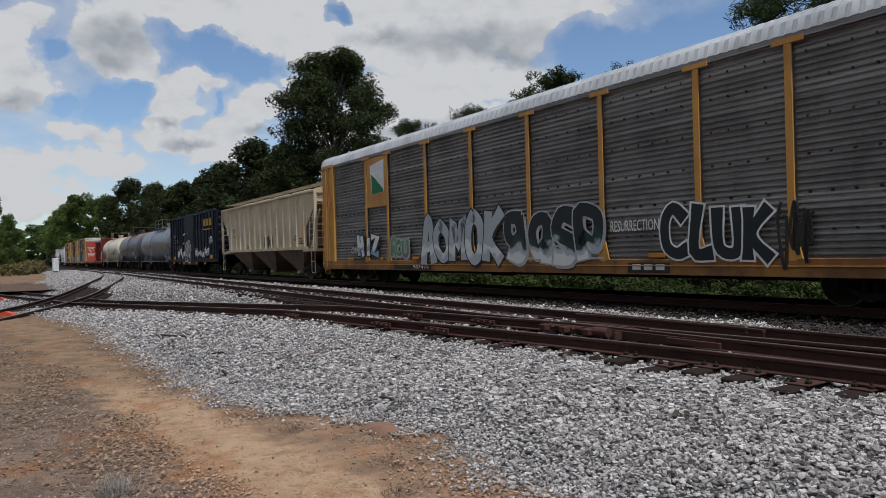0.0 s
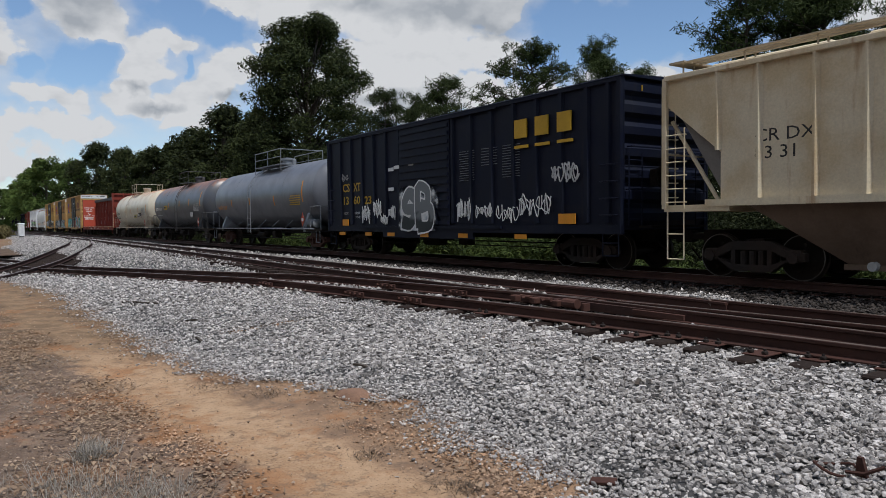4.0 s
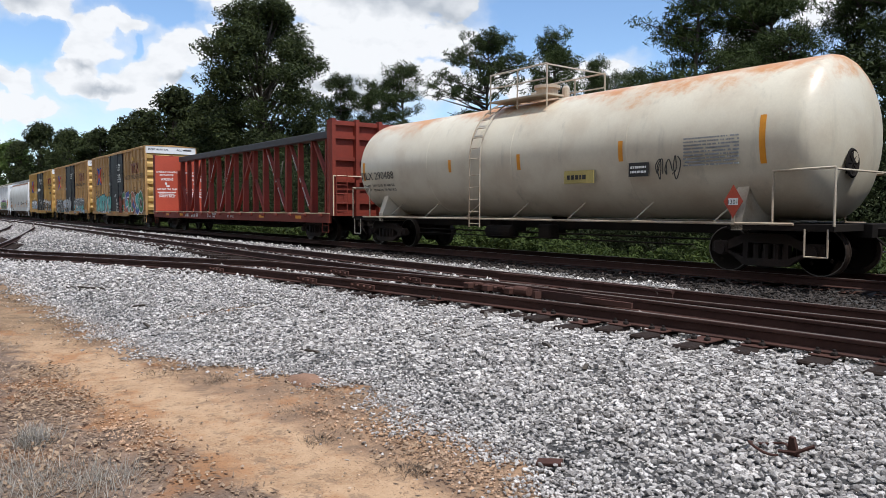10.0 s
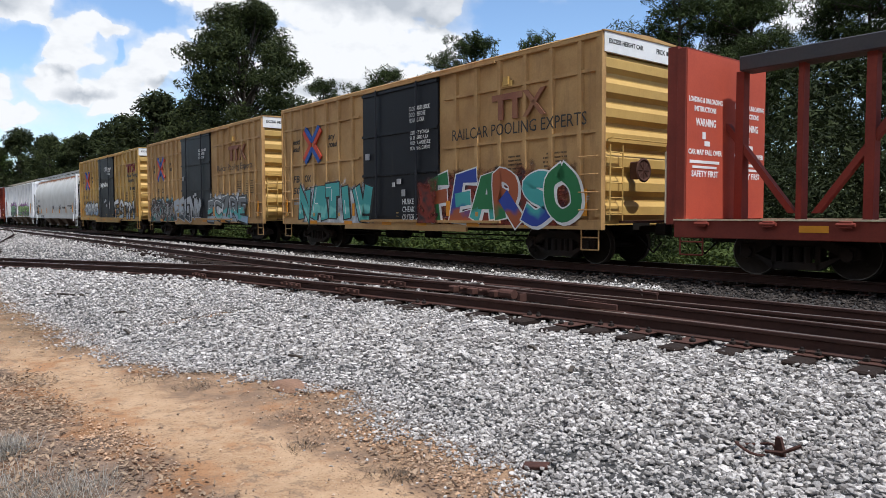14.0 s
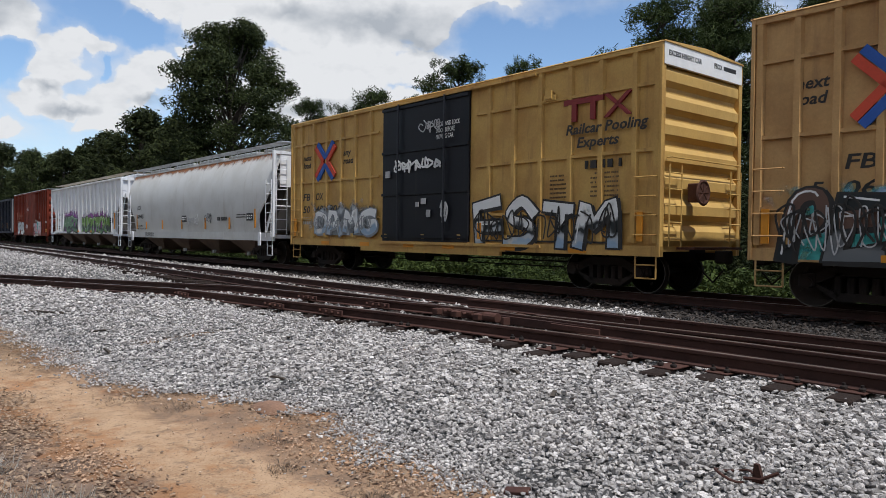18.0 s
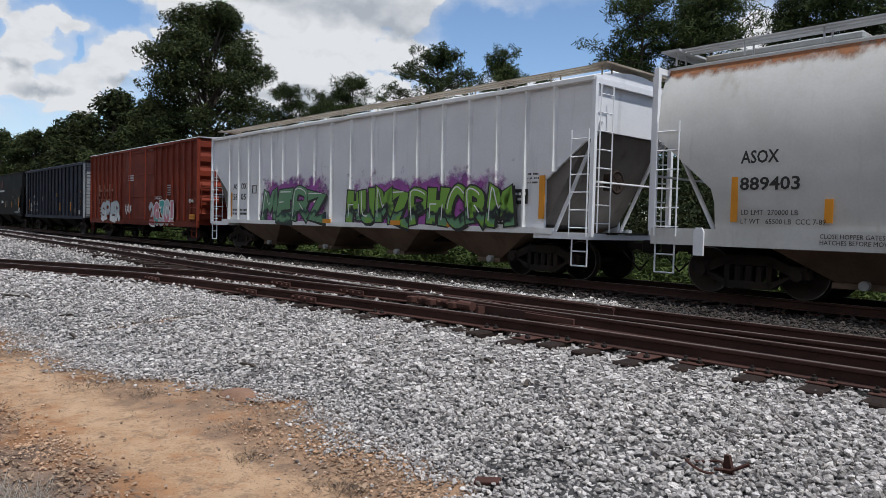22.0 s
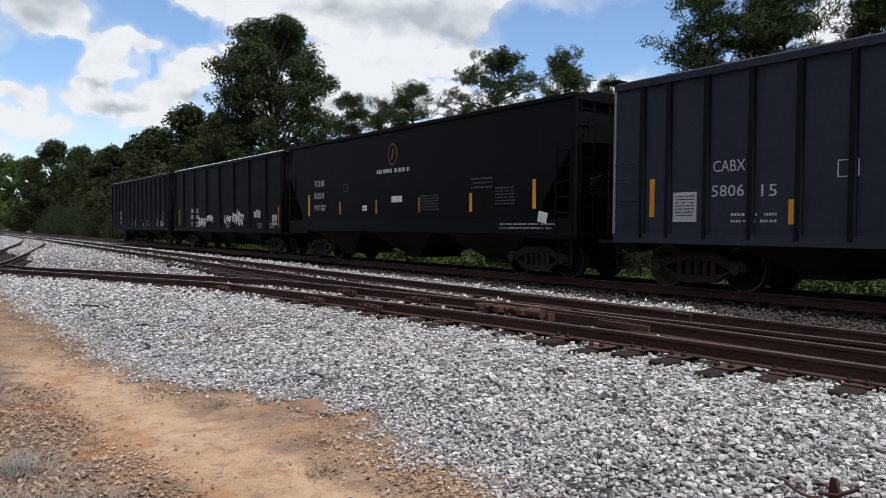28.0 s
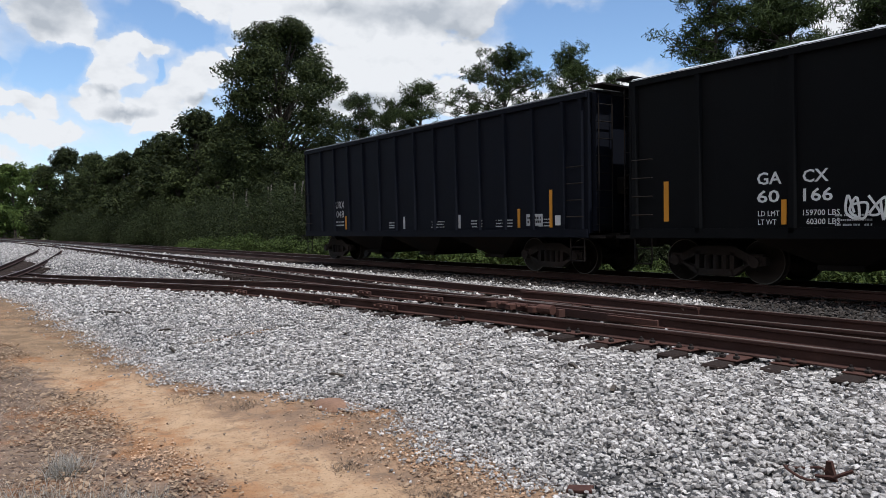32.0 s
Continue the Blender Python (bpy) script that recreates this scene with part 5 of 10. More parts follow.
# ---------------------------------------------------------------- boxcars
def boxcar(name, label, L, z0, z1, mats, cols, rows, door, truck_in=1.75, end_ribs=7, roof=None, door_style="plug", posts=None, sill_drop=0.0, white_end=0.0, smooth_ends=0.0):
    side, endm, doorm = mats
    half, w = L / 2, 1.6
    car = thing(name, label, "boxcar", "cars of the freight train")
    skin = 0.075
    d0, d1 = door
    eave = z1 - 0.10
    for s in (-1, 1):
        part("side_wall", Mesh().box(-half, half, s * w - (0.11 if s > 0 else -skin), s * w - (skin if s > 0 else -0.11), z0, eave), side, car)
    part("body", Mesh().box(-half + 0.12, half - 0.12, -w + 0.12, w - 0.12, z0 + 0.15, eave - 0.05), side, car)
    # posts and rails standing proud of the side
    for s in (-1, 1):
        y0, y1 = (-w, -w + skin + 0.01) if s < 0 else (w - skin - 0.01, w)
        pieces("side_post", Mesh().prism([(-0.055, y0 if s < 0 else y1), (0.055, y0 if s < 0 else y1), (0.09, y1 if s < 0 else y0), (-0.09, y1 if s < 0 else y0)], "z", z0 + 0.28, eave - 0.07), [(x, 0) for x in cols], side, car)
        for z in rows:
            for a, b in ((cols[0], d0 - 0.2), (d1 + 0.2, cols[-1])):
                part("side_rail", Mesh().box(a + 0.06, b - 0.06, y0 + (0.012 if s < 0 else 0), y1 - (0.012 if s > 0 else 0), z - 0.035, z + 0.035), side, car)
        part("top_chord", Mesh().box(-half, half, y0 - 0.01, y1 + 0.01, eave - 0.08, eave + 0.03), side, car)
        part("side_sill", Mesh().box(-half, half, y0, y1, z0, z0 + 0.22).box(d0 - 1.2, d1 + 1.2, y0 + 0.005, y1 + 0.005, z0 - sill_drop, z0 + 0.02), side, car)
        # door
        dy0, dy1 = (-w - 0.03, -w + skin) if s < 0 else (w - skin, w + 0.03)
        dr = part("sliding_door", Mesh().box(d0, d1, dy0 + (0.025 if s < 0 else 0), dy1 - (0.025 if s > 0 else 0), z0 + 0.2, eave - 0.1, 0.01), doorm, car, "black plug door" if door_style == "plug" else "corrugated sliding door")
        m = Mesh()
        yo, yi = (dy0 - 0.02, dy0 + 0.03) if s < 0 else (dy1 - 0.03, dy1 + 0.02)
        if door_style == "plug":
            pieces("door_rib", Mesh().box(d0, d1, yo, yi, -0.04, 0.04), [(0, z) for z in (z0 + 0.35, z0 + 0.35 + (eave - z0 - 0.6) / 3, z0 + 0.35 + (eave - z0 - 0.6) * 2 / 3, eave - 0.2)], doorm, dr)
            pieces("lock_bar", Mesh().tube([(0, yo - 0.03 * (1 if s < 0 else -1), z0 + 0.25), (0, yo - 0.03 * (1 if s < 0 else -1), eave - 0.1)], 0.028, 6), [(d0 + (d1 - d0) * u, 0) for u in (0.22, 0.76)], doorm, dr)
        else:
            k = 13
            pieces("door_rib", Mesh().box(d0 + 0.06, d1 - 0.06, yo, yi, -0.09, 0.02), [(0, z0 + 0.35 + (eave - z0 - 0.6) * i / (k - 1)) for i in range(k)], doorm, dr)
        part("door_track", Mesh().box(d0 - 0.1 if door_style == "plug" else d0 - 2.6, d1 + 2.6, yo - 0.01, yi + 0.01, z0 + 0.12, z0 + 0.19), doorm if door_style != "plug" else side, car)
        part("door_rail", Mesh().box(d0 - 0.1, d1 + 2.4, yo - 0.01, yi + 0.01, eave - 0.12, eave - 0.07), doorm if door_style != "plug" else side, car)
    # ends
    for s in (-1, 1):
        corrugated_end(car, s, half, w, z0 + 0.1, eave - white_end, endm, end_ribs)
        if white_end:
            part("end_gable", Mesh().prism([(-w + 0.03, eave - white_end), (w - 0.03, eave - white_end), (w - 0.03, eave + 0.02), (0, z1 + 0.03), (-w + 0.03, eave + 0.02)], "x", s * (half - 0.06), s * (half + 0.015)), M["white"], car, "white painted high end")
        for yy in (-w + 0.02, w - 0.02):
            part("corner_post", Mesh().box(s * half - 0.06 if s > 0 else -half, s * half if s > 0 else -half + 0.06, yy - 0.05, yy + 0.05, z0, eave), side, car)
    # roof: low gable of cross panels
    m = Mesh()
    n = int(L / 1.25)
    m.prism([(-w - 0.03, eave + 0.02), (w + 0.03, eave + 0.02), (w, eave + 0.05), (0, z1), (-w, eave + 0.05)], "x", -half - 0.03, half + 0.03)
    for i in range(n + 1):
        x = -half + L * i / n
        m.prism([(-w - 0.02, eave + 0.05), (0, z1 + 0.035), (w + 0.02, eave + 0.05), (w, eave + 0.03), (-w, eave + 0.03)], "x", x - 0.035, x + 0.035)
    part("roof", m, roof or side, car)
    running_gear(car, half, half - truck_in)
    for s in (-1, 1):
        stirrup(car, s * half - s * 0.12, s * half - s * 0.62, z0 + 0.1, side)
        for zz in (z0 + 0.45, z0 + 0.85, z0 + 1.25, z0 + 1.65):
            grab(car, [(s * half - s * 0.1, -w, zz), (s * half - s * 0.1, -w - 0.07, zz), (s * half - s * 0.62, -w - 0.07, zz), (s * half - s * 0.62, -w, zz)], side)
    ladder(car, -1.45, -1.0, z0 + 0.2, z0 + 1.9, half + 0.1, endm, 5, axis="y", depth=-0.08)
    ladder(car, 1.0, 1.45, z0 + 0.2, z0 + 1.9, half + 0.1, endm, 5, axis="y", depth=-0.08)
    brake_stand(car, half, M["black"] if door_style != "plug" else M["plate"], z0 + 0.2)
    grab(car, [(half, -1.4, z0 + 2.05), (half + 0.12, -1.4, z0 + 2.05), (half + 0.12, 1.4, z0 + 2.05), (half, 1.4, z0 + 2.05)], endm, 0.02)
    return car


def cross_logo(car, x0, x1, z0, z1):
    """Four arrowheads meeting: blue above and below, red to the sides, drawn as plain bands."""
    cx, cz = (x0 + x1) / 2, (z0 + z1) / 2
    y = -1.6
    k, t = (x1 - x0) / 2, 0.165
    for i, (sx, sz) in enumerate(((-1, 1), (1, 1), (1, -1), (-1, -1))):
        tip = (cx + sx * k, cz + sz * (z1 - z0) / 2)
        root = (cx + sx * 0.06, cz + sz * 0.06)
        d = Vector((tip[0] - root[0], tip[1] - root[1])).normalized()
        nrm = Vector((-d.y, d.x))
        for col, off in (("logo_blue", t * 0.55 * (1 if sx * sz > 0 else -1)), ("logo_red", -t * 0.55 * (1 if sx * sz > 0 else -1))):
            pts = [(p[0] + nrm.x * (off + e * t * 0.5), p[1] + nrm.y * (off + e * t * 0.5)) for p, e in ((root, -1), (tip, -1), (tip, 1), (root, 1))]
            part("emblem", Mesh().prism(pts, "y", y - 0.006, y + 0.05), M[col], car, "red and blue crossed emblem")


def tee_logo(car, x0, x1, z0, z1, mat):
    """A heavy three-letter mark, as plain bars."""
    w, h, t = x1 - x0, z1 - z0, (z1 - z0) * 0.24
    y, m = -1.6, Mesh()
    m.box(x0, x0 + w * 0.62, y - 0.005, y + 0.05, z1 - t, z1)
    for u in (0.13, 0.42):
        m.box(x0 + w * u, x0 + w * u + t * 1.1, y - 0.005, y + 0.05, z0, z1 - t)
    for a, b in (((0.66, 0), (1.0, 1)), ((1.0, 0), (0.66, 1))):
        m.prism([(x0 + w * a[0] - t * 0.5, z0 + h * a[1]), (x0 + w * a[0] + t * 0.5, z0 + h * a[1]), (x0 + w * b[0] + t * 0.5, z0 + h * b[1]), (x0 + w * b[0] - t * 0.5, z0 + h * b[1])], "y", y - 0.005, y + 0.05)
    return part("emblem", m, mat, car, "heavy dark red emblem")


def yellow_boxcar(kind):
    z0, z1 = 0.84, 5.3
    cols = [-7.66, -7.12, -6.24, -5.37, -4.46, -3.6, -2.7, 2.7, 3.57, 4.46, 5.37, 6.24, 7.12, 7.66] if kind != 2 else [-7.66, -6.99, -6.33, -5.66, -4.89, -4.19, -3.5, -2.79, 2.79, 3.5, 4.19, 4.89, 5.66, 6.33, 6.99, 7.66]
    words = {1: "faded yellow boxcar with a black door and bright teal graffiti", 2: "faded yellow boxcar, black door, grey graffiti along its sill",
             3: "yellow boxcar with a black plug door and silver graffiti"}
    car = boxcar("boxcar", words[kind], 15.6, z0, z1, (M["yellow_tan" if kind < 3 else "yellow"], M["yellow_end"], M["door_black"]), cols, (1.78, 3.06, 4.42), (-1.98, 1.95), white_end=0.42, sill_drop=0.12)
    cross_logo(car, -6.0, -4.86, 3.17, 4.3)
    blk, y = M["letter_black"], -1.6
    text(car, "next\nload", -7.03, 3.85, 0.2, blk, 0.57, slant=0.2, bold=0.006, y=y + 0.068, label="black slogan lettering")
    text(car, "any\nroad", -4.36, 3.85, 0.2, blk, 0.62, slant=0.2, bold=0.006, y=y + 0.068, label="black slogan lettering")
    nx = -7.03 if kind != 2 else -6.2
    text(car, "FB", nx, 2.42, 0.24, blk, 0.5, y=y + 0.068, slant=0.15, bold=0.006)
    text(car, "OX", nx + (0.9 if kind != 2 else 0.68), 2.42, 0.24, blk, 0.5, y=y + 0.068, slant=0.15, bold=0.006)
    for i, digits in enumerate({1: ("50", "66", "64"), 2: ("5", "06", "02", "9"), 3: ("50", "49", "90")}[kind]):
        text(car, digits, (-7.03 + 0.9 * i) if kind != 2 else (-6.75, -6.2, -5.52, -4.75)[i], 1.98, 0.24, blk, 0.5 if len(digits) > 1 else 0.22, y=y + 0.068, slant=0.15, bold=0.006)
    tx = 4.2 if kind != 3 else 5.2
    tee_logo(car, tx, tx + 1.8, 3.85 if kind == 3 else 3.6, 4.36 if kind == 3 else 4.25, M["plum" if kind == 3 else "plum_faded"])
    if kind == 1:
        text(car, "RAILCAR POOLING EXPERTS", 2.6, 3.22, 0.3, blk, 4.75, y=y - 0.004, label="black slogan lettering")
    elif kind == 2:
        text(car, "Railcar Pooling Experts", 2.9, 3.2, 0.26, blk, 3.9, y=y - 0.004, label="black slogan lettering")
    else:
        text(car, "Railcar Pooling", 5.28, 3.56, 0.22, blk, 2.2, slant=0.2, y=y - 0.004, bold=0.008, label="black slogan lettering")
        text(car, "Experts", 5.6, 3.25, 0.22, blk, 1.15, slant=0.2, y=y - 0.004, bold=0.008)
        bars(car, 5.6, 2.75, 1.2, 0.2, blk, 1, y + 0.03, 0.9, 4)
    white = M["white_dim"]
    text(car, "CLOSE AND LOCK\nDOOR BEFORE\nMOVING CAR", 0.65, 4.25, 0.125, M["white"], 1.0, y=-1.665, label="white warning on the door")
    text(car, "CIERRE Y PONGA\nEL SEGURO A LA\nPUERTA ANTES DE\nMOVER EL CARRO", 0.7, 3.55, 0.11, M["white"], 0.98, y=-1.665, label="white Spanish warning on the door") if kind == 1 else None
    for x, z, wd, hh in ((-1.75, 2.95, 0.22, 0.2), (-0.25, 2.05, 0.13, 0.13), (0.0, 2.12, 0.2, 0.16), (0.25, 1.75, 0.16, 0.2)):
        stripe(car, x, z, wd, hh, white, -1.662, "paper_label", "small white stencil")
    bars(car, 4.75, 2.1, 0.7, 0.6, M["stencil_faded"], 6, -1.532, 0.4, 5)
    bars(car, 5.95, 2.1, 0.75, 0.6, M["stencil_faded"], 6, -1.532, 0.4, 15)
    bars(car, -7.0, 1.55, 0.9, 0.3, white, 2, -1.532, 0.7, 6)
    bars(car, -5.6, 1.55, 0.9, 0.3, blk, 2, -1.532, 0.6, 7)
    part("placard", Mesh().box(4.6, 4.95, -1.62, -1.57, 4.42, 4.56).box(4.68, 4.85, -1.66, -1.57, 4.46, 4.66), M["yellow"], car)
    for words, y0, wd, hh in (("EXCESS HEIGHT CAR", -1.42, 1.25, 0.1), ("FBOX", 0.35, 0.34, 0.11)):
        me, lo, hi = text_mesh(words, hh / 0.69, blk, 0.004)
        ob = new("end_lettering", me)
        ob.parent = car
        ob.matrix_basis = pose(7.818, y0, 4.98, 90, 0, 90) @ Matrix.Diagonal((wd / (hi - lo), 1, 1, 1)) @ Matrix.Translation((-lo, 0, 0))
    part("end_lettering", Mesh().box(7.81, 7.818, 0.75, 1.3, 4.985, 5.08), blk, car)
    for x in (-7.5, -2.6, 2.4, 7.3):
        stripe(car, x - 0.07, 1.15, 0.14, 0.62 if x in (-7.5, 7.3) else 0.42, M["mark"], -1.606)
    for i, x in enumerate((-5.6, -3.2, -0.9, 0.9, 3.2, 5.4)):
        stripe(car, x, z0 + 0.03, 0.5, 0.12, M["mark"], -1.606)
    tabs = Mesh()
    rng = random.Random(kind)
    for i in range(9):
        x = -7.3 + i * 1.8 + rng.uniform(-0.2, 0.2)
        tabs.box(x, x + 0.12, -1.615, -1.6, z0 + 0.3, z0 + 0.42)
    part("tie_down", tabs, M["yellow"], car)
    if kind == 1:
        spray(car, "NATIV", -6.4, 0.92, 4.95, 1.3, [G["teal"], G["mint"], G["teal"]], M["letter_black"], seed=4, fat=0.135, tall=0.08, halo=(G["silver"], G["white"]), label="teal graffiti piece", shine=M["white"])
        spray(car, "FEARSO", 1.7, 0.92, 5.45, 1.42, [G["green"], G["orange_brown"], G["blue"], G["teal"], G["green"]], M["white"], seed=9, mixed=True, fat=0.135, wild=0.07, edge=0.035, halo=(G["rust"], G["dark"]), label="many-coloured graffiti piece outlined in white")
        text(car, "HUSKE\nCHEAK\nOUTER 5", 0.3, 1.5, 0.17, M["white"], 0.75, y=-1.67, slant=0.1, label="white spray writing on the door")
        text(car, "SPF", 7.1, 1.45, 0.16, white, 0.35, y=-1.61)
        part("paint_cloud", Mesh().box(0.9, 2.1, -1.668, -1.664, 0.95, 2.5), paint_cloud(G["rust"], G["dark"]), car, "red sprayed patch")
    elif kind == 2:
        spray(car, "PESTK", -7.2, 0.88, 4.0, 1.15, [G["dark"], G["brown"], G["grey"]], M["letter_black"], seed=3, mixed=True, wild=0.13, fat=0.1, label="silver and brown graffiti", shine=M["white"], halo=(G["teal"], G["pale"]))
        scrawl(car, -7.15, 0.95, 3.95, 1.05, M["white_dim"], -1.634, 31, 10, 0.011, "white lines through the graffiti")
        scrawl(car, -7.2, 0.95, 4.1, 1.1, M["letter_black"], -1.636, 37, 9, 0.02, "black lines through the graffiti")
        spray(car, "FEENY", -3.0, 0.9, 3.9, 1.25, [G["dark"], G["grey"], G["silver"]], M["white_dim"], seed=6, wild=0.1, fat=0.1, edge=0.03, y=-1.665, label="black and silver graffiti")
        spray(car, "ECZRE", 1.6, 0.9, 4.6, 1.2, [G["pale"], G["teal"], G["grey"]], M["letter_black"], seed=7, wild=0.1, label="pale blue graffiti", halo=(G["silver"], G["pale"]), shine=M["white"])
    else:
        spray(car, "DAMG", -6.2, 1.2, 3.9, 0.9, [G["silver"], G["pale"], G["white"]], M["grey_mid"], seed=2, wild=0.09, edge=0.025, label="silver graffiti", halo=(G["grey"], G["silver"]))
        spray(car, "FSTM", 2.2, 0.95, 4.6, 1.15, [G["pale"], G["silver"], G["dark"], G["white"]], M["letter_black"], seed=8, wild=0.14, fat=0.105, label="silver-blue graffiti", shine=M["white"])
        scrawl(car, 2.3, 1.0, 4.5, 1.0, M["letter_black"], -1.632, 33, 9, 0.018, "black lines through the graffiti")
        scrawl(car, -6.1, 1.25, 3.7, 0.7, M["grey_mid"], -1.63, 35, 8, 0.012, "grey lines through the graffiti")
        scrawl(car, -1.3, 3.0, 2.3, 0.5, M["white"], -1.67, 5, 5, 0.03)
        scrawl(car, -0.1, 4.1, 1.0, 0.45, white, -1.67, 8, 3, 0.016)
        scrawl(car, 0.9, 1.5, 0.3, 0.8, white, -1.67, 9, 2, 0.02)
    return car


def navy_boxcar():
    cols = [-7.85, -6.85, -5.93, -5.02, -4.12, -3.2, -2.25, 1.05, 2.0, 3.0, 4.0, 4.95, 5.9, 6.8, 7.5, 7.85]
    car = boxcar("boxcar", "dark navy boxcar with a corrugated sliding door and white tags", 15.9, 0.9, 4.66, (M["navy"], M["navy"], M["navy"]), cols, (), (-2.15, 0.93), door_style="slide", end_ribs=7, sill_drop=0.2)
    ly = M["letter_yellow"]
    # the big railway initials, as plain blocks
    for x in (4.1, 4.95, 5.8):
        part("emblem", Mesh().box(x, x + 0.5, -1.61, -1.56, 3.5, 4.0, 0.0).box(x, x + 0.55, -1.61, -1.56, 3.22, 3.3), ly, car, "yellow block of the railway's initials")
    for words, x, z, wd, hh in (("CS", -6.7, 2.46, 0.6, 0.31), ("XT", -5.77, 2.46, 0.58, 0.31), ("13", -6.62, 1.96, 0.42, 0.3), ("60", -5.77, 1.96, 0.54, 0.3), ("23", -4.86, 1.94, 0.54, 0.29)):
        text(car, words, x, z, hh, ly, wd, y=-1.536, bold=0.008, label="yellow car number")
    for words, x, z, wd in (("LD LMT", -6.6, 1.56, 0.36), ("160500", -5.68, 1.56, 0.42), ("59500", -5.62, 1.4, 0.38)):
        text(car, words, x, z, 0.1, M["white_dim"], wd, y=-1.534, label="white load figures")
    scrawl(car, -6.75, 2.85, 0.55, 0.35, M["white_dim"], -1.536, 17, 3, 0.008, "small chalk drawing")
    for x in (1.4, 2.5, 3.5):
        bars(car, x, 2.45 + (0.4 if x == 2.5 else 0), 0.75, 0.95 if x != 2.5 else 0.55, M["grey_mid"], 13 if x != 2.5 else 7, -1.545, 0.2, int(x * 10), "graffiti", "column of faint handwriting")
    spray(car, "SB", -1.85, 0.95, 1.95, 1.5, [G["dark"], G["dark"], G["grey"]], M["white"], seed=11, y=-1.676, label="white outlined bubble letters on the door", round_=True, fat=0.13, drop=0, edge=0.05, halo=(G["silver"], G["white"]), rise=0.1)
    for i, (x, wd, hh) in enumerate(((-4.95, 0.65, 0.8), (-4.05, 0.6, 0.85), (-3.5, 0.55, 0.4), (-2.9, 0.5, 0.6), (1.35, 0.7, 0.9), (2.3, 0.8, 0.5), (3.3, 1.0, 0.6), (4.3, 1.3, 0.75))):
        scrawl(car, x, 1.15 + 0.15 * (i % 2), wd, hh, M["white"], -1.606, i + 3, 4, 0.013)
    scrawl(car, 5.6, 2.1, 1.0, 0.7, M["white_dim"], -1.606, 21, 4, 0.02)
    for x in (-6.9, -4.7, -3.0, -0.8, 1.4, 4.1):
        stripe(car, x, 0.74, 0.48, 0.13, M["mark"], -1.612)
    stripe(car, -6.62, 1.12, 0.5, 0.25, M["mark"], -1.606)
    stripe(car, 5.85, 1.15, 0.6, 0.26, M["mark"], -1.606)
    for x, z in ((-2.9, 3.05), (-2.5, 3.1), (-1.55, 3.15), (-2.9, 2.35)):
        stripe(car, x, z, 0.35, 0.12, M["white"], -1.606, "paper_label", "white paper label")
    stripe(car, 7.96 - 0.01, 4.28, 0.008, 0.14, ly, -0.9)
    return car


M["rust_letter"] = material("faded_rusty_lettering", (0.30, 0.11, 0.07), 0.8, second=(0.20, 0.055, 0.03), patch=0.5, grain=0.3)


def red_boxcar():
    cols = [-7.7, -6.95, -6.2, -5.45, -4.7, -3.95, -3.2, -2.45, -1.7, 2.7, 3.4, 4.1, 4.8, 5.5, 6.2, 6.95, 7.7]
    car = boxcar("boxcar", "weathered red-brown boxcar with ribbed ends and white graffiti", 15.5, 0.8, 4.75, (M["redbrown"], M["redbrown"], M["redbrown"]), cols, (), (-1.6, 2.6), door_style="plug", end_ribs=6, roof=M["roof_galv"])
    for i, x in enumerate((-6.2, -5.2, -4.3)):
        part("emblem", Mesh().box(x, x + 0.16, -1.6, -1.54, 2.3, 2.95).box(x, x + 0.6, -1.6, -1.54, 2.55, 2.7), M["rust_letter"], car, "faded rusty block of the railway's initials")
    text(car, "17 20 02", -6.1, 1.85, 0.3, M["rust_letter"], 2.3, y=-1.604)
    bars(car, -6.2, 1.2, 2.0, 0.5, M["white_dim"], 3, -1.56, 0.55, 3)
    spray(car, "SPER", -5.7, 0.85, 3.4, 1.15, [G["white"], G["silver"]], M["letter_black"], seed=5, fat=0.13, edge=0.02, drop=0, label="silver graffiti", y=-1.61)
    spray(car, "2G3G!", 2.05, 0.85, 3.2, 1.15, [G["pink"], G["silver"], G["teal"]], M["white"], seed=12, mixed=True, fat=0.135, wild=0.02, label="pastel graffiti letters with white outlines")
    text(car, "2DIG3G!", 2.7, 2.05, 0.14, M["white_dim"], 0.9, y=-1.61)
    scrawl(car, -1.3, 1.3, 0.9, 0.6, M["white"], -1.67, 4, 3, 0.02)
    bars(car, -1.0, 3.0, 0.8, 0.35, M["white_dim"], 3, -1.66, 0.5, 4)
    bars(car, 4.0, 2.2, 0.6, 0.55, M["white_dim"], 5, -1.56, 0.4, 6)
    stripe(car, 6.9, 1.15, 0.6, 0.22, M["mark"], -1.606)
    scrawl(car, 6.9, 1.85, 0.5, 0.2, M["white"], -1.606, 5, 2, 0.015)
    return car

# ---------------------------------------------------------------- hopper cars
def curve_side(z0, z1, w, bulge):
    """Half of a rounded cross section: from the sill up to the eave."""
    return [(-(w - bulge * (1 - math.sin(math.pi * min(1, 0.25 + 0.5 * i / 10)))), z0 + (z1 - z0) * i / 10) for i in range(11)]


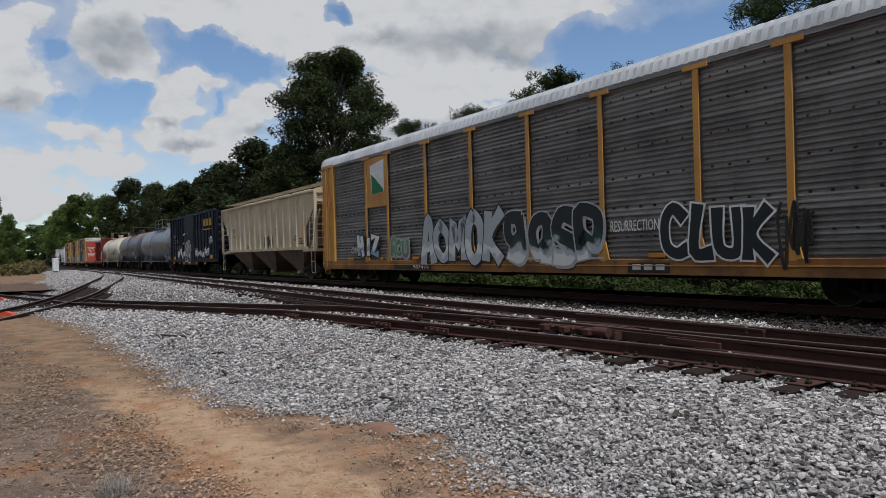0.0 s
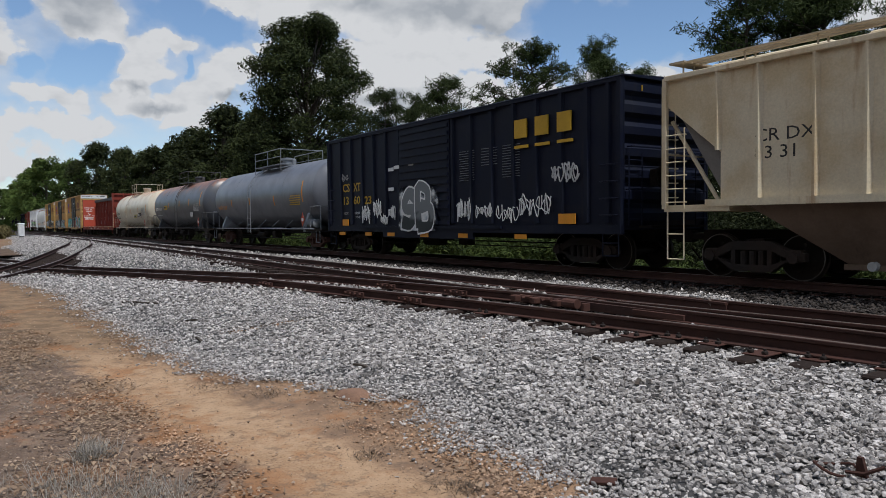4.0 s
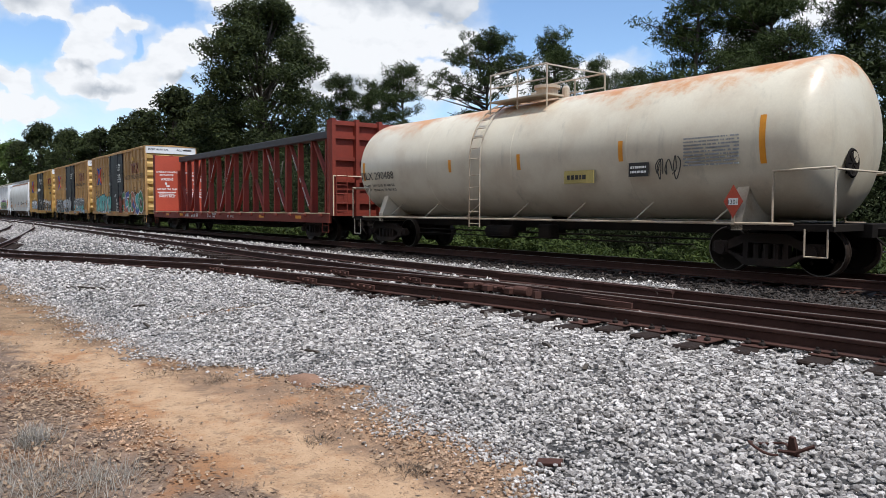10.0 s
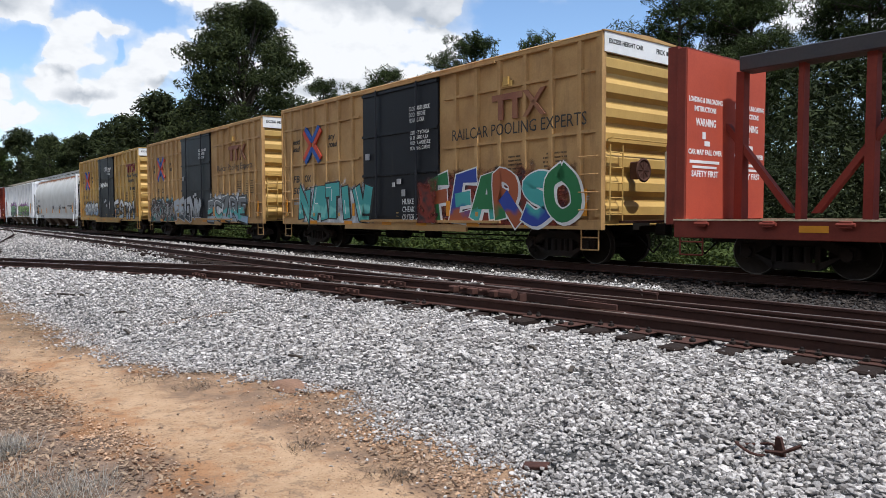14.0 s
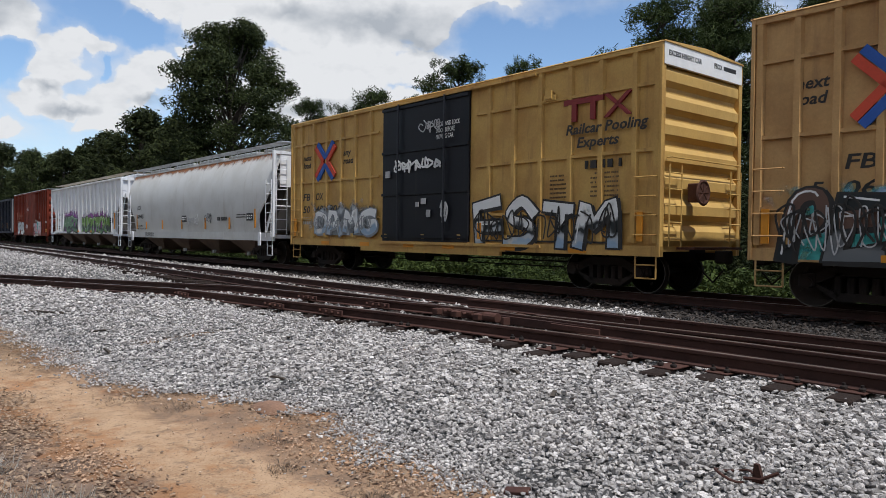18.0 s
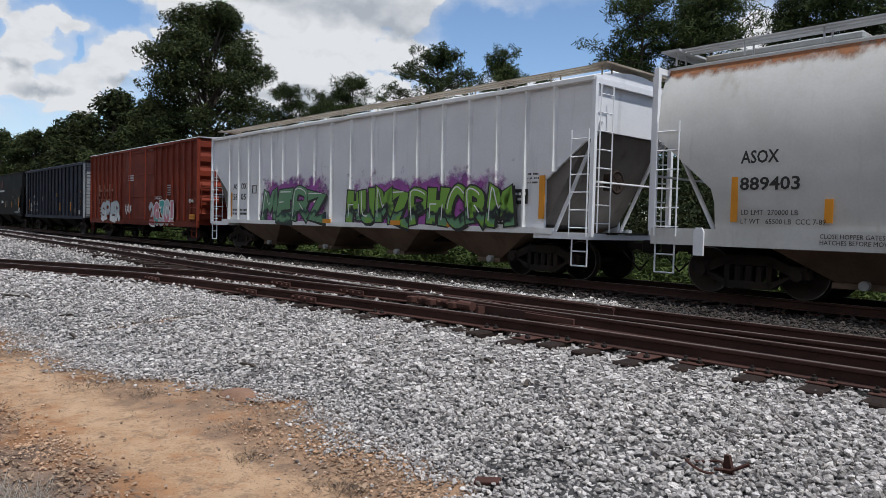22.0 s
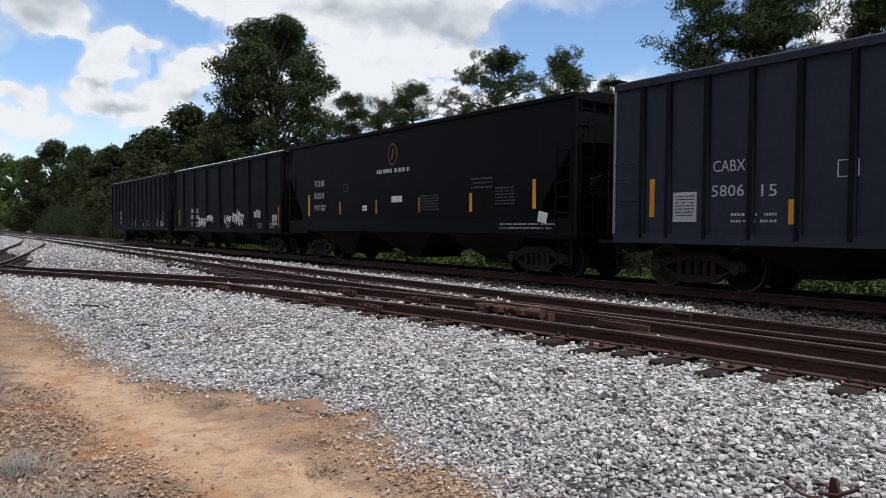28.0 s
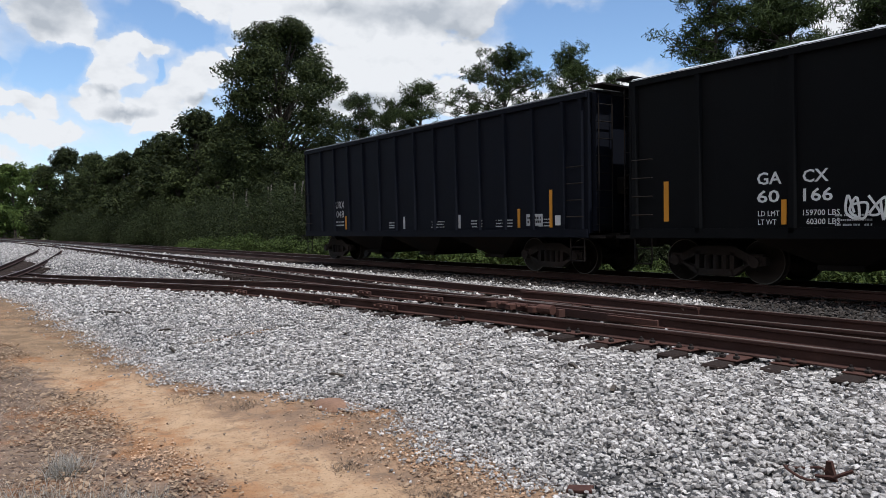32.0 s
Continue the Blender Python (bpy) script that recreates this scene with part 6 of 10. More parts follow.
def end_frame(car, s, half, z0, z1, mat, platform=True):
    """Ladders, corner posts, sloping braces and the platform at an open hopper end."""
    w = 1.6
    x = s * half
    for yy in (-w + 0.05, w - 0.05):
        part("end_post", Mesh().box(x - 0.05, x + 0.05, yy - 0.05, yy + 0.05, z0 - 0.1, z1 - 0.12), mat, car)
    part("end_header", Mesh().box(x - 0.05, x + 0.05, -w, w, z1 - 0.12, z1), mat, car)
    part("end_sill", Mesh().box(min(x, x - s * 1.6), max(x, x - s * 1.6), -w + 0.02, w - 0.02, z0 - 0.16, z0 - 0.02), mat, car)
    ladder(car, min(x - s * 0.08, x - s * 0.55), max(x - s * 0.08, x - s * 0.55), z0 - 0.1, z1 - 1.1, -w - 0.02, mat, 6)
    ladder(car, -w + 0.1, -w + 0.55, z0, z1 - 0.15, x + s * 0.12, mat, 8, axis="y", depth=-s * 0.08)
    stirrup(car, x - s * 0.08, x - s * 0.5, z0 - 0.1, mat)
    part("brace", Mesh().tube([(x, -1.3, z1 - 0.9), (x - s * 1.2, -1.3, z0)], 0.045, 6).tube([(x, 1.3, z1 - 0.9), (x - s * 1.2, 1.3, z0)], 0.045, 6).tube([(x + s * 0.05, -1.5, z0 + 1.1), (x + s * 0.05, 1.5, z0 + 1.1)], 0.025, 6), mat, car)
    if s > 0:
        brake_stand(car, x - 0.4, M["truck"], z0)


M["walk"] = material("walkway_grating", (0.40, 0.345, 0.26), 0.7, 0.1, second=(0.27, 0.22, 0.16), patch=0.5, grain=0.2)


def roof_walk(car, half, z, mat, width=0.62, side=-0.95):
    """Running boards with rails of grating along the roof."""
    m = Mesh()
    for yy in (-0.95, 0.95):
        for k in (-0.2, 0.0, 0.2):
            m.box(-half + 0.1, half - 0.1, yy + k - 0.06, yy + k + 0.06, z + 0.17, z + 0.195)
        n = int(half * 2 / 1.4)
        for i in range(n + 1):
            x = -half + 0.15 + (2 * half - 0.3) * i / n
            for k in (-0.18, 0.18):
                m.box(x - 0.014, x + 0.014, yy + k - 0.014, yy + k + 0.014, z - 0.1, z + 0.17)
    for s in (-1, 1):
        m.box(s * half - 0.3 if s > 0 else -half - 0.1, s * half + 0.1 if s > 0 else -half + 0.3, -1.3, 1.3, z + 0.16, z + 0.2)
    return part("running_board", m, mat, car)


def hatches(car, half, z, mat, n=5):
    pieces("roof_hatch", Mesh().box(-half / n * 0.8, half / n * 0.8, -0.38, 0.38, z, z + 0.14, 0.03), [(-half + 2 * half * (i + 0.5) / n, 0) for i in range(n)], mat, car)


def chutes(car, n, L, z0, mat, zlow=0.36, w=1.3):
    for i in range(n):
        x = -L / 2 + L * (i + 0.5) / n
        k = L / n / 2
        vs = [(x - k, -1.5, z0), (x + k, -1.5, z0), (x + k, 1.5, z0), (x - k, 1.5, z0), (x - 0.35, -0.8, zlow), (x + 0.35, -0.8, zlow), (x + 0.35, 0.8, zlow), (x - 0.35, 0.8, zlow)]
        part("hopper_chute", Mesh().add(vs, [(0, 1, 2, 3), (4, 7, 6, 5), (0, 4, 5, 1), (1, 5, 6, 2), (2, 6, 7, 3), (3, 7, 4, 0)]).box(x - 0.42, x + 0.42, -0.9, 0.9, zlow - 0.08, zlow + 0.02), mat, car)
        if mat is not M["black"]:
            part("outlet_cap", Mesh().cyl((x + 0.12, -1.02, zlow), (x + 0.12, -0.88, zlow), 0.085, 12), M["white_dim"], car, "pale round outlet cap")


def tucked(z0, z1, bulge, tuck):
    """Heights and insets of a rounded side: drawn in a little at the sill and rolling over towards the roof."""
    rows = []
    for i in range(13):
        u = i / 12
        rows.append((z0 + (z1 - z0) * u, bulge * max(0.0, 1 - u / 0.35) ** 2 + tuck * max(0.0, (u - 0.5) / 0.5) ** 2.1))
    return rows


def covered_hopper(label, L, z0, z1, mats, ribs, cut, roof_mat, chute_mat, chute_n=4, bulge=0.0, frame_mat=None, truck_in=1.75, sill=None, round_top=False, roof_rise=0.25, walkway=True, gear="dark", slope=None, tuck=0.0):
    """ribs: places of the side posts. cut: (z at the end, inset, z at the inset) of the cut-away lower corners."""
    side, ribm = mats
    half, w = L / 2, 1.6
    car = thing("hopper_car", label, "hopper car", "cars of the freight train")
    zc, inset, zi = cut
    poly = [(-half, z1), (half, z1), (half, zc), (half - inset, zi), (half - inset, z0), (-half + inset, z0), (-half + inset, zi), (-half, zc)]
    for s in (-1, 1):
        if bulge > 0:
            prof = [(z0 + (z1 - z0) * i / 12, bulge * (1 - math.sin(math.pi * (0.22 + 0.6 * i / 12)))) for i in range(13)] if not tuck else tucked(z0, z1, bulge, tuck)
            m, vs, fs = Mesh(), [], []
            xs_of = []
            for z, b in prof:
                if z >= zc:
                    e = half
                elif z <= zi:
                    e = half - inset
                else:
                    e = half - inset + inset * (z - zi) / (zc - zi)
                for x in (-e, e):
                    vs.append((x, s * (w - b), z))
                for x in (-e, e):
                    vs.append((x, s * (w - b - 0.06), z))
            for i in range(12):
                a = i * 4
                fs += [(a, a + 1, a + 5, a + 4), (a + 2, a + 6, a + 7, a + 3), (a, a + 4, a + 6, a + 2), (a + 1, a + 3, a + 7, a + 5)]
            fs += [(0, 2, 3, 1), (48, 49, 51, 50)]
            part("side_wall", m.add(vs, fs), side, car, smooth=True)
        else:
            y0, y1 = (-w + 0.09, -w + 0.15) if s < 0 else (w - 0.15, w - 0.09)
            part("side_wall", Mesh().prism(poly, "y", y0, y1), side, car)
        for x in ribs:
            y0, y1 = (-w, -w + 0.1) if s < 0 else (w - 0.1, w)
            zb = z0
            if abs(x) > half - inset:
                zb = zi + (zc - zi) * (abs(x) - half + inset) / inset
            o, k = (y0, y1) if s < 0 else (y1, y0)
            hat = [(x - 0.07, k), (x - 0.03, o), (x + 0.02, o), (x + 0.085, k)]
            part("side_post", Mesh().prism(hat if s < 0 else hat[::-1], "z", zb, z1 - 0.02), ribm, car)
        y0, y1 = (-w - 0.01, -w + 0.1) if s < 0 else (w - 0.1, w + 0.01)
        part("top_chord", Mesh().box(-half, half, y0 - s * tuck, y1 - s * tuck, z1 - 0.06, z1 + 0.05, 0.01), ribm, car)
        sl = sill or (z0 - 0.06, z0 + 0.08)
        part("side_sill", Mesh().box(-half + (0 if sill else inset - 0.3), half - (0 if sill else inset - 0.3), y0, y1, sl[0], sl[1]), ribm, car)
    # slope sheets and bulk inside the open ends
    m = Mesh().prism([(-half + 0.1, z1 - 0.05), (half - 0.1, z1 - 0.05), (half - 0.15, zc + 0.02), (half - inset - 0.05, z0 + 0.15), (half - inset - 0.4, z0 + 0.05), (-half + inset + 0.4, z0 + 0.05), (-half + inset + 0.05, z0 + 0.15), (-half + 0.15, zc + 0.02)], "y", -w + 0.16 + bulge + tuck, w - 0.16 - bulge - tuck)
    part("slope_sheet", m, slope or side, car, "grimy sloping end sheet, shade of the overhang in its colour" if slope else "")
    for s in (-1, 1):
        part("end_panel", Mesh().box(min(s * (half - 0.1), s * (half - 0.06)), max(s * (half - 0.1), s * (half - 0.06)), -w + 0.16 + tuck, w - 0.16 - tuck, zc + 0.05, z1 - 0.12), side, car)
    n, wr = 7, w - tuck
    prof = [(-wr - 0.01, z1 + 0.02)] + [(-wr + 2 * wr * i / n, z1 + 0.03 + roof_rise * math.sin(math.pi * i / n)) for i in range(n + 1)] + [(wr + 0.01, z1 + 0.02)]
    part("roof", Mesh().prism(prof, "x", -half, half), roof_mat, car)
    if walkway:
        roof_walk(car, half, z1 + roof_rise * 0.75, M["walk"] if not tuck else M["roof_galv"])
    hatches(car, half, z1 + roof_rise, roof_mat)
    fm = frame_mat or ribm
    for s in (-1, 1):
        end_frame(car, s, half, z0, z1, fm)
    chutes(car, chute_n, L - 2 * inset - 0.8, z0 + 0.05, chute_mat)
    running_gear(car, half, half - truck_in, gear, gear=False)
    return car


def tan_hopper():
    ribs = [-7.0, -6.1, -5.0, -4.1, -3.1, -2.15, -1.1, -0.1, 0.85, 1.85, 2.85, 3.85, 4.85, 5.85, 6.9]
    car = covered_hopper("rust-streaked tan covered hopper car with ribbed sides", 16.6, 1.56, 4.28, (M["tan"], M["tan"]), ribs, (3.7, 1.35, 2.6), M["tan"], M["brown_chute"], 3, slope=M["grime_shade"])
    text(car, "CR DX\n83 31", -6.2, 2.72, 0.24, M["letter_black"], 1.2, y=-1.514, label="black car number")
    scrawl(car, 0.45, 1.65, 1.6, 0.75, M["letter_black"], -1.516, 3, 5, 0.035, "black sprayed tag")
    text(car, "UGN", -3.2, 1.68, 0.24, M["letter_black"], 1.0, y=-1.514)
    m = Mesh()
    for i in range(16):
        a, b = 2 * math.pi * i / 16, 2 * math.pi * (i + 1) / 16
        m.prism([(2.55 + r * math.cos(t), 2.52 + r * math.sin(t)) for r, t in ((0.16, a), (0.16, b), (0.13, b), (0.13, a))], "y", -1.516, -1.53)
    part("emblem", m, M["letter_black"], car)
    bars(car, 5.25, 1.95, 0.5, 0.3, M["letter_black"], 2, -1.516, 0.9, 4)
    scrawl(car, 2.9, 1.75, 0.9, 0.6, M["white_dim"], -1.516, 9, 3, 0.02)
    stripe(car, 6.78, 1.75, 0.13, 1.0, M["mark"], -1.606)
    stripe(car, 3.4, 1.75, 0.1, 0.4, M["mark"], -1.516)
    bars(car, 6.0, 1.75, 0.6, 0.35, M["letter_black"], 3, -1.516, 0.4, 8)
    return car


def ribbed_grey_hopper():
    ribs = [-7.99, -7.19, -6.37, -5.49, -4.57, -3.77, -2.72, -1.69, -0.67, 0.43, 1.54, 2.6, 3.65, 4.7, 5.72, 6.7, 7.64, 8.49]
    car = covered_hopper("light grey covered hopper car with white ribs and green graffiti", 19.2, 1.12, 4.46, (M["grey_light"], M["white"]), ribs, (3.3, 1.35, 2.3), M["grey_light"], M["brown_chute"], 4, frame_mat=M["grey_light"], slope=M["grime_shade"])
    for words, x, z, wd in (("AS", -7.74, 2.38, 0.4), ("OX", -7.06, 2.38, 0.45), ("58", -7.74, 1.97, 0.4), ("051", -7.08, 1.97, 0.58)):
        text(car, words, x, z, 0.22, M["letter_black"], wd, y=-1.514, bold=0.006, label="black car number")
    bars(car, -7.74, 1.35, 1.3, 0.3, M["letter_black"], 2, -1.516, 0.5, 3)
    spray(car, "MERZ", -5.1, 1.12, 4.2, 1.2, [G["deep"], G["sage"], G["deep"], G["sage"]], M["letter_black"], y=-1.603, seed=3, rise=0.7, halo=(G["magenta"], G["purple"]), shine=M["white"], fat=0.125, label="dark green graffiti piece with a purple cloud")
    spray(car, "HUMZPHCRM", 0.35, 1.12, 7.0, 1.15, [G["deep"], G["lime"], G["sage"], G["dark"], G["lime"]], M["letter_black"], y=-1.603, seed=5, rise=0.6, halo=(G["magenta"], G["violet"]), shine=M["white"], fat=0.125, label="green graffiti piece with a purple and yellow cloud")
    for x in (-1.0, 2.6, 5.0):
        stripe(car, x, 1.16, 0.45, 0.13, M["mark"], -1.62)
    stripe(car, 8.13, 1.4, 0.16, 1.0, M["mark"], -1.58)
    stripe(car, -7.92, 1.3, 0.1, 0.95, M["mark"], -1.516)
    part("data_board", Mesh().box(7.1, 7.75, -1.563, -1.54, 1.75, 2.1), M["letter_black"], car, "small black stencil board")
    bars(car, 7.15, 1.8, 0.55, 0.25, M["white"], 2, -1.566, 0.5, 9)
    bars(car, 7.55, 2.2, 0.5, 0.3, M["letter_black"], 3, -1.516, 0.4, 9)
    part("emblem", Mesh().box(-6.1, -6.08, -1.516, -1.54, 2.2, 2.5).box(-5.82, -5.8, -1.516, -1.54, 2.2, 2.5).box(-6.1, -5.8, -1.516, -1.54, 2.48, 2.5).box(-6.1, -5.8, -1.516, -1.54, 2.2, 2.22), M["letter_black"], car)
    return car


def silver_hopper():
    car = covered_hopper("silver-grey smooth-sided hopper car with rust along its roof edge", 18.5, 1.2, 4.44, (M["silver"], M["silver"]), [], (3.1, 1.3, 1.95), M["silver_roof"], M["brown_chute"], 4, bulge=0.1, sill=(0.94, 1.26), frame_mat=M["grey_light"], slope=M["grime_shade"], tuck=0.45)
    m, rows = Mesh(), tucked(1.2, 4.44, 0.1, 0.45)[10:]
    m.add([(x, -1.6 + b - 0.005, z + 0.004) for z, b in rows for x in (-9.2, 9.2)], [(2 * i, 2 * i + 1, 2 * i + 3, 2 * i + 2) for i in range(2)])
    part("rust_stain", m, rust_bleed(), car, "orange rust creeping down from the roof edge", True)
    text(car, "ASOX", -7.46, 2.46, 0.22, M["letter_black"], 0.68, bold=0.006, y=-1.602)
    text(car, "889403", -7.46, 1.98, 0.22, M["letter_black"], 1.05, bold=0.006, y=-1.602, label="black car number")
    stripe(car, -7.62, 1.4, 0.12, 0.95, M["mark"], -1.592)
    text(car, "LD LMT  270000 LB", -7.42, 1.53, 0.09, M["letter_black"], 1.0, y=-1.602, label="black load figures")
    text(car, "LT WT   65500 LB  CCC 7-89", -7.42, 1.37, 0.09, M["letter_black"], 1.45, y=-1.602)
    text(car, "CLOSE HOPPER GATES AND ROOF\nHATCHES BEFORE MOVING CAR", -6.05, 1.14, 0.075, M["letter_black"], 1.5, y=-1.612)
    for x, h, z in ((7.62, 1.0, 1.45), (5.1, 0.5, 1.4), (2.4, 0.5, 1.4), (-0.6, 0.45, 1.4), (-3.4, 0.45, 1.4), (-6.0, 0.4, 1.4)):
        stripe(car, x, z, 0.13, h, M["mark"], -1.592)
    for x in (-0.5, 6.9):
        part("data_board", Mesh().box(x, x + 0.6, -1.6, -1.56, 1.75, 2.05), M["letter_black"], car, "small black stencil board")
        bars(car, x + 0.05, 1.8, 0.5, 0.2, M["white"], 2, -1.603, 0.5, 9)
    bars(car, 3.9, 1.75, 1.0, 0.2, M["letter_black"], 1, -1.604, 0.8, 3)
    bars(car, 5.9, 1.85, 0.9, 0.2, M["letter_black"], 2, -1.604, 0.4, 4)
    scrawl(car, 2.4, 1.6, 0.9, 0.6, M["faded_print"], -1.604, 6, 3, 0.007, "thin faded tag")
    scrawl(car, 0.4, 1.5, 1.3, 0.6, M["white_dim"], -1.604, 8, 4, 0.014)
    for s in (-1, 1):
        part("tie_down", Mesh().prism([(8.2 * s - 0.1, 0.75), (8.2 * s + 0.1, 0.75), (8.2 * s + 0.1, 1.2), (8.2 * s + 0.06, 1.28), (8.2 * s - 0.06, 1.28), (8.2 * s - 0.1, 1.2)], "y", -1.66, -1.612), M["grey_light"], car, "jacking eye plate")
    part("end_panel", Mesh().box(9.25, 9.28, -1.3, 1.4, 3.05, 4.3), M["grey_light"], car)
    # heading of the end writing, drawn as one plain grey block
    part("vent_panel", Mesh().box(9.285, 9.3, -0.62, 0.02, 3.92, 4.15), M["grey_mid"], car, "grey header block of the end writing")
    rows = Mesh()
    for i in range(8):
        rows.box(9.281, 9.285, -0.62, -0.62 + (0.75, 0.9, 0.55, 0.7, 0.3, 0.35, 0.62, 0.8)[i], 3.82 - 0.075 * i, 3.85 - 0.075 * i)
    part("small_print", rows, M["faded_print"], car, "rows of faded black stencilling")
    return car


M["plum_faded"] = material("faded_plum", (0.24, 0.085, 0.05), 0.65, second=(0.30, 0.14, 0.07), patch=0.5)
M["faded_print"] = material("faded_print", (0.075, 0.075, 0.08), 0.7)


def black_round_hopper():
    car = covered_hopper("black smooth-sided carbon hopper car with white lettering", 15.6, 1.16, 4.42, (M["hop_black"], M["hop_black"]), [], (3.3, 1.1, 1.8), M["hop_black"], M["black"], 3, bulge=0.12, sill=(1.1, 1.5), roof_rise=0.12, walkway=False)
    text(car, "TCHX", -5.6, 2.77, 0.23, M["white_dim"], 0.85, y=-1.602)
    text(car, "5050", -5.6, 2.31, 0.23, M["white_dim"], 0.8, y=-1.602, label="white car number")
    text(car, "LD LMT  224000\nLT WT   52000", -5.55, 1.98, 0.09, M["white_dim"], 0.92, y=-1.602, label="white load figures")
    part("emblem", Mesh().box(-3.27, -3.25, -1.604, -1.58, 2.5, 2.78).box(-3.01, -2.99, -1.604, -1.58, 2.5, 2.78).box(-3.25, -3.01, -1.604, -1.58, 2.76, 2.78).box(-3.25, -3.01, -1.604, -1.58, 2.5, 2.52), M["faded_print"], car)
    bars(car, -1.2, 3.0, 2.1, 0.16, M["white_dim"], 1, -1.602, 0.8, 7)
    m = Mesh()
    for i in range(20):
        a, b = 2 * math.pi * i / 20, 2 * math.pi * (i + 1) / 20
        m.prism([(-0.07 + r * 0.75 * math.cos(t), 3.6 + r * math.sin(t)) for r, t in ((0.36, a), (0.36, b), (0.3, b), (0.3, a))], "y", -1.606, -1.58)
    m.prism([(-0.17, 3.42), (-0.07, 3.42), (0.05, 3.78), (-0.07, 3.78)], "y", -1.606, -1.58)
    part("emblem", m, M["ring_dim"], car, "dull red ring emblem")
    for x, z, h in ((-6.1, 1.66, 0.95), (3.9, 1.7, 0.52), (6.42, 1.74, 0.8)):
        stripe(car, x, z, 0.11, h, M["mark"], -1.593)
    for x in (-3.6, -1.1, 1.4):
        stripe(car, x, 1.7, 0.08, 0.46, M["mark_worn"], -1.593, "reflector", "worn orange reflective strip")
    bars(car, 1.45, 1.75, 1.0, 0.5, M["faded_print"], 6, -1.6, 0.4, 18)
    bars(car, 3.95, 2.3, 0.9, 0.36, M["faded_print"], 3, -1.6, 0.4, 19)
    bars(car, 5.0, 1.85, 0.75, 0.5, M["faded_print"], 6, -1.6, 0.4, 20)
    stripe(car, -0.1, 2.05, 0.6, 0.2, M["white"], -1.604, "paper_label", "white paper label")
    bars(car, -1.95, 1.8, 0.26, 0.2, M["white"], 2, -1.6, 0.7, 2)
    bars(car, 5.15, 1.2, 2.1, 0.2, M["grey_mid"], 2, -1.612, 0.45, 4)
    part("paper_label", Mesh().prism([(6.62, 1.42), (6.92, 1.36), (6.97, 1.62), (6.67, 1.68)], "y", -1.618, -1.58), M["white"], car, "crooked white paper")
    return car


def box_hopper(label, mat, ribs, roof_mat, L=15.4, z0=1.05, z1=4.4, end_mat=None, rib_mat=None):
    """A straight-sided closed hopper: flat ribbed sides to the very ends, ladders on the ends."""
    half, w = L / 2, 1.6
    car = thing("hopper_car", label, "hopper car", "cars of the freight train")
    part("body", Mesh().box(-half, half, -w + 0.07, w - 0.07, z0, z1 - 0.02), mat, car)
    for s in (-1, 1):
        y0, y1 = (-w, -w + 0.08) if s < 0 else (w - 0.08, w)
        pieces("side_post", Mesh().prism([(-0.05, y0 if s < 0 else y1), (0.05, y0 if s < 0 else y1), (0.08, y1 if s < 0 else y0), (-0.08, y1 if s < 0 else y0)], "z", z0, z1 - 0.1), [(x, 0) for x in ribs], rib_mat or mat, car)
        part("top_chord", Mesh().box(-half, half, y0 - 0.01, y1 + 0.01, z1 - 0.12, z1 + 0.02), mat, car)
        part("side_sill", Mesh().box(-half, half, y0, y1, z0 - 0.1, z0 + 0.1), mat, car)
    n = 12
    roof = part("roof", Mesh().prism([(-w, z1 - 0.02), (0, z1 + 0.15), (w, z1 - 0.02)], "x", -half, half), roof_mat, car)
    pieces("roof_panel", Mesh().prism([(-w - 0.02, z1), (-w + 0.1, z1 + 0.07), (0, z1 + 0.2), (w - 0.1, z1 + 0.07), (w + 0.02, z1)], "x", 0.02, L / n - 0.02), [(-half + L * i / n, 0) for i in range(n)], roof_mat, roof)
    pieces("roof_rib", Mesh().prism([(-w, z1), (-w + 0.12, z1 + 0.09), (0, z1 + 0.24), (w - 0.12, z1 + 0.09), (w, z1)], "x", -0.05, 0.05), [(-half + L * (i + 1) / n, 0) for i in range(n - 1)], roof_mat, roof)
    em = end_mat or mat
    for s in (-1, 1):
        x = s * half
        wall = part("end_wall", Mesh().box(min(x, x + s * 0.03), max(x, x + s * 0.03), -w + 0.05, w - 0.05, z0, z1), em, car, "end with deep upright stiffeners")
        for yy, k in ((-1.15, 0.28), (1.15, 0.28), (0, 0.2)):
            part("stiffener", Mesh().box(min(x + s * 0.028, x + s * 0.18), max(x + s * 0.028, x + s * 0.18), yy - k, yy + k, z0 + 0.05, z1, 0.02), em, wall)
        ladder(car, -1.45, -0.98, z0, z1 - 0.1, x + s * 0.27, M["black"], 8, axis="y", depth=-s * 0.08)
        part("end_platform", Mesh().box(min(x, x + s * 0.5), max(x, x + s * 0.5), -1.5, 1.5, z0 - 0.12, z0 - 0.05), M["black"], car)
        part("roof_platform", Mesh().box(min(x, x + s * 0.45), max(x, x + s * 0.45), -1.5, 1.3, z1 + 0.12, z1 + 0.16), M["black"], car)
        stirrup(car, x - s * 0.1, x - s * 0.55, z0, M["black"])
        for zz in (z0 + 0.4, z0 + 0.8, z0 + 1.2, z0 + 1.6):
            grab(car, [(x - s * 0.1, -w, zz), (x - s * 0.1, -w - 0.06, zz), (x - s * 0.6, -w - 0.06, zz), (x - s * 0.6, -w, zz)], M["black"])
    brake_stand(car, half + 0.1, M["black"], z0)
    chutes(car, 3, L - 5.0, z0 + 0.02, M["black"], 0.42)
    running_gear(car, half, half - 1.75, gear=False)
    return car


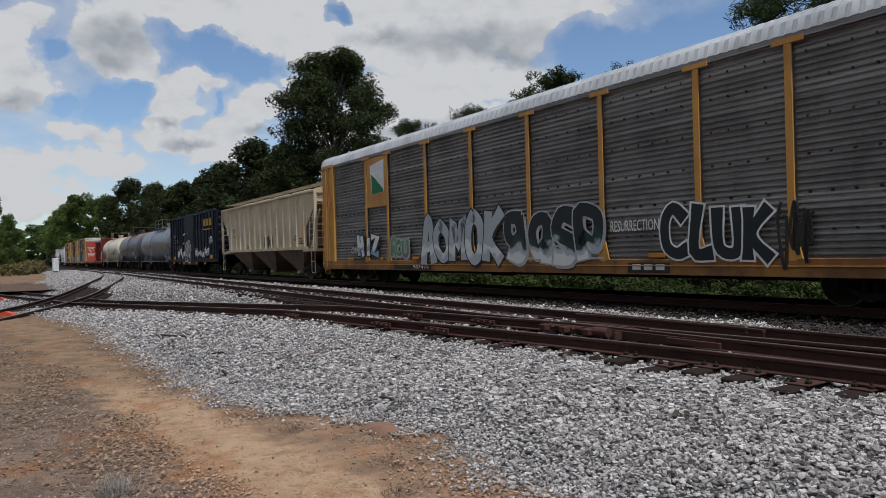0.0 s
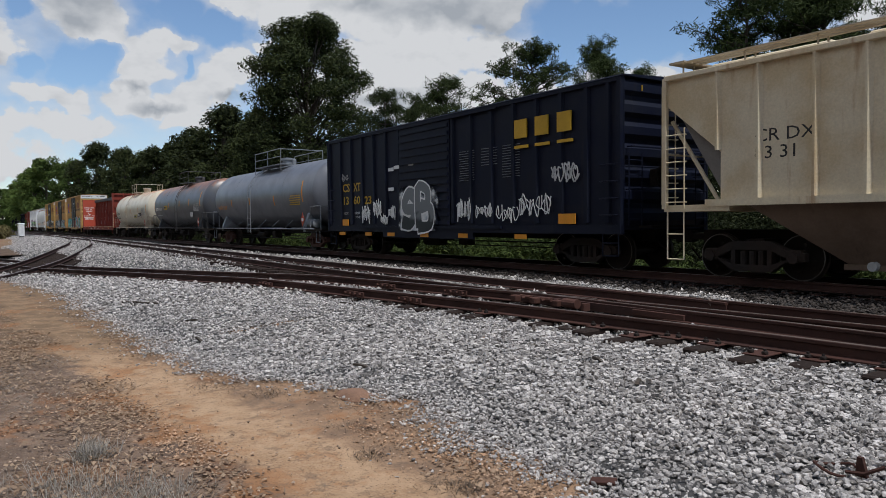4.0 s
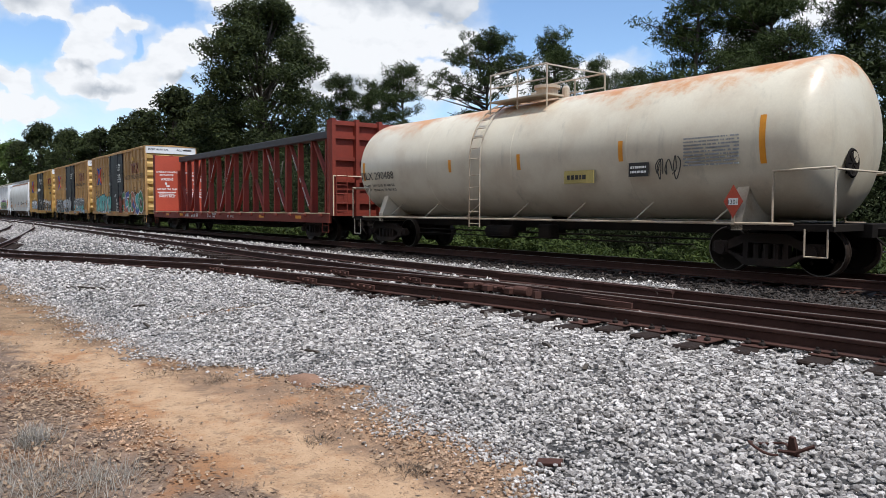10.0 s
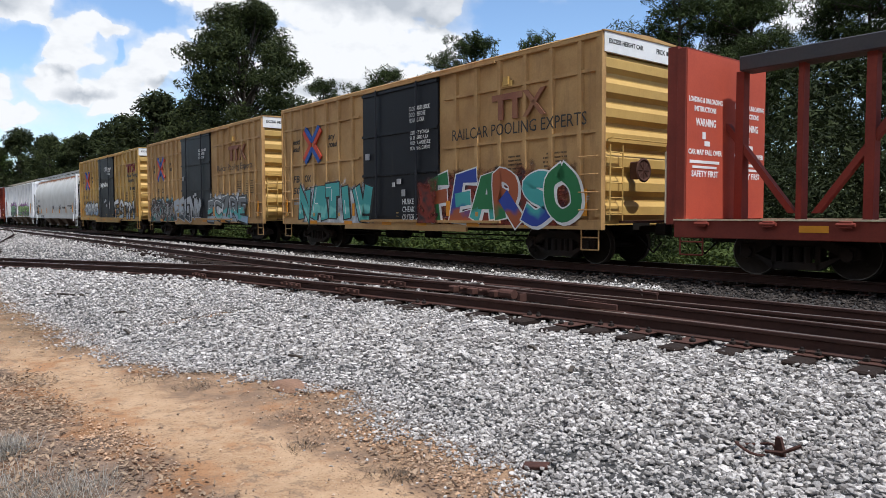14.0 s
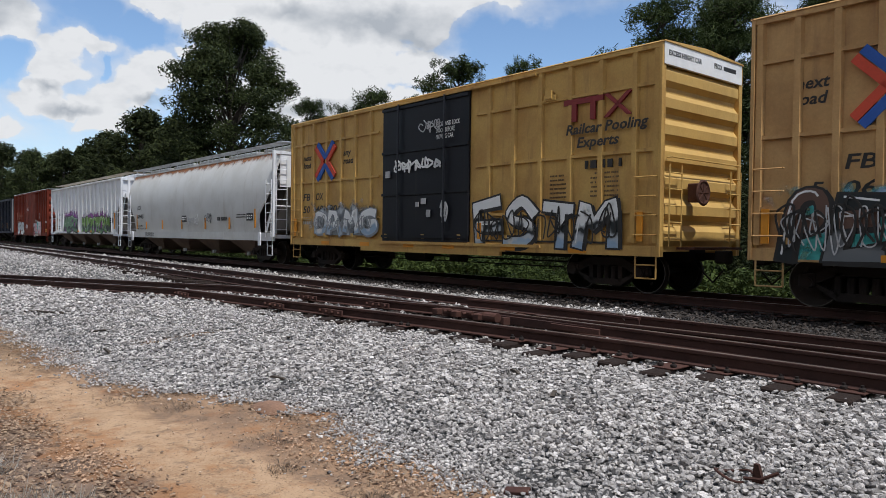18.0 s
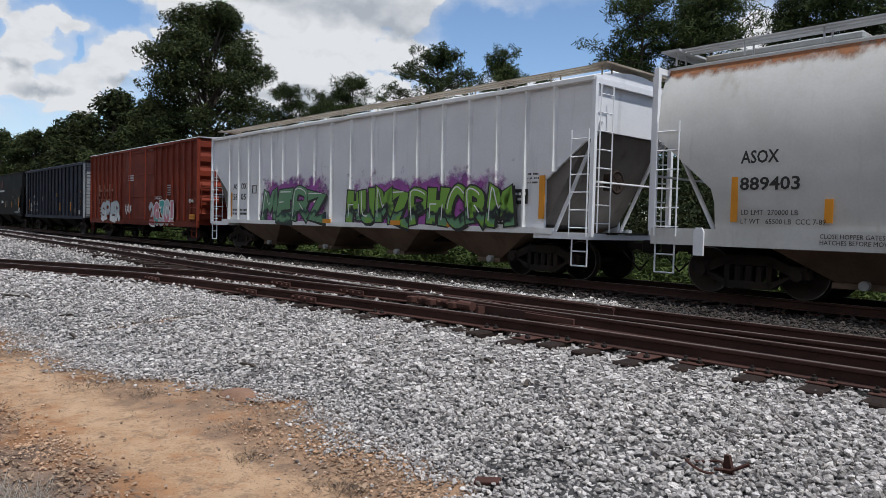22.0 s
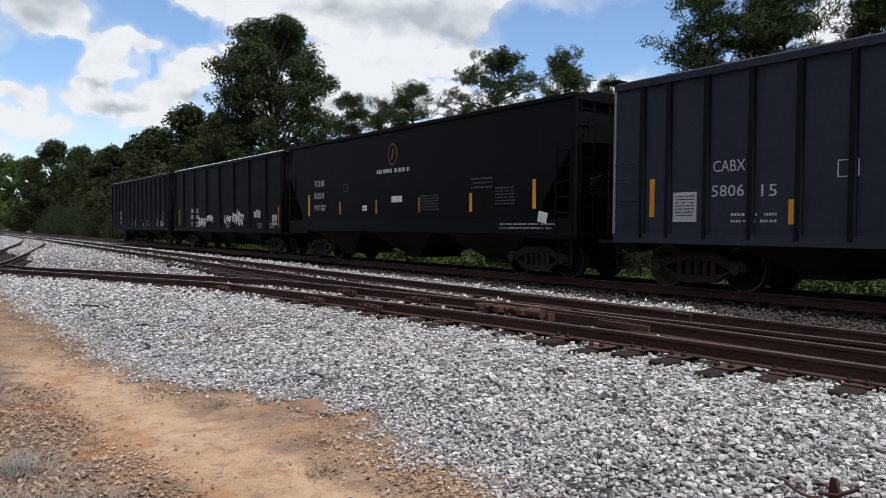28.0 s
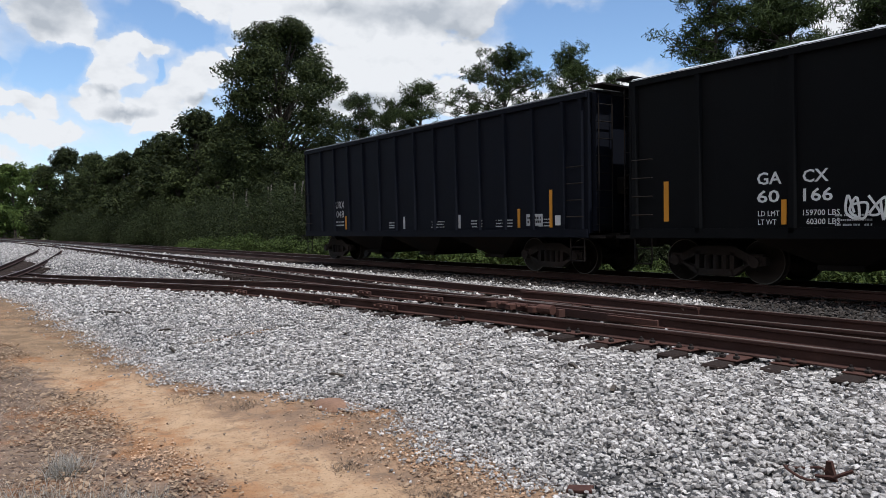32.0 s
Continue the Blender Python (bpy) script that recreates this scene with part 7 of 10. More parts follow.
def slate_hopper():
    ribs = [-6.97, -6.32, -5.44, -4.5, -3.6, -2.7, -1.8, -0.9, 0.0, 0.9, 1.8, 2.7, 3.6, 4.5, 5.5, 6.4, 7.3]
    car = box_hopper("slate-blue straight-sided hopper car with a pale end and dark ribs", M["slate"], ribs, M["slate"], end_mat=M["grey_mid"], rib_mat=M["charcoal"])
    text(car, "CABX", -5.3, 2.37, 0.22, M["white_dim"], 0.68, y=-1.535)
    text(car, "5806", -5.32, 1.89, 0.22, M["white_dim"], 0.68, y=-1.535, label="white car number")
    text(car, "15", -4.3, 1.87, 0.22, M["white_dim"], 0.3, y=-1.535)
    stripe(car, -6.78, 1.5, 0.12, 0.8, M["mark"], -1.535)
    stripe(car, -3.78, 1.35, 0.11, 0.45, M["mark"], -1.535)
    part("paper_label", Mesh().box(-6.2, -5.65, -1.54, -1.52, 1.4, 2.0), M["white_dim"], car, "white notice board")
    bars(car, -6.15, 1.5, 0.45, 0.45, M["letter_black"], 7, -1.543, 0.4, 3)
    bars(car, -4.9, 1.35, 0.9, 0.25, M["white_dim"], 2, -1.535, 0.4, 5)
    part("emblem", Mesh().box(-2.95, -2.93, -1.54, -1.52, 2.15, 2.45).box(-2.62, -2.6, -1.54, -1.52, 2.15, 2.45).box(-2.95, -2.6, -1.54, -1.52, 2.43, 2.45).box(-2.95, -2.6, -1.54, -1.52, 2.15, 2.17), M["white_dim"], car)
    for x in (2.2, 4.8, 7.0):
        stripe(car, x, 1.45 if x < 6 else 1.7, 0.11, 0.55 if x < 6 else 1.0, M["mark"], -1.54)
    bars(car, 1.2, 2.4, 0.5, 0.25, M["letter_yellow"], 2, -1.535, 0.5, 3)
    part("data_board", Mesh().box(5.6, 6.2, -1.545, -1.52, 1.35, 1.65), M["letter_black"], car)
    part("paper_label", Mesh().box(6.75, 7.05, -1.55, -1.52, 1.25, 1.5), M["white"], car, "white paper label")
    return car


def black_box_hopper():
    ribs = [-7.5, -5.9, -3.95, -2.0, 0.0, 2.0, 3.95, 5.9, 7.5]
    car = box_hopper("black straight-sided hopper car with white numbers and tags", M["hop_black"], ribs, M["roof_galv"], 15.2)
    w = M["white"]
    for words, x, z, wd, hh in (("GA", -4.64, 1.97, 0.48, 0.22), ("CX", -3.77, 1.97, 0.46, 0.22), ("60", -4.64, 1.63, 0.44, 0.22), ("166", -3.76, 1.63, 0.52, 0.22), ("LD LMT", -4.62, 1.37, 0.42, 0.1), ("159700 LBS", -3.76, 1.37, 0.64, 0.1), ("LT WT", -4.62, 1.21, 0.36, 0.1), ("60300 LBS", -3.7, 1.21, 0.58, 0.1)):
        text(car, words, x, z, hh, w, wd, y=-1.535, bold=0.005 if hh > 0.2 else 0.0, label="white car lettering")
    stripe(car, -6.75, 1.3, 0.12, 0.85, M["mark"], -1.535)
    stripe(car, -4.16, 1.21, 0.1, 0.46, M["mark"], -1.54)
    for i, (x, z, wd, hh, n, thick) in enumerate(((-3.0, 1.15, 1.15, 0.62, 3, 0.02), (-1.75, 1.4, 1.0, 0.45, 4, 0.017), (0.9, 1.35, 1.0, 0.5, 3, 0.016), (2.0, 1.25, 1.5, 0.8, 4, 0.026), (4.7, 1.55, 0.8, 0.5, 3, 0.013))):
        scrawl(car, x, z, wd, hh, w, -1.606, i + 2, n, thick)
    for x, wd in ((-3.2, 0.6), (0.9, 0.5), (4.9, 0.6), (6.3, 0.5)):
        bars(car, x, 1.15, wd, 0.25, M["white_dim"], 3, -1.535, 0.4, int(x * 7 + 40))
    part("data_board", Mesh().box(6.6, 7.1, -1.545, -1.52, 1.3, 1.75), M["white_dim"], car)
    stripe(car, 7.25, 1.2, 0.12, 0.9, M["mark"], -1.54)
    return car


def charcoal_hopper():
    ribs = [-7.5, -6.3, -5.2, -4.1, -3.0, -1.9, -0.8, 0.3, 1.4, 2.5, 3.6, 4.7, 5.8, 6.9, 7.5]
    car = box_hopper("charcoal hopper car at the end of the train", M["charcoal"], ribs, M["charcoal_roof"], 15.4)
    w = M["white_dim"]
    text(car, "FURX", -5.3, 2.0, 0.26, w, 0.85, y=-1.535)
    text(car, "6048", -5.3, 1.65, 0.26, w, 0.8, y=-1.535, label="white car number")
    bars(car, -5.3, 1.3, 0.8, 0.25, w, 2, -1.535, 0.4, 3)
    for x, h in ((-4.4, 0.5), (-0.4, 0.4), (2.6, 0.4), (5.2, 0.5), (6.4, 0.95)):
        stripe(car, x, 1.2, 0.1, h, M["mark"] if x > 5 or x < -4 else w, -1.535)
    for x, wd in ((-1.3, 0.4), (1.2, 0.7), (3.2, 0.5), (4.3, 0.7), (6.0, 0.4)):
        bars(car, x, 1.2, wd, 0.25, w, 3, -1.535, 0.4, int(x * 7 + 40))
    part("data_board", Mesh().box(5.55, 6.15, -1.545, -1.52, 1.25, 1.55), w, car)
    bars(car, 5.6, 1.3, 0.5, 0.2, M["letter_black"], 2, -1.55, 0.6, 3)
    part("paper_label", Mesh().box(6.6, 6.9, -1.545, -1.52, 1.25, 1.5), M["white"], car, "white paper label")
    # end-of-train device on the rear coupler
    part("rear_marker", Mesh().box(-8.5, -8.3, -0.15, 0.15, 0.9, 1.3, 0.02), M["mark"], car, "orange end-of-train box")
    return car


# ---------------------------------------------------------------- tank cars
def tank_material(name, base, low, patch_rust, rust_level, stain):
    """Painted tank: rust bleeding from the top walkway, dirt lower down in broken streaks."""
    mat = material(name, base, 0.38, second=low, patch=0.45, grain=0.05, streak=stain, streak_colour=tuple(c * 0.45 for c in base), bump=0.04, spec=0.7)
    if patch_rust > 0:
        nt = mat.node_tree
        N, L = nt.nodes.new, nt.links.new
        bsdf = nt.nodes["Principled BSDF"]
        src = bsdf.inputs["Base Color"].links[0].from_socket
        tc, sep = N("ShaderNodeTexCoord"), N("ShaderNodeSeparateXYZ")
        L(tc.outputs["Object"], sep.inputs[0])
        mp = N("ShaderNodeMapping")
        mp.inputs["Scale"].default_value = (0.55, 0.5, 0.6) if base[0] > 0.3 else (1.0, 0.6, 0.35)
        L(tc.outputs["Object"], mp.inputs["Vector"])
        nz = N("ShaderNodeTexNoise")
        nz.inputs["Scale"].default_value, nz.inputs["Detail"].default_value, nz.inputs["Roughness"].default_value = 1.6, 9, 0.7
        L(mp.outputs[0], nz.inputs["Vector"])
        up = N("ShaderNodeMapRange")
        up.inputs["From Min"].default_value, up.inputs["From Max"].default_value, up.inputs["To Max"].default_value = rust_level, 4.25, 0.5
        L(sep.outputs["Z"], up.inputs["Value"])
        sm = N("ShaderNodeMath")
        sm.operation = "ADD"
        L(nz.outputs["Fac"], sm.inputs[0])
        L(up.outputs["Result"], sm.inputs[1])
        edge = N("ShaderNodeMapRange")
        edge.interpolation_type = "SMOOTHSTEP"
        edge.inputs["From Min"].default_value, edge.inputs["From Max"].default_value, edge.inputs["To Max"].default_value = (0.8, 1.02, patch_rust) if base[0] > 0.3 else (0.7, 0.92, patch_rust)
        L(sm.outputs[0], edge.inputs["Value"])
        mx = N("ShaderNodeMix")
        mx.data_type = "RGBA"
        L(edge.outputs["Result"], mx.inputs["Factor"])
        L(src, mx.inputs["A"])
        mx.inputs["B"].default_value = (0.50, 0.21, 0.055, 1) if base[0] > 0.3 else (0.27, 0.12, 0.065, 1)
        L(mx.outputs["Result"], bsdf.inputs["Base Color"])
    return mat


def tank_car(label, L, mat, trim, ladder_x, plat, gear="dark", zc=2.62, r=1.58):
    half = L / 2
    car = thing("tank_car", label, "tank car", "cars of the freight train")
    head = 0.62
    prof = [(-half + head * (1 - math.cos(math.pi / 2 * i / 8)), r * math.sin(math.pi / 2 * i / 8)) for i in range(9)]
    prof[0] = (-half, 0.02)
    rings = []
    for k in (-1, 0, 1):
        x = k * (half - head) * 0.5
        rings += [(x - 0.02, r), (x - 0.02, r + 0.006), (x + 0.02, r + 0.006), (x + 0.02, r)]
    prof = prof + rings + [(-a, b) for a, b in reversed(prof)]
    part("tank", Mesh().lathe(prof, (0, 0, zc), "x", 56), mat, car, smooth=True)
    # dome, platform and rails
    px = (plat[0] + plat[1]) / 2
    top = zc + r
    part("manway", Mesh().lathe([(-0.1, 0.3), (0.32, 0.3), (0.34, 0.36), (0.42, 0.36), (0.46, 0.15)], (px, 0, top), "z", 20).lathe([(0, 0.1), (0.3, 0.1), (0.36, 0.05)], (px + 0.6, 0.1, top), "z", 12).cyl((px - 0.5, 0, top - 0.05), (px - 0.5, 0, top + 0.3), 0.1, 10), trim, car, "manway dome and valves")
    part("platform", Mesh().box(plat[0], plat[1], -1.15, -0.5, top - 0.04, top, 0.0).box(plat[0], plat[1], 0.5, 1.15, top - 0.04, top).box(plat[0], plat[0] + 0.35, -0.5, 0.5, top - 0.0, top + 0.04), trim, car)
    m = Mesh()
    z2 = top + 0.72
    for yy in (-1.12, 1.12):
        m.tube([(plat[0], yy, top - 0.35), (plat[0], yy, z2), (plat[1], yy, z2 + 0.02), (plat[1], yy, top - 0.35)], 0.022, 6)
        m.tube([(plat[0], yy, top + 0.36), (plat[1], yy, top + 0.36)], 0.018, 6)
        m.tube([(px, yy, top - 0.3), (px, yy, z2)], 0.02, 6)
    m.tube([(plat[1], -1.12, z2), (plat[1], 1.12, z2)], 0.02, 6)
    part("platform_rail", m, trim, car)
    # curved ladder
    for s in (-1, 1):
        m = Mesh()
        arc = [(s * -(r + 0.1) * math.cos(t), zc + (r + 0.1) * math.sin(t)) for t in (radians(70 - 10 * i) for i in range(8))]
        arc = [(-abs(a) * 1 if s > 0 else abs(a), b) for a, b in arc] + [((-1 if s > 0 else 1) * (r + 0.1), 0.75)]
        for x in (ladder_x - 0.22, ladder_x + 0.22):
            m.sweep_round([(x, a, b) for a, b in arc], 0.02, 5)
        lad = part("ladder", m, trim, car)
        rung = Mesh().cyl((ladder_x - 0.22, 0, 0), (ladder_x + 0.22, 0, 0), 0.016, 5).data("rung", trim)
        for a, b in arc[:-1] + [(arc[-1][0], 0.85 + 0.33 * i) for i in range(5)]:
            ob = new("rung", rung)
            ob.parent = lad
            ob.matrix_basis = pose(0, a, b)
    # bolsters, long rail, end platforms
    for s in (-1, 1):
        x = s * (half - 1.7)
        pts = [(-1.5, 0.85), (1.5, 0.85), (1.5, 1.1), (1.25, 1.75), (0.9, 1.45), (0, 1.2), (-0.9, 1.45), (-1.25, 1.75), (-1.5, 1.1)]
        part("saddle", Mesh().prism(pts, "x", x - 0.12, x + 0.12), trim, car)
        e = s * (half + 0.1)
        part("end_platform", Mesh().box(min(e, e - s * 2.0), max(e, e - s * 2.0), -1.5, 1.5, 0.86, 0.98, 0.0), M["black"] if trim is not M["tank_white"] else trim, car)
        for yy in (-1.5, 1.5):
            part("side_rail", Mesh().tube([(e - s * 1.1, yy, 0.95), (e - s * 1.1, yy, 1.95), (e, yy, 1.98), (e, yy, 0.95)], 0.024, 6), trim, car)
            part("step", Mesh().tube([(e - s * 0.1, yy, 0.9), (e - s * 0.1, yy, 0.4), (e - s * 0.5, yy, 0.4), (e - s * 0.5, yy, 0.9)], 0.018, 5), trim, car)
        part("end_rail", Mesh().tube([(e, -1.5, 1.95), (e, 1.5, 1.95)], 0.02, 6), trim, car)
        part("hazard_placard", Mesh().prism([(s * (half - 1.75), 1.08), (s * (half - 1.75) + 0.2, 1.4), (s * (half - 1.75), 1.72), (s * (half - 1.75) - 0.2, 1.4)], "y", -1.56, -1.55), M["red_bright"], car, "red diamond hazard placard") if s > 0 else None
        if s > 0:
            x = half - 1.75
            part("placard_text", Mesh().box(x - 0.1, x + 0.1, -1.566, -1.55, 1.33, 1.46), M["white"], car)
            part("placard_post", Mesh().box(x - 0.03, x + 0.03, -1.55, -1.52, 0.95, 1.5), trim, car)
    m = Mesh()
    for yy in (-1.52, 1.52):
        m.tube([(-half + 0.6, yy, 0.98), (half - 0.6, yy, 0.98)], 0.028, 6)
        for i in range(7):
            x = -half + 2.2 + (L - 4.4) * i / 6
            m.tube([(x, yy, 0.98), (x + 0.3, yy * 0.78, 1.4)], 0.018, 5)
    part("side_rail", m, trim, car)
    running_gear(car, half + 0.35, half - 1.35, gear, (0.74, 0.98))
    part("bottom_outlet", Mesh().cyl((0.3, 0, 1.1), (0.3, 0, 0.55), 0.22, 12, 0.16).box(-0.1, 0.7, -0.3, 0.3, 0.7, 0.76), M["black"], car)
    brake_stand(car, half - 0.35, M["black"], 0.95)
    return car


def on_tank(zc, r, z):
    """y of the tank's skin at height z on the side that faces south."""
    return -math.sqrt(max(r * r - (z - zc) ** 2, 0.01))


def tank_stripes(car, rows, zc=2.62, r=1.58):
    for x, z, h in rows:
        m = Mesh()
        n = 6
        for i in range(n):
            a, b = z + h * i / n, z + h * (i + 1) / n
            ya, yb = on_tank(zc, r, a), on_tank(zc, r, b)
            m.add([(x, ya - 0.008, a), (x + 0.12, ya - 0.008, a), (x + 0.12, yb - 0.008, b), (x, yb - 0.008, b)], [(0, 1, 2, 3)])
        part("reflector", m, M["mark"], car, "orange reflective strip")


def tank_text(car, words, x, z, h, mat, width, zc=2.62, r=1.58, label=""):
    tilt = math.degrees(math.asin((z + h / 2 - zc) / r))
    return text(car, words, x, z, h, mat, width, y=on_tank(zc, r, z + h / 2) - 0.012, turn=(90 - tilt, 0, 0), label=label)


def grey_tank():
    car = tank_car("blue-grey tank car with a small cylinder on its end platform", 15.6, M["tank_a"], M["tank_grey"], -0.84, (-1.3, 2.4), "rust")
    tank_stripes(car, ((6.0, 2.2, 0.95), (2.45, 2.1, 0.5), (-1.15, 2.2, 0.4), (-4.2, 2.2, 0.4)))
    part("air_cylinder", Mesh().lathe([(-0.5, 0.04), (-0.42, 0.2), (0.42, 0.2), (0.5, 0.04)], (6.55, -1.25, 1.22), "x", 18), M["tank_grey"], car, "small grey air cylinder", True)
    tank_text(car, "NATX 15049", -6.58, 2.06, 0.22, M["mark"], 1.57, label="worn orange car number")
    bars(car, 4.6, 2.05, 1.2, 0.5, M["letter_yellow"], 5, -1.578, 0.4, 4)
    return car


def dark_tank():
    car = tank_car("dark grey tank car with brown rust along its top", 15.1, M["tank_b"], M["tank_dark_trim"], 0.4, (-0.5, 1.8))
    tank_stripes(car, ((6.3, 2.4, 0.95), (3.55, 2.5, 0.45), (0.95, 2.5, 0.4), (-2.2, 2.5, 0.35), (-6.9, 2.3, 0.7)))
    tank_text(car, "NATX 15039", -6.35, 2.3, 0.24, M["white"], 1.95, label="white car number")
    bars(car, -6.3, 1.9, 1.6, 0.26, M["white_dim"], 2, on_tank(2.62, 1.58, 2.0) - 0.01, 0.4, 5)
    part("notice", Mesh().box(-3.6, -2.6, -1.598, -1.585, 2.35, 2.65), M["letter_yellow"], car, "yellow notice board")
    bars(car, -3.5, 2.42, 0.8, 0.16, M["letter_black"], 1, -1.6, 0.8, 5)
    bars(car, 4.75, 2.1, 1.25, 0.5, M["white_dim"], 7, -1.586, 0.3, 6)
    part("data_board", Mesh().box(3.9, 4.45, -1.58, -1.55, 1.75, 2.05), M["white_dim"], car)
    return car


def cream_tank():
    car = tank_car("cream tank car streaked with orange rust along its top", 16.0, M["tank_c"], M["tank_cream_trim"], -1.3, (-1.3, 0.85))
    tank_stripes(car, ((6.75, 2.1, 0.9), (3.5, 2.3, 0.45), (0.25, 2.25, 0.4), (-2.6, 2.3, 0.35), (-7.3, 2.2, 0.6)))
    tank_text(car, "TILX 290488", -7.45, 2.22, 0.24, M["letter_black"], 2.0, label="black car number")
    tank_text(car, "LD LMT  197100 LB  89 400 KG", -7.4, 1.98, 0.085, M["letter_black"], 1.9, label="black load figures")
    tank_text(car, "LT WT   65900 LB  29 900 KG", -7.4, 1.84, 0.085, M["letter_black"], 1.9)
    bars(car, 5.15, 2.1, 1.2, 0.6, M["grey_mid"], 9, -1.586, 0.45, 6)
    text(car, "1301", 6.15, 1.35, 0.085, M["letter_black"], 0.19, y=-1.568, label="black hazard number")
    part("data_board", Mesh().box(3.8, 4.3, -1.59, -1.56, 1.95, 2.25), M["letter_black"], car)
    bars(car, 3.85, 2.0, 0.4, 0.2, M["white"], 2, -1.593, 0.5, 6)
    part("notice", Mesh().box(1.9, 2.8, -1.575, -1.54, 1.85, 2.15), M["notice_tan"], car, "faded yellow notice")
    bars(car, 2.0, 1.93, 0.7, 0.13, M["letter_black"], 1, -1.58, 0.8, 5)
    scrawl(car, 4.5, 1.85, 0.6, 0.55, M["letter_black"], -1.588, 5, 3, 0.01, "thin black tag")
    return car


# ---------------------------------------------------------------- centre-beam flat car
def centre_beam():
    half = 11.2
    car = thing("centerbeam_flatcar", "empty red centre-beam flat car with a dark top beam", "flat car", "cars of the freight train")
    rd = M["red"]
    part("deck", Mesh().box(-half, half, -1.45, 1.45, 0.98, 1.06).box(-half, half, -1.6, -1.5, 0.72, 1.08, 0.01).box(-half, half, 1.5, 1.6, 0.72, 1.08, 0.01), rd, car)
    part("side_sill_lip", Mesh().box(-half, half, -1.63, -1.5, 1.06, 1.09).box(-half, half, 1.5, 1.63, 1.06, 1.09), M["tan"], car, "worn pale deck edge")
    part("top_beam", Mesh().box(-half + 0.6, half - 0.6, -0.26, 0.26, 4.12, 4.42, 0.02), M["top_beam"], car, "dark grey top beam")
    xs = [1.253 * (i - 9) + 0.627 for i in range(18)]
    for i, x in enumerate(xs):
        wide = i % 2 == 0
        m = Mesh()
        m.prism([(-0.14, 1.06), (0.14, 1.06), (0.11, 4.14), (-0.11, 4.14)], "x", x - (0.085 if wide else 0.055), x + (0.085 if wide else 0.055))
        part("post", m, rd, car)
    # diagonal braces, mirrored about the middle, crossing in the middle bay
    for k, (a, b) in enumerate((((-11.0, 3.1), (-9.55, 1.2)), ((-9.1, 1.2), (-6.95, 4.12)), ((-6.65, 1.2), (-4.65, 4.12)), ((-4.15, 1.2), (-2.1, 4.12)), ((-1.7, 1.2), (0.4, 4.12)))):
        for s in (1, -1):
            p, q = (a, b) if s > 0 else ((-a[0], a[1]), (-b[0], b[1]))
            part("diagonal_brace", Mesh().prism([(p[0] - 0.075, p[1]), (p[0] + 0.075, p[1]), (q[0] + 0.075, q[1]), (q[0] - 0.075, q[1])], "y", -0.075 - 0.012 * (s > 0), 0.075), rd, car)
            if k in (2, 3):
                d = Vector((q[0] - p[0], q[1] - p[1]))
                n = Vector((-d.y, d.x)).normalized() * 0.04
                p0, p1 = Vector(p) + d * 0.06, Vector(p) + d * (0.85 if k == 2 else 0.9)
                mm = Mesh()
                for j in range(22):
                    if j in (8, 9, 14):
                        continue
                    u, v = p0 + (p1 - p0) * (j / 22), p0 + (p1 - p0) * ((j + 0.62) / 22)
                    mm.prism([(u.x + n.x, u.y + n.y), (u.x - n.x, u.y - n.y), (v.x - n.x, v.y - n.y), (v.x + n.x, v.y + n.y)], "y", -0.094, -0.08)
                part("small_print", mm, M["white_dim"], car)
    for s in (-1, 1):
        x = s * (half - 0.12)
        part("bulkhead", Mesh().box(x - 0.1, x + 0.1, -1.58, 1.58, 1.06, 4.5, 0.01), rd, car, "red end bulkhead")
        for yy in (-1.5, -0.5, 0.5, 1.5):
            part("bulkhead_post", Mesh().box(min(x + s * 0.1, x + s * 0.32), max(x + s * 0.1, x + s * 0.32), yy - 0.07, yy + 0.07, 0.98, 4.55), rd, car)
        for z in (1.5, 2.3, 3.1, 3.9, 4.4):
            part("bulkhead_rib", Mesh().box(min(x + s * 0.1, x + s * 0.2), max(x + s * 0.1, x + s * 0.2), -1.5, 1.5, z - 0.07, z + 0.07), rd, car)
        ladder(car, -1.45, -1.0, 1.0, 2.6, x + s * 0.4, rd, 5, axis="y", depth=-s * 0.1)
        stirrup(car, x, x - s * 0.5, 0.9, rd)
        m = Mesh().tube([(x + s * 0.35, -1.55, 1.0), (x + s * 0.35, -1.55, 2.45), (x + s * 0.35, 1.5, 2.45), (x + s * 0.35, 1.5, 1.0)], 0.022, 6)
        part("end_rail", m, M["tan"], car, "pale pipe handrail")
    # inner face of the rear bulkhead, sunlight painted in, with the loading notice on each half
    fx = -half + 0.22
    face = part("bulkhead_face", Mesh().box(fx, fx + 0.02, -1.56, 1.56, 1.09, 4.46), M["red_bright"], car, "bulkhead face with sunlight in its brighter red, and white writing")
    for y0 in (-1.5, 0.25):
        wd, fy = 1.25, fx + 0.024
        for words, dy, z, hh, ww in (("LOADING & UNLOADING", 0, 3.45, 0.1, wd), ("INSTRUCTIONS", 0.2, 3.27, 0.1, wd * 0.65), ("WARNING", 0.25, 2.98, 0.15, wd * 0.6), ("CAR MAY FALL OVER", 0, 2.4, 0.1, wd), ("SAFETY FIRST", 0.12, 1.95, 0.12, wd * 0.8)):
            me, lo, hi = text_mesh(words, hh / 0.69, M["white"], 0.004)
            ob = new("lettering", me)
            ob.parent = face
            ob.matrix_basis = pose(fy, y0 + dy, z, 90, 0, 90) @ Matrix.Diagonal((ww / (hi - lo), 1, 1, 1)) @ Matrix.Translation((-lo, 0, 0))
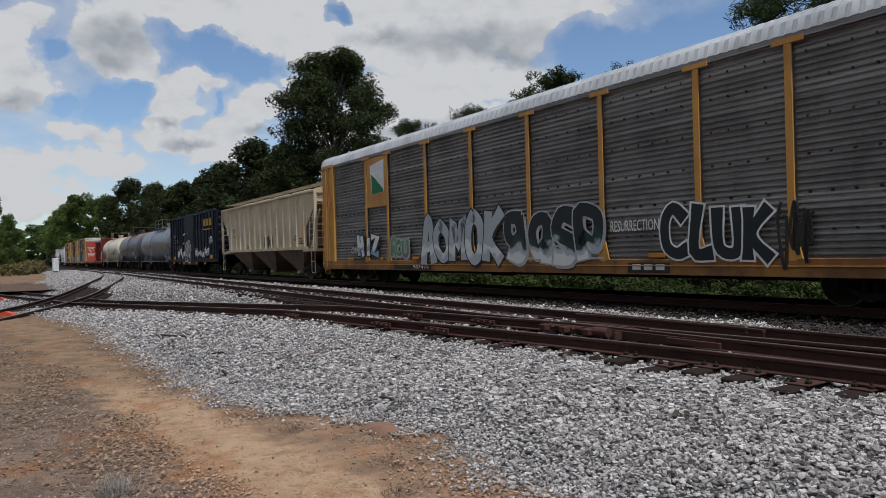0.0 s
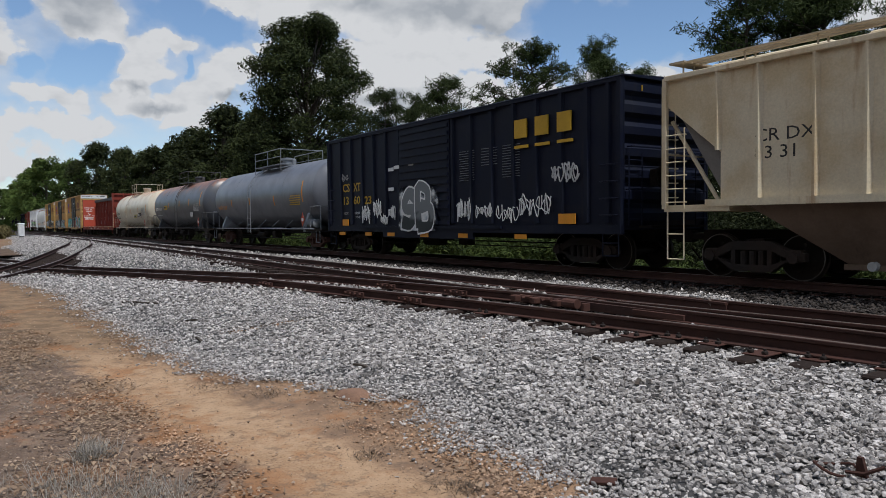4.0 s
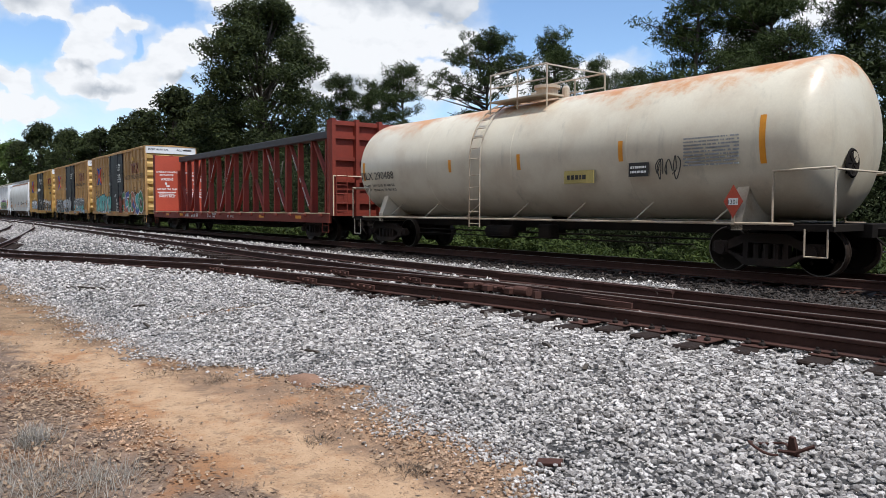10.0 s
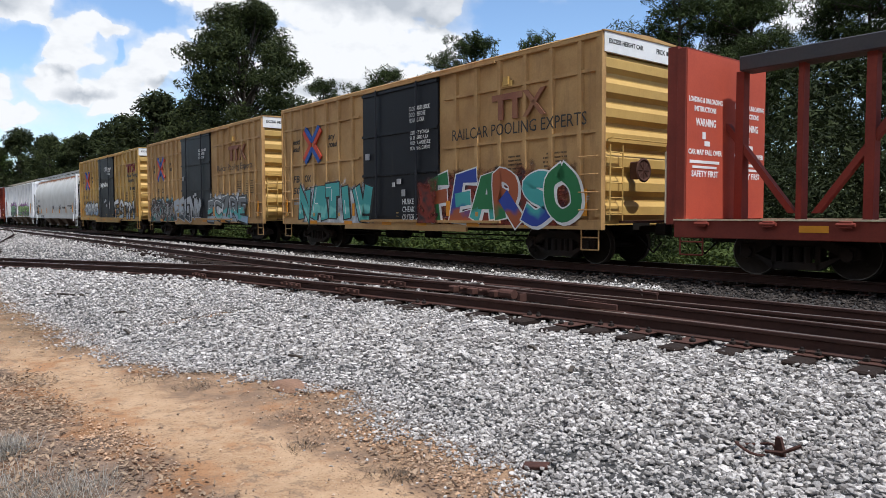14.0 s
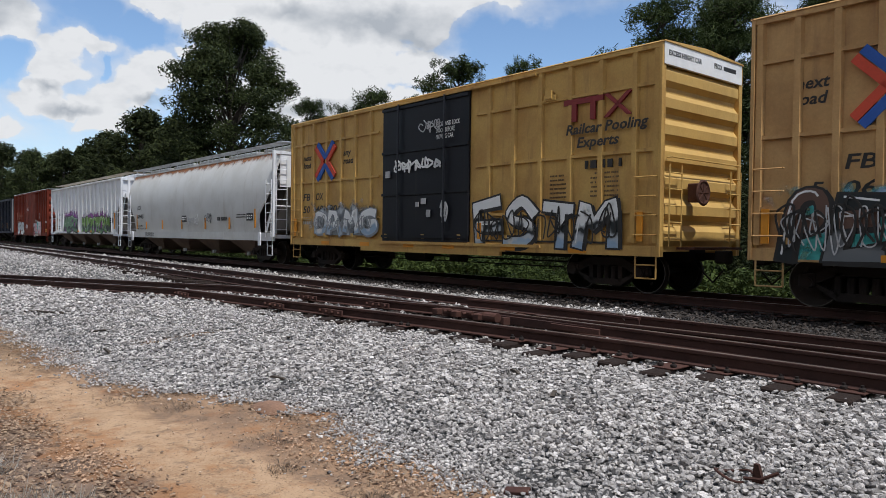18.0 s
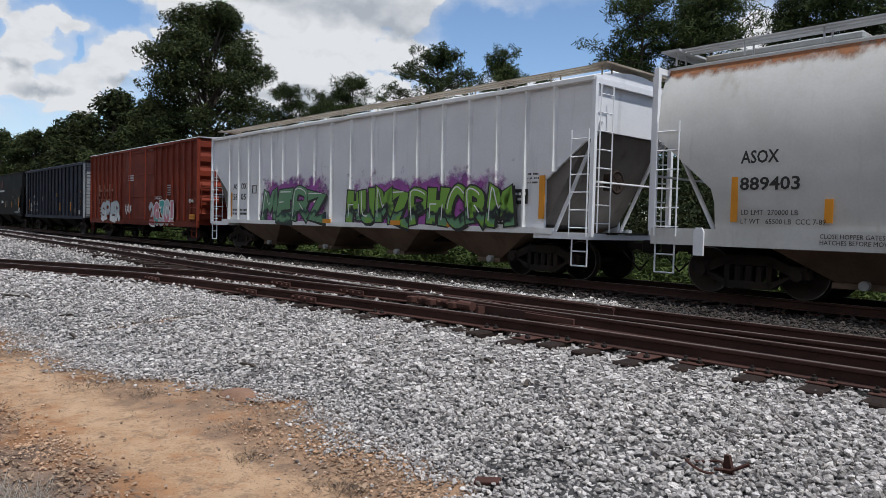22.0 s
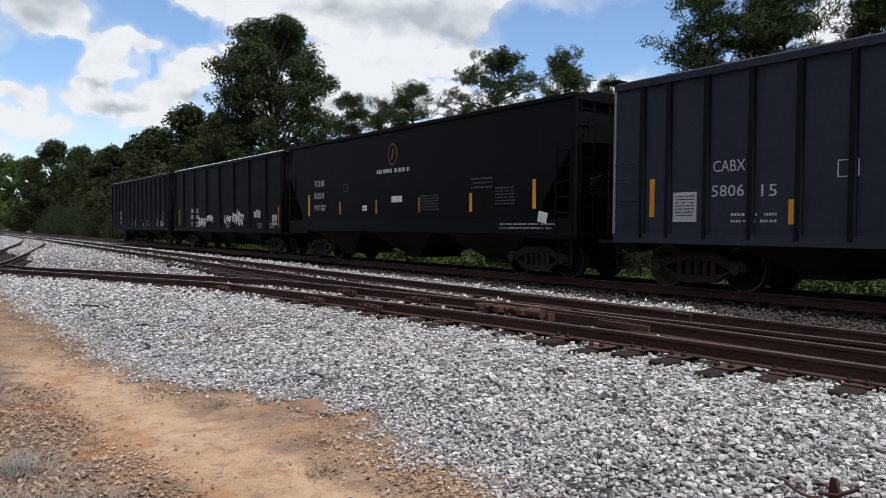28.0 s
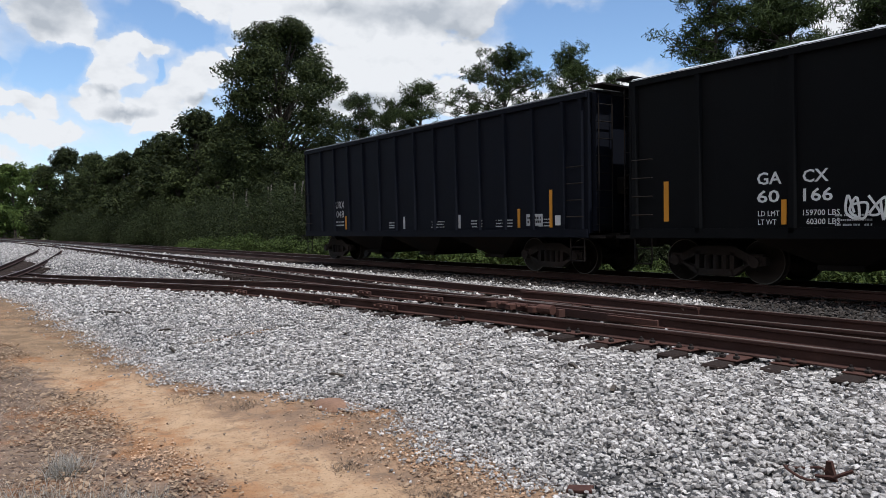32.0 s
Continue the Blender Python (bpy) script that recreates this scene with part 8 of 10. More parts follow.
        for dy, z, ww, hh in ((0.5, 2.72, 0.12, 0.14), (0.58, 2.58, 0.2, 0.1), (0.05, 2.22, 1.1, 0.06), (0.15, 2.12, 0.9, 0.05)):
            part("picture_sign", Mesh().box(fy - 0.004, fy + 0.002, y0 + dy, y0 + dy + ww, z, z + hh), M["white"], face)
    # tie-down winches along the sill, load figures
    pieces("tie_down_winch", Mesh().box(-0.1, 0.1, -1.68, -1.6, 0.94, 1.06, 0.01).cyl((-0.15, -1.66, 1.0), (0.15, -1.66, 1.0), 0.035, 8), [(-10.55 + i * 1.32, 0) for i in range(17)], rd, car)
    text(car, "6006 53", -4.3, 0.82, 0.16, M["white"], 1.1, y=-1.602, label="white car number")
    bars(car, -5.3, 0.82, 0.6, 0.16, M["white"], 1, -1.6, 0.95, 8, "lettering", "white block of the railway's name")
    text(car, "LD LMT  226100\nLT WT   59900", -1.75, 0.93, 0.09, M["white"], 1.2, y=-1.602, label="white load figures")
    text(car, "IH  11-2", 1.0, 0.84, 0.12, M["white"], 0.8, y=-1.602)
    for x in (-8.7, -6.2, 4.8, 8.4):
        stripe(car, x, 0.86, 0.5, 0.12, M["mark"], -1.603)
    running_gear(car, half, half - 2.2, sill=(0.6, 1.0))
    part("truss", Mesh().prism([(-6.5, 0.7), (6.5, 0.7), (4.5, 0.4), (-4.5, 0.4)], "y", -0.3, 0.3), M["black"], car)
    m = Mesh().tube([(-6, -1.2, 0.5), (6, -1.2, 0.5)], 0.02, 5)
    for i in range(7):
        m.tube([(-6 + 2 * i, -1.2, 0.5), (-6 + 2 * i, -1.2, 0.75)], 0.018, 4)
    part("brake_pipe", m, M["black"], car)
    return car


# ---------------------------------------------------------------- autorack
def autorack():
    half, w = 13.7, 1.6
    z0, ze, zt = 0.58, 5.1, 5.78
    car = thing("autorack", "closed autorack railcar with grey perforated panels and orange posts", "autorack", "cars of the freight train")
    og, gp = M["orange"], M["panel_grey"]
    part("body", Mesh().box(-half + 0.1, half - 0.1, -w + 0.16, w - 0.16, z0 + 0.3, ze), gp, car)
    part("side_sill", Mesh().box(-half, half, -w - 0.01, -w + 0.2, z0, z0 + 0.36, 0.01).box(-half, half, w - 0.2, w + 0.01, z0, z0 + 0.36, 0.01), M["sill_orange"], car, "grimy orange-brown side sill")
    part("sill_lip", Mesh().box(-half, half, -w - 0.04, -w + 0.02, z0 + 0.2, z0 + 0.225).box(-half, half, w - 0.02, w + 0.04, z0 + 0.2, z0 + 0.225), og, car)
    posts = [-9.15, -7.3, -4.45, -1.65, 1.2, 4.05, 6.9, 9.0, 11.2]
    for s in (-1, 1):
        for x in posts:
            m = Mesh().box(x - 0.08, x + 0.08, s * w - (0.0 if s > 0 else 0.03), s * w + (0.03 if s > 0 else 0.0), z0 + 0.3, ze - 0.05, 0.01)
            m.box(x - 0.32, x + 0.32, s * w - (0.0 if s > 0 else 0.045), s * w + (0.045 if s > 0 else 0.0), ze - 0.12, ze - 0.02)
            m.prism([(x - 0.08, z0 + 0.8), (x + 0.08, z0 + 0.8), (x + 0.2, z0 + 0.34), (x - 0.2, z0 + 0.34)], "y", s * w - 0.02, s * w + 0.02)
            part("post", m, og, car)
        # panels of level ribs between the posts; each run of ribs is one pressed sheet
        edges = [-half + 1.25] + posts + [half - 1.25]
        for a, b in zip(edges, edges[1:]):
            m, n = Mesh(), 34
            zz = [z0 + 0.36 + (ze - z0 - 0.4) * i / n for i in range(n + 1)]
            poly = []
            for i in range(n):
                d = zz[i + 1] - zz[i]
                poly += [(s * (w - 0.10), zz[i]), (s * (w - 0.10), zz[i] + d * 0.35), (s * (w - 0.055), zz[i] + d * 0.55), (s * (w - 0.055), zz[i] + d * 0.8)]
            poly += [(s * (w - 0.10), ze - 0.04), (s * (w - 0.15), ze - 0.04), (s * (w - 0.15), z0 + 0.36)]
            m.prism(poly, "x", a + 0.085, b - 0.085)
            pn = part("side_panel", m, gp, car)
            # rows of slots, darker than the sheet
            m = Mesh()
            for zrow in (1.45, 2.15, 2.85, 3.55, 4.25, 4.75):
                for k in range(int((b - a) / 0.42)):
                    x = a + 0.3 + k * 0.42
                    if s < 0:
                        m.box(x, x + 0.035, s * w + 0.04, s * w + 0.1, zrow, zrow + 0.045)
            if s < 0:
                tagged(part("perforation", m, M["letter_black"], pn, "dark round vent holes"), kind="stuff")
        part("top_rail", Mesh().box(-half, half, s * w - 0.02, s * w + 0.02, ze - 0.06, ze + 0.06), gp, car)
    # orange panel with the emblem near the rear
    part("emblem_panel", Mesh().box(-9.05, -7.4, -w - 0.012, -w + 0.06, 3.05, 5.0), og, car, "orange panel behind the emblem")
    part("emblem", Mesh().prism([(-8.75, 4.7), (-7.55, 4.85), (-7.6, 3.6), (-8.6, 3.55)], "y", -w - 0.02, -w - 0.005), M["white"], car, "white and green emblem")
    part("emblem", Mesh().prism([(-8.62, 4.35), (-8.2, 4.1), (-7.62, 3.7), (-7.62, 3.6), (-8.58, 3.56)], "y", -w - 0.025, -w - 0.01), M["logo_green"], car, "green half of the emblem")
    # ends: orange door leaves with a ladder
    for s in (-1, 1):
        x = s * half
        part("end_door", Mesh().box(min(x, x - s * 1.25), max(x, x - s * 1.25), -w + 0.02, -w + 0.12, z0 + 0.3, ze, 0.01).box(min(x, x - s * 1.25), max(x, x - s * 1.25), w - 0.12, w - 0.02, z0 + 0.3, ze, 0.01).box(min(x, x - s * 0.1), max(x, x - s * 0.1), -w + 0.05, w - 0.05, z0 + 0.3, ze + 0.1), og, car, "orange end doors")
        for yy in (-1.5, -0.75, 0, 0.75, 1.5):
            part("end_stiffener", Mesh().box(min(x, x + s * 0.06), max(x, x + s * 0.06), yy - 0.04, yy + 0.04, z0 + 0.3, ze + 0.1), og, car)
        part("end_post", Mesh().box(min(x - s * 1.3, x - s * 1.16), max(x - s * 1.3, x - s * 1.16), -w - 0.03, -w + 0.1, z0 + 0.3, ze - 0.02, 0.01), og, car)
        part("end_post", Mesh().box(min(x - s * 0.62, x - s * 0.7), max(x - s * 0.62, x - s * 0.7), -w - 0.02, -w + 0.05, z0 + 0.3, ze - 0.02, 0.01), og, car)
        part("end_header", Mesh().box(min(x, x - s * 1.3), max(x, x - s * 1.3), -w - 0.04, -w + 0.1, ze - 0.02, ze + 0.1), og, car)
        for k in range(4):
            zz = 3.3 + 0.11 * k
            part("louvre", Mesh().prism([(-w - 0.03, zz), (-w + 0.03, zz + 0.06), (-w + 0.03, zz)], "x", min(x - s * 0.82, x - s * 1.06), max(x - s * 0.82, x - s * 1.06)), og, car)
        part("notice", Mesh().box(min(x - s * 0.78, x - s * 1.12), max(x - s * 0.78, x - s * 1.12), -w - 0.006, -w + 0.03, 1.35, 1.55), M["letter_yellow"], car, "small yellow notice")
        ladder(car, min(x - s * 0.1, x - s * 0.55), max(x - s * 0.1, x - s * 0.55), z0 + 0.1, ze - 0.1, -w - 0.06, og, 14, depth=0.07)
        stirrup(car, x - s * 0.1, x - s * 0.6, z0 + 0.1, og)
    # rounded ribbed roof
    def arch(k):
        return [(-w - 0.02, ze + 0.03)] + [(-(w + 0.0) * math.cos(t), ze + 0.06 + (zt - ze - 0.06 + k) * math.sin(t) ** 0.7) for t in (math.pi * i / 12 for i in range(1, 12))] + [(w + 0.02, ze + 0.03)]
    part("roof", Mesh().prism(arch(0), "x", -half + 0.05, half - 0.05), M["roof_galv"], car, smooth=True)
    m = Mesh()
    n = 110
    for i in range(n + 1):
        x = -half + 0.1 + (2 * half - 0.2) * i / n
        m.prism([(y * 1.004, z + 0.018) for y, z in arch(0)], "x", x - 0.05, x + 0.05)
    part("roof_ribs", m, M["roof_galv"], car)
    part("roof_cap", Mesh().prism([(y * 1.01, z + 0.04) for y, z in arch(0)], "x", -half - 0.02, -half + 0.2), M["roof_galv"], car)
    # lettering and paint
    bars(car, 4.85, 0.62, 1.25, 0.24, M["letter_black"], 1, -w - 0.012, 0.98, 2, "number_board", broken=False)
    for k in range(3):
        part("emblem", Mesh().box(5.0 + k * 0.35, 5.25 + k * 0.35, -w - 0.02, -w - 0.01, 0.69, 0.82), M["white"], car)
    bars(car, -6.9, 0.62, 2.7, 0.2, M["letter_black"], 1, -w - 0.012, 0.98, 2, "number_board", broken=False)
    text(car, "987494", -5.45, 0.65, 0.13, M["white"], 1.1, y=-w - 0.02)
    spray(car, "HIZ", -9.95, 1.05, 1.85, 1.0, [G["white"], G["pale"], G["white"]], M["letter_black"], seed=4, y=-1.63, fat=0.13, label="pale blue graffiti", halo=None)
    spray(car, "ROU", -7.1, 1.05, 1.4, 0.75, [G["grey"], G["sage"]], M["white_dim"], seed=5, y=-1.63, label="faint outline graffiti")
    spray(car, "AOMOK", -4.7, 0.75, 4.6, 1.75, [G["silver"], G["white"], G["silver"]], M["letter_black"], seed=7, y=-1.63, round_=True, fat=0.135, halo=None, label="large silver graffiti letters")
    spray(car, "gasp", 0.2, 0.75, 4.0, 1.6, [G["white"], G["silver"], G["deep"], G["dark"]], M["white_dim"], seed=9, y=-1.64, round_=True, fat=0.135, halo=None, label="large silver-blue graffiti letters")
    text(car, "RESURRECTION!", 4.35, 1.6, 0.26, M["white"], 1.55, y=-1.64, label="white sprayed writing")
    spray(car, "CLUK", 6.0, 0.85, 2.65, 1.3, [G["dark"], G["dark"]], M["white"], seed=13, y=-1.64, round_=True, fat=0.13, drop=0, label="black graffiti with white outline")
    scrawl(car, 8.75, 0.7, 0.7, 1.5, M["letter_black"], -1.64, 4, 3, 0.03, "black sprayed tag")
    scrawl(car, -10.6, 1.2, 0.9, 0.35, M["white_dim"], -1.64, 8, 3, 0.014)
    for x in (-11.0, -8.3, -5.5, -2.8, 0.0, 2.8, 5.5, 8.2, 11.0):
        stripe(car, x, 0.98, 0.45, 0.1, M["mark"], -w - 0.012)
    running_gear(car, half, half - 3.3, sill=(0.45, 0.85))
    return car


M["brown_chute"] = material("chute_steel", (0.20, 0.135, 0.095), 0.8, second=(0.12, 0.08, 0.055), streak=0.4)
M["silver_roof"] = material("silver_roof", (0.36, 0.37, 0.36), 0.6, second=(0.28, 0.25, 0.21), patch=0.5)
M["grey_mid"] = material("mid_grey_paint", (0.26, 0.275, 0.29), 0.6, second=(0.2, 0.21, 0.22), streak=0.3, streak_colour=(0.08, 0.08, 0.08))
M["charcoal_roof"] = material("charcoal_roof", (0.10, 0.105, 0.11), 0.7, second=(0.06, 0.06, 0.065))
M["tank_dark_trim"] = material("dark_trim", (0.06, 0.062, 0.066), 0.6, second=(0.09, 0.065, 0.05))
M["tank_cream_trim"] = material("cream_trim", (0.52, 0.46, 0.36), 0.6, second=(0.36, 0.26, 0.17), patch=0.5)
M["ring_dim"] = material("dull_red_ring", (0.12, 0.045, 0.045), 0.7)
# dirt and the shade below the end overhang, both in one brown-grey
M["grime_shade"] = material("grimy_shaded_end_sheet", (0.17, 0.155, 0.14), 0.8, second=(0.10, 0.085, 0.07), streak=0.4)
M["notice_tan"] = material("faded_notice", (0.45, 0.36, 0.12), 0.7, grain=0.1)
M["top_beam"] = material("dark_beam", (0.035, 0.037, 0.042), 0.6, second=(0.055, 0.05, 0.05))
M["tank_a"] = tank_material("tank_blue_grey", (0.14, 0.15, 0.175), (0.11, 0.117, 0.137), 0.0, 3.6, 0.3)
M["tank_b"] = tank_material("tank_dark_grey", (0.066, 0.074, 0.092), (0.082, 0.08, 0.08), 0.9, 2.9, 0.4)
M["tank_c"] = tank_material("tank_cream", (0.66, 0.60, 0.47), (0.56, 0.48, 0.36), 0.95, 2.95, 0.35)

# the train from its front to its rear: builder, middle of the car along the train, distance from the middle to a truck
TRAIN = [(autorack(), -16.9, 10.4), (tan_hopper(), -40.0, 6.5), (navy_boxcar(), -57.45, 6.2), (grey_tank(), -74.3, 6.4), (dark_tank(), -91.35, 6.2), (cream_tank(), -108.6, 6.6),
         (centre_beam(), -129.43, 9.0), (yellow_boxcar(1), -150.25, 6.0), (yellow_boxcar(2), -167.65, 6.0), (yellow_boxcar(3), -185.1, 6.0), (silver_hopper(), -203.65, 7.5), (ribbed_grey_hopper(), -224.0, 7.8),
         (red_boxcar(), -242.75, 6.0), (slate_hopper(), -260.0, 5.9), (black_round_hopper(), -276.7, 6.0), (black_box_hopper(), -293.0, 5.8), (charcoal_hopper(), -309.6, 5.9)]

# ---------------------------------------------------------------- trees and undergrowth
def np_mesh(name, co, fc, mats, slots=None):
    k = fc.shape[1]
    me = bpy.data.meshes.new(name)
    me.vertices.add(len(co))
    me.vertices.foreach_set("co", co.astype(np.float32).ravel())
    me.loops.add(fc.size)
    me.loops.foreach_set("vertex_index", fc.astype(np.int32).ravel())
    me.polygons.add(len(fc))
    me.polygons.foreach_set("loop_start", np.arange(0, fc.size, k, dtype=np.int32))
    me.polygons.foreach_set("loop_total", np.full(len(fc), k, dtype=np.int32))
    me.update(calc_edges=True)
    for m in mats:
        me.materials.append(m)
    me.shade_flat()
    return me


def leaf_material(name, light, dark, thin=0.35):
    mat = bpy.data.materials.new(name)
    mat.use_nodes = True
    nt = mat.node_tree
    N, L = nt.nodes.new, nt.links.new
    bsdf, out = nt.nodes["Principled BSDF"], nt.nodes["Material Output"]
    bsdf.inputs["Roughness"].default_value = 0.75
    bsdf.inputs["Specular IOR Level"].default_value = 0.12
    geo, oi = N("ShaderNodeNewGeometry"), N("ShaderNodeObjectInfo")
    mx = N("ShaderNodeMix")
    mx.data_type = "RGBA"
    mx.inputs["A"].default_value, mx.inputs["B"].default_value = (*dark, 1), (*light, 1)
    L(geo.outputs["Random Per Island"], mx.inputs["Factor"])
    hs = N("ShaderNodeHueSaturation")
    r = N("ShaderNodeMapRange")
    r.inputs["To Min"].default_value, r.inputs["To Max"].default_value = 0.75, 1.2
    L(oi.outputs["Random"], r.inputs["Value"])
    L(r.outputs["Result"], hs.inputs["Value"])
    L(mx.outputs["Result"], hs.inputs["Color"])
    L(hs.outputs["Color"], bsdf.inputs["Base Color"])
    tr = N("ShaderNodeBsdfTranslucent")
    L(hs.outputs["Color"], tr.inputs["Color"])
    sh = N("ShaderNodeMixShader")
    sh.inputs["Fac"].default_value = thin
    L(bsdf.outputs[0], sh.inputs[1])
    L(tr.outputs[0], sh.inputs[2])
    L(sh.outputs[0], out.inputs["Surface"])
    return mat


M["leaf"] = leaf_material("broad_leaf", (0.058, 0.071, 0.024), (0.012, 0.018, 0.007), 0.16)
# darker copy of broad_leaf: the understory's deep shade is in the colour
M["shade_leaf"] = leaf_material("shaded_thicket_leaf", (0.042, 0.052, 0.019), (0.010, 0.015, 0.006), 0.12)
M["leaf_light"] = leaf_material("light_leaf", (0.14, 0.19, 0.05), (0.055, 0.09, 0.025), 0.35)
M["needle"] = leaf_material("pine_needle", (0.068, 0.09, 0.028), (0.016, 0.026, 0.009), 0.12)
M["bush"] = leaf_material("bush_leaf", (0.085, 0.115, 0.03), (0.02, 0.034, 0.01), 0.22)
M["brush"] = leaf_material("dry_brush", (0.26, 0.21, 0.10), (0.10, 0.09, 0.035), 0.3)
M["bark"] = material("bark", (0.07, 0.055, 0.042), 0.95, second=(0.035, 0.028, 0.022), grain=0.3, bump=0.8)
M["bark_pale"] = material("pale_bark", (0.13, 0.115, 0.095), 0.95, second=(0.07, 0.06, 0.05), grain=0.3, bump=0.8)
M["dry_grass"] = leaf_material("dry_grass", (0.66, 0.61, 0.54), (0.30, 0.27, 0.22), 0.5)
M["straw"] = leaf_material("old_straw", (0.56, 0.49, 0.41), (0.2, 0.16, 0.125), 0.3)


def leaf_cloud(rng, centres, radii, per, size, slim=1.0, up=0.0):
    """Small leaves round many clump centres, as quads in all directions."""
    n = len(centres)
    cnt = np.maximum(4, (per * (radii / radii.mean()) ** 2).astype(int))
    own = np.repeat(np.arange(n), cnt)
    m = len(own)
    d = rng.normal(size=(m, 3))
    d /= np.linalg.norm(d, axis=1)[:, None]
    rr = radii[own] * rng.uniform(0.35, 1.05, m) ** 0.6
    p = centres[own] + d * rr[:, None] * np.array([1, 1, 0.8])
    nrm = d + rng.normal(size=(m, 3)) * 0.7 + np.array([0, 0, up])
    nrm /= np.linalg.norm(nrm, axis=1)[:, None]
    u = np.cross(nrm, rng.normal(size=(m, 3)))
    u /= np.linalg.norm(u, axis=1)[:, None]
    w = np.cross(nrm, u)
    s = size * rng.uniform(0.6, 1.3, m)
    u, w = u * (s * slim)[:, None], w * s[:, None]
    v = np.stack([p - w - u * 0.5, p - w + u * 0.5, p + w], 1)
    f = np.arange(m * 3).reshape(m, 3)
    return v.reshape(-1, 3), f


def limb(m, p, q, r0, r1, bend, rng, n=4):
    p, q = Vector(p), Vector(q)
    prev, pr = p, r0
    for i in range(1, n + 1):
        t = i / n
        c = p.lerp(q, t) + Vector((rng.uniform(-1, 1), rng.uniform(-1, 1), rng.uniform(-0.5, 0.8))) * bend * math.sin(math.pi * t)
        r = r0 + (r1 - r0) * t
        m.cyl(prev, c, pr, 7, r)
        prev, pr = c, r
    return prev


def broad_tree(seed, h, r, clumps, per, size, leaf, low=0.18, clump=1.0, two_tops=False, ragged=1.0, shape=None):
    """Meshes of a broad-leaved tree: tapered trunk with limbs, and a crown of many leaf clumps."""
    rng, nr = random.Random(seed), np.random.default_rng(seed)
    wood = Mesh()
    limb(wood, (0, 0, -0.3), (rng.uniform(-0.4, 0.4), rng.uniform(-0.4, 0.4), h * 0.85), h * 0.018, h * 0.004, 0.25, rng, 6)
    cs, rs = [], []
    while len(cs) < clumps:
        t = nr.uniform(low, 1.0)
        # widest at a third of the crown, narrowing to the top
        k = (t - low) / (1 - low)
        env = r * ((1 - k ** 1.9) ** 0.75 * (0.72 + 0.28 * min(1, k / 0.2)) + 0.03) * (0.9 + 0.5 * ragged * noise.noise((t * 6, seed, 0)))
        if shape:
            env = r * float(np.interp(t, shape[0], shape[1])) * (1 + 0.25 * noise.noise((t * 9, seed, 0)))
        a = nr.uniform(0, 2 * math.pi)
        rad = env * math.sqrt(nr.uniform(0.12, 1.0)) * (0.85 + 0.55 * ragged * noise.noise((math.cos(a) * 1.5, math.sin(a) * 1.5, t * 3 + seed)))
        x, y = rad * math.cos(a), rad * math.sin(a)
        z = t * h
        if two_tops and t > 0.82:
            x = abs(x) * (1 if nr.random() < 0.6 else -1) * 0.7 + (1.0 if nr.random() < 0.6 else -1.6)
        if noise.noise((x * 0.32 + seed, y * 0.32, z * 0.32)) < -0.22:
            continue
        cs.append((x, y, z))
        rs.append(r * clump * nr.uniform(0.13, 0.24))
    for c in cs[::6]:
        limb(wood, (0, 0, max(c[2] * 0.75 - 1, h * low * 0.6)), c, h * 0.006, h * 0.0015, 0.3, rng, 3)
    v, f = leaf_cloud(nr, np.array(cs), np.array(rs), per, size, 0.8, 0.3)
    return wood.data("trunk", M["bark"], True), np_mesh("crown", v, f, [leaf])


def pine_tree(seed, h, r, tiers, per, bare=0.35, dead=0.0, tuft=0.5, flat=False):
    """Meshes of a pine: a straight trunk, spreading limbs and tufts of needles at their ends."""
    rng, nr = random.Random(seed), np.random.default_rng(seed)
    wood = Mesh()
    limb(wood, (0, 0, -0.3), (rng.uniform(-0.3, 0.3), rng.uniform(-0.3, 0.3), h * 0.97), h * 0.014, h * 0.003, 0.15, rng, 6)
    cs, rs = [], []
    for i in range(tiers):
        t = bare + (1 - bare) * (i + rng.random() * 0.7) / tiers
        k = (t - bare) / (1 - bare)
        reach = r * (1.05 - 0.75 * k ** 1.4) * rng.uniform(0.4, 1.15) * (0.75 if k < 0.12 else 1)
        if flat:
            reach = r * (0.45 + 0.65 * math.sin(math.pi * min(1, 0.15 + k))) * rng.uniform(0.35, 1.1)
        for j in range(rng.randint(2, 4)):
            a = rng.uniform(0, 2 * math.pi)
            tip = (reach * math.cos(a), reach * math.sin(a), h * t + reach * rng.uniform(0.0, 0.45))
            limb(wood, (0, 0, h * t - 0.3), tip, h * 0.0045, h * 0.0012, 0.25, rng, 3)
            if rng.random() < dead:
                continue
            for q in range(rng.randint(6, 9)):
                u = rng.uniform(0.35, 1.08)
                cs.append((tip[0] * u + rng.gauss(0, 0.45), tip[1] * u + rng.gauss(0, 0.45), h * t - 0.3 + (tip[2] - h * t + 0.3) * u + rng.uniform(-0.1, 0.4)))
                rs.append(tuft * rng.uniform(0.7, 1.35))
    cs.append((0, 0, h))
    rs.append(tuft)
    v, f = leaf_cloud(nr, np.array(cs), np.array(rs), per, 0.19, 0.3, 0.5)
    return wood.data("trunk", M["bark"], True), np_mesh("crown", v, f, [M["needle"]])


def plant(meshes, name, label, x, y, s=1.0, turn=0.0, sx=1.0, group="trees behind the line"):
    ob = thing(name, label, "tree" if name != "bush" else "bush", group)
    for part_name, me in zip(("trunk", "crown"), meshes):
        q = new(part_name, me)
        q.parent = ob
    ob.matrix_world = pose(x, y, ground_z(x, y) - 0.05, 0, 0, turn) @ Matrix.Diagonal((s * sx, s * sx, s, 1))
    return ob


